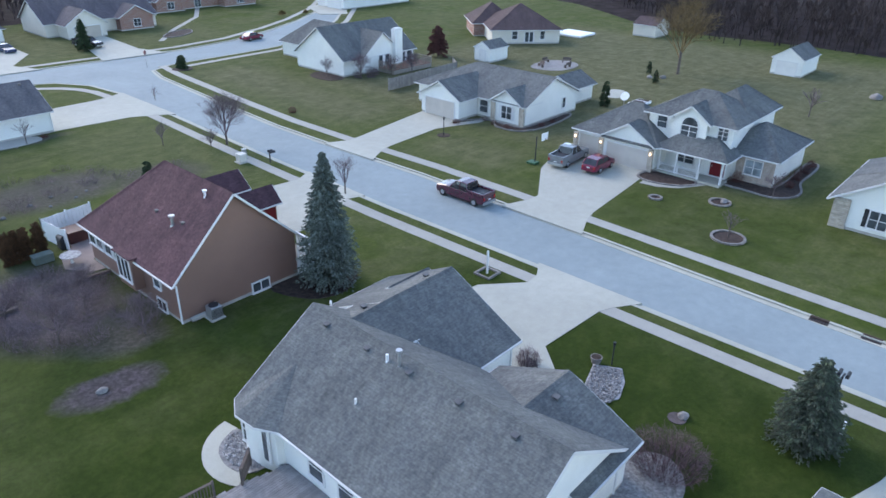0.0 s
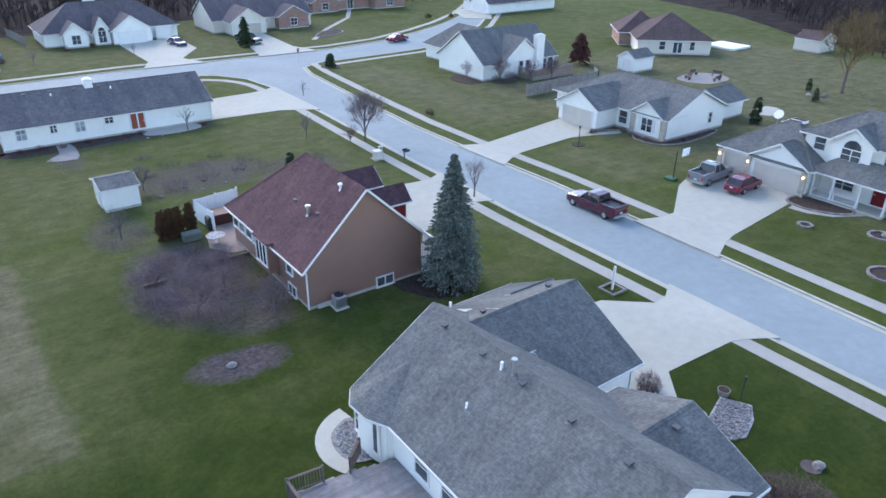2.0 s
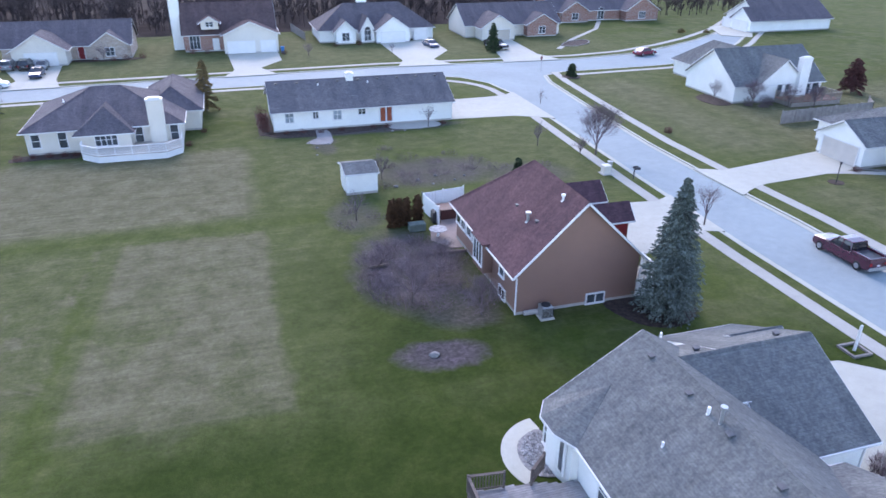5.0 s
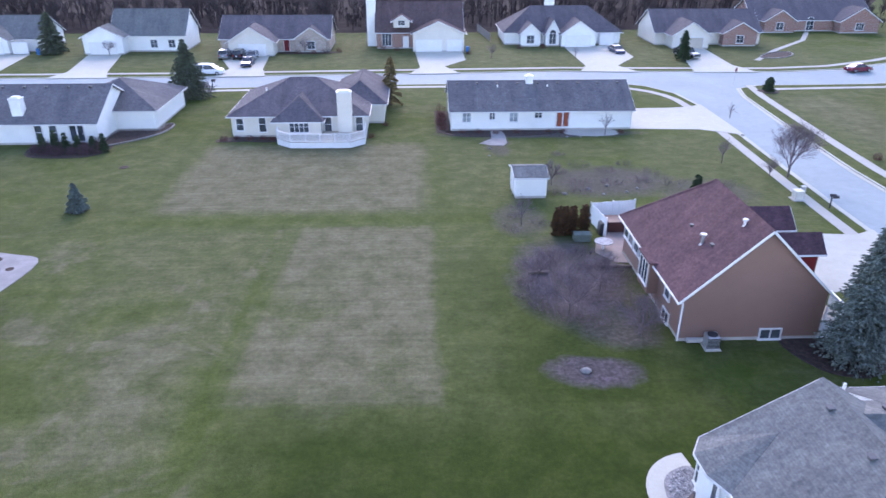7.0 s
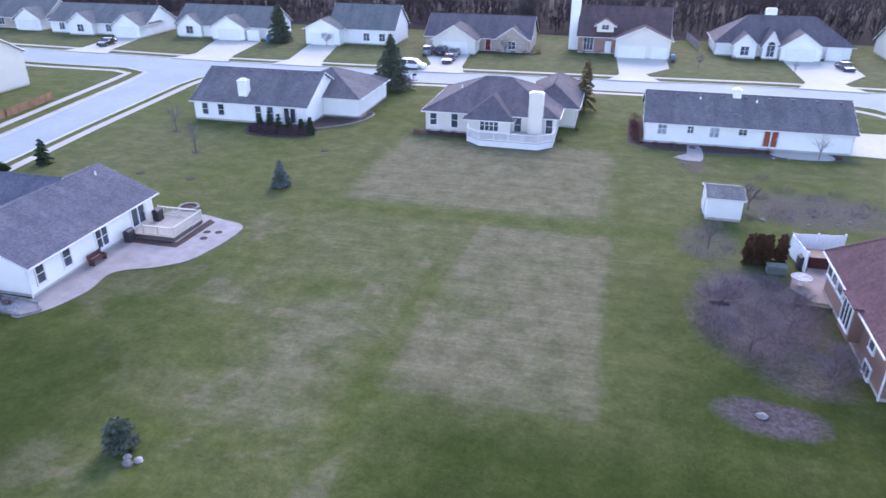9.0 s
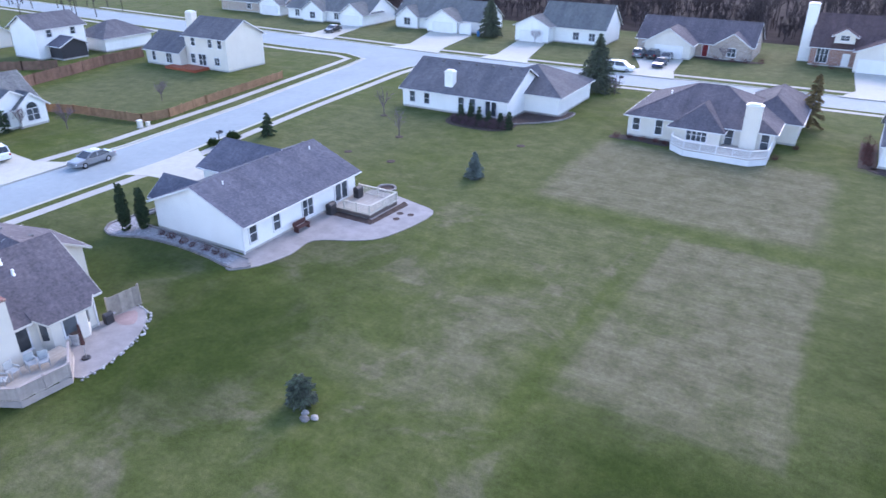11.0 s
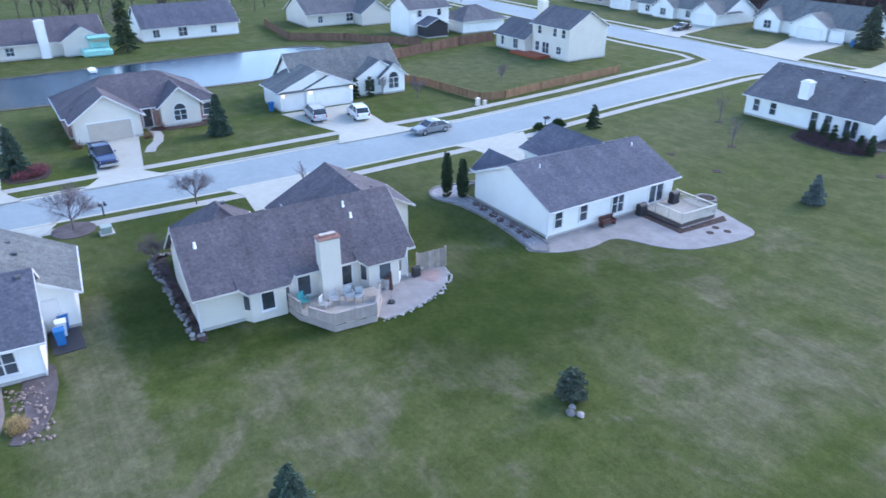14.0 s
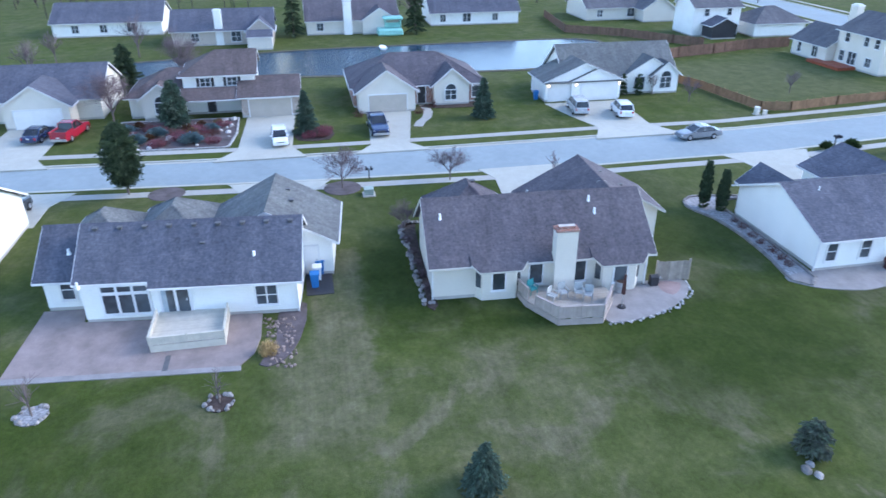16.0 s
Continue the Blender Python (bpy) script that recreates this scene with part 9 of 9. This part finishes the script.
# trampoline-like pad, satellite dish and hot tub behind the houses
ds = thing("satellite_dish", 83.4, 43.4, 0, "white satellite dish on a short pole", "dish")
part("pole", cyl(bmesh.new(), 83.4, 43.4, 0, 1.6, 0.04, 0.04, 8), M_METAL, ds)
bm = bmesh.new()
bmesh.ops.create_cone(bm, cap_ends=True, segments=18, radius1=0.12, radius2=0.6, depth=0.16, matrix=Matrix.Translation((83.3, 43.3, 1.9)) @ Matrix.Rotation(radians(-55), 4, "Y"))
part("reflector", bm, M_VINYL, ds)
raised = thing("raised_planter", 87.8, 43.3, 0, "white-framed raised planting boxes on a lawn", "planter")
for i in range(3):
    part("frame", bx(86.2 + i * 1.1, 87.2 + i * 1.1, 42.4, 44.3, 0, 0.35, 0.02), M_VINYL, raised)
    part("soil", bx(86.3 + i * 1.1, 87.1 + i * 1.1, 42.5, 44.2, 0.35, 0.365), M_MULCH, raised)
pl = thing("covered_pool", 127.6, 79.6, 0, "low pale covered swimming pool", "pool")
part("cover", bx(124.6, 130.6, 76.4, 83.0, 0, 0.45, 0.08), M_VINYL, pl)
sv = thing("playhouse", -137.5, 19.0, 0, "pale mint plastic play tower with a canopy", "playhouse")
part("base", bx(-139.2, -136.2, 16.6, 21.4, 0, 1.25, 0.25), M_MINT, sv)
for x in (-138.6, -136.9):
    for y in (18.2, 21.0):
        part("post", cyl(bmesh.new(), x, y, 1.2, 2.9, 0.09, 0.09, 8), M_MINT, sv)
part("panel", bx(-138.5, -138.4, 18.3, 20.9, 1.2, 2.1, 0.03), M_MINT, sv)
part("canopy", bx(-139.0, -136.6, 17.7, 21.5, 2.85, 3.35, 0.2), M_MINT, sv)
bt = thing("rowing_boat", -124.0, 16.0, 0, "small white boat at the water's edge", "boat")
part("hull", loft(bmesh.new(), [(-125.2, 0.12, 0.1, 0.5, 0.14), (-124.6, 0.5, 0.04, 0.48, 0.6), (-123.2, 0.52, 0.04, 0.46, 0.62), (-122.4, 0.45, 0.08, 0.46, 0.55)], 0.08), M_VINYL, bt)
bt.children[0].data.transform(Matrix.Translation((0, 16.0, 0)))

# loose stones along beds, rings and a patio corner
def stones(label, group, spots, s0, s1, seed, z=0.03, m=None):
    for i, (x, y) in enumerate(spots):
        random.seed(seed + i)
        rock(x + random.gauss(0, 0.1), y + random.gauss(0, 0.1), z, random.uniform(s0, s1), seed + i, label, "garden_stone", m or M_ROCK, group)


for cx, cy, r, g in ((-31.2, -3.5, 0.7, "stones round a young tree"), (-32.0, -12.8, 0.75, "pale stones round a young tree")):
    stones("rough grey stone ringing a young tree", g, [(cx + r * math.cos(0.42 * i), cy + r * math.sin(0.42 * i)) for i in range(15)], 0.1, 0.2, int(700 + cx))
stones("rough fieldstone edging a shrub bed", "gable bed stones", along([(-51.5, 10.4), (-51.7, 9.1), (-49.7, 8.6), (-46.0, 8.8), (-40.0, 8.7), (-38.9, 8.6), (-38.8, 9.2)], 70), 0.12, 0.25, 800)
stones("pale rounded stone edging a patio", "patio edging stones", along([(-34.3, 19.6), (-34.4, 22.0), (-35.3, 24.5), (-36.9, 26.4), (-38.6, 26.8)], 52), 0.06, 0.13, 850, m=M_PALE)
random.seed(31)
stones("tumbled fieldstone in a stony patio corner", "patio corner stones", [(random.uniform(-39.0, -33.6), random.uniform(-1.4, 0.4)) for _ in range(110)], 0.06, 0.14, 900, m=M_WARMST)
stones("flat pale stone in a brushy yard", "brushy yard stones", [(8.7, 80.6), (9.0, 78.6), (8.9, 75.9), (10.6, 79.9), (18.9, 83.0), (22.6, 82.8), (20.4, 82.6), (17.6, 65.2), (19.4, 66.0), (21.0, 64.4), (22.4, 65.2), (18.6, 63.6), (14.8, 63.9)], 0.12, 0.28, 980)
for p, q in (((14.5, 48.4), (17.0, 48.2)), ((8.8, 47.4), (10.4, 47.5))):
    tm = thing("landscape_timber", p[0], p[1], 0, "weathered landscape timber lying on garden soil", "timber", "landscape timbers")
    part("timber", beam(bmesh.new(), (*p, 0.12), (*q, 0.12), 0.22, 0.22), M_WOODD, tm)
# lamp post and stone ball at the pebble bed
gl = thing("garden_lamp", 32.4, 15.4, 0, "dark garden lamp post at a pebble bed", "lamp")
part("post", cyl(bmesh.new(), 32.4, 15.4, 0, 1.35, 0.04, 0.035, 8), M_DARK, gl)
part("lantern", cyl(bmesh.new(), 32.4, 15.4, 1.35, 1.6, 0.07, 0.1, 8), M_DARK, gl)
pt = thing("planter_pot", 31.9, 16.2, 0, "round grey planter pot at a pebble bed", "planter")
part("pot", cyl(bmesh.new(), 31.9, 16.2, 0.0, 0.42, 0.26, 0.36, 14), M_BLOCK, pt)
part("soil", cyl(bmesh.new(), 31.9, 16.2, 0.42, 0.43, 0.31, 0.31, 14), M_MULCH, pt)
dp = thing("utility_marker", 35.3, 3.4, 0, "short white marker pipe in the lawn", "marker")
part("pipe", cyl(bmesh.new(), 35.3, 3.4, -0.05, 0.8, 0.07, 0.07, 10), M_VINYL, dp)
part("cap", cyl(bmesh.new(), 35.3, 3.4, 0.8, 0.86, 0.085, 0.085, 10), M_VINYL, dp)
# closed umbrella beside the deck, benches round the far patio
um = thing("patio_umbrella", -36.0, 21.0, 0.05, "closed brown patio umbrella in a weighted base", "umbrella")
part("base", cyl(bmesh.new(), -36.0, 21.0, 0.05, 0.15, 0.28, 0.24, 14), M_DARK, um)
part("pole", cyl(bmesh.new(), -36.0, 21.0, 0.15, 2.5, 0.025, 0.025, 8), M_METAL, um)
fold = bmesh.new()
for k in range(8):
    a = k * math.pi / 4
    beam(fold, (-36.0 + 0.1 * math.cos(a), 21.0 + 0.1 * math.sin(a), 1.05), (-36.0 + 0.02 * math.cos(a), 21.0 + 0.02 * math.sin(a), 2.45), 0.11, 0.06)
part("folded_canopy", fold, M_TUB, um)
for i, (x, y, a) in enumerate(((97.4, 66.6, 60), (100.2, 63.2, 0), (103.0, 65.2, 110), (100.6, 67.8, 180))):
    bb = thing("patio_bench", 0, 0, 0, "dark outdoor bench on a round patio", "bench", "benches on a round patio")
    part("seat", bx(-0.75, 0.75, -0.22, 0.22, 0.4, 0.47, 0.01), M_WOODD, bb)
    part("backrest", bx(-0.75, 0.75, -0.27, -0.22, 0.5, 0.9, 0.01), M_WOODD, bb)
    for q in (-0.65, 0.65):
        part("leg", bx(q - 0.05, q + 0.05, -0.2, 0.2, 0.0, 0.4), M_WOODD, bb)
    bb.location, bb.rotation_euler = (x, y, 0.05), (0, 0, radians(a))
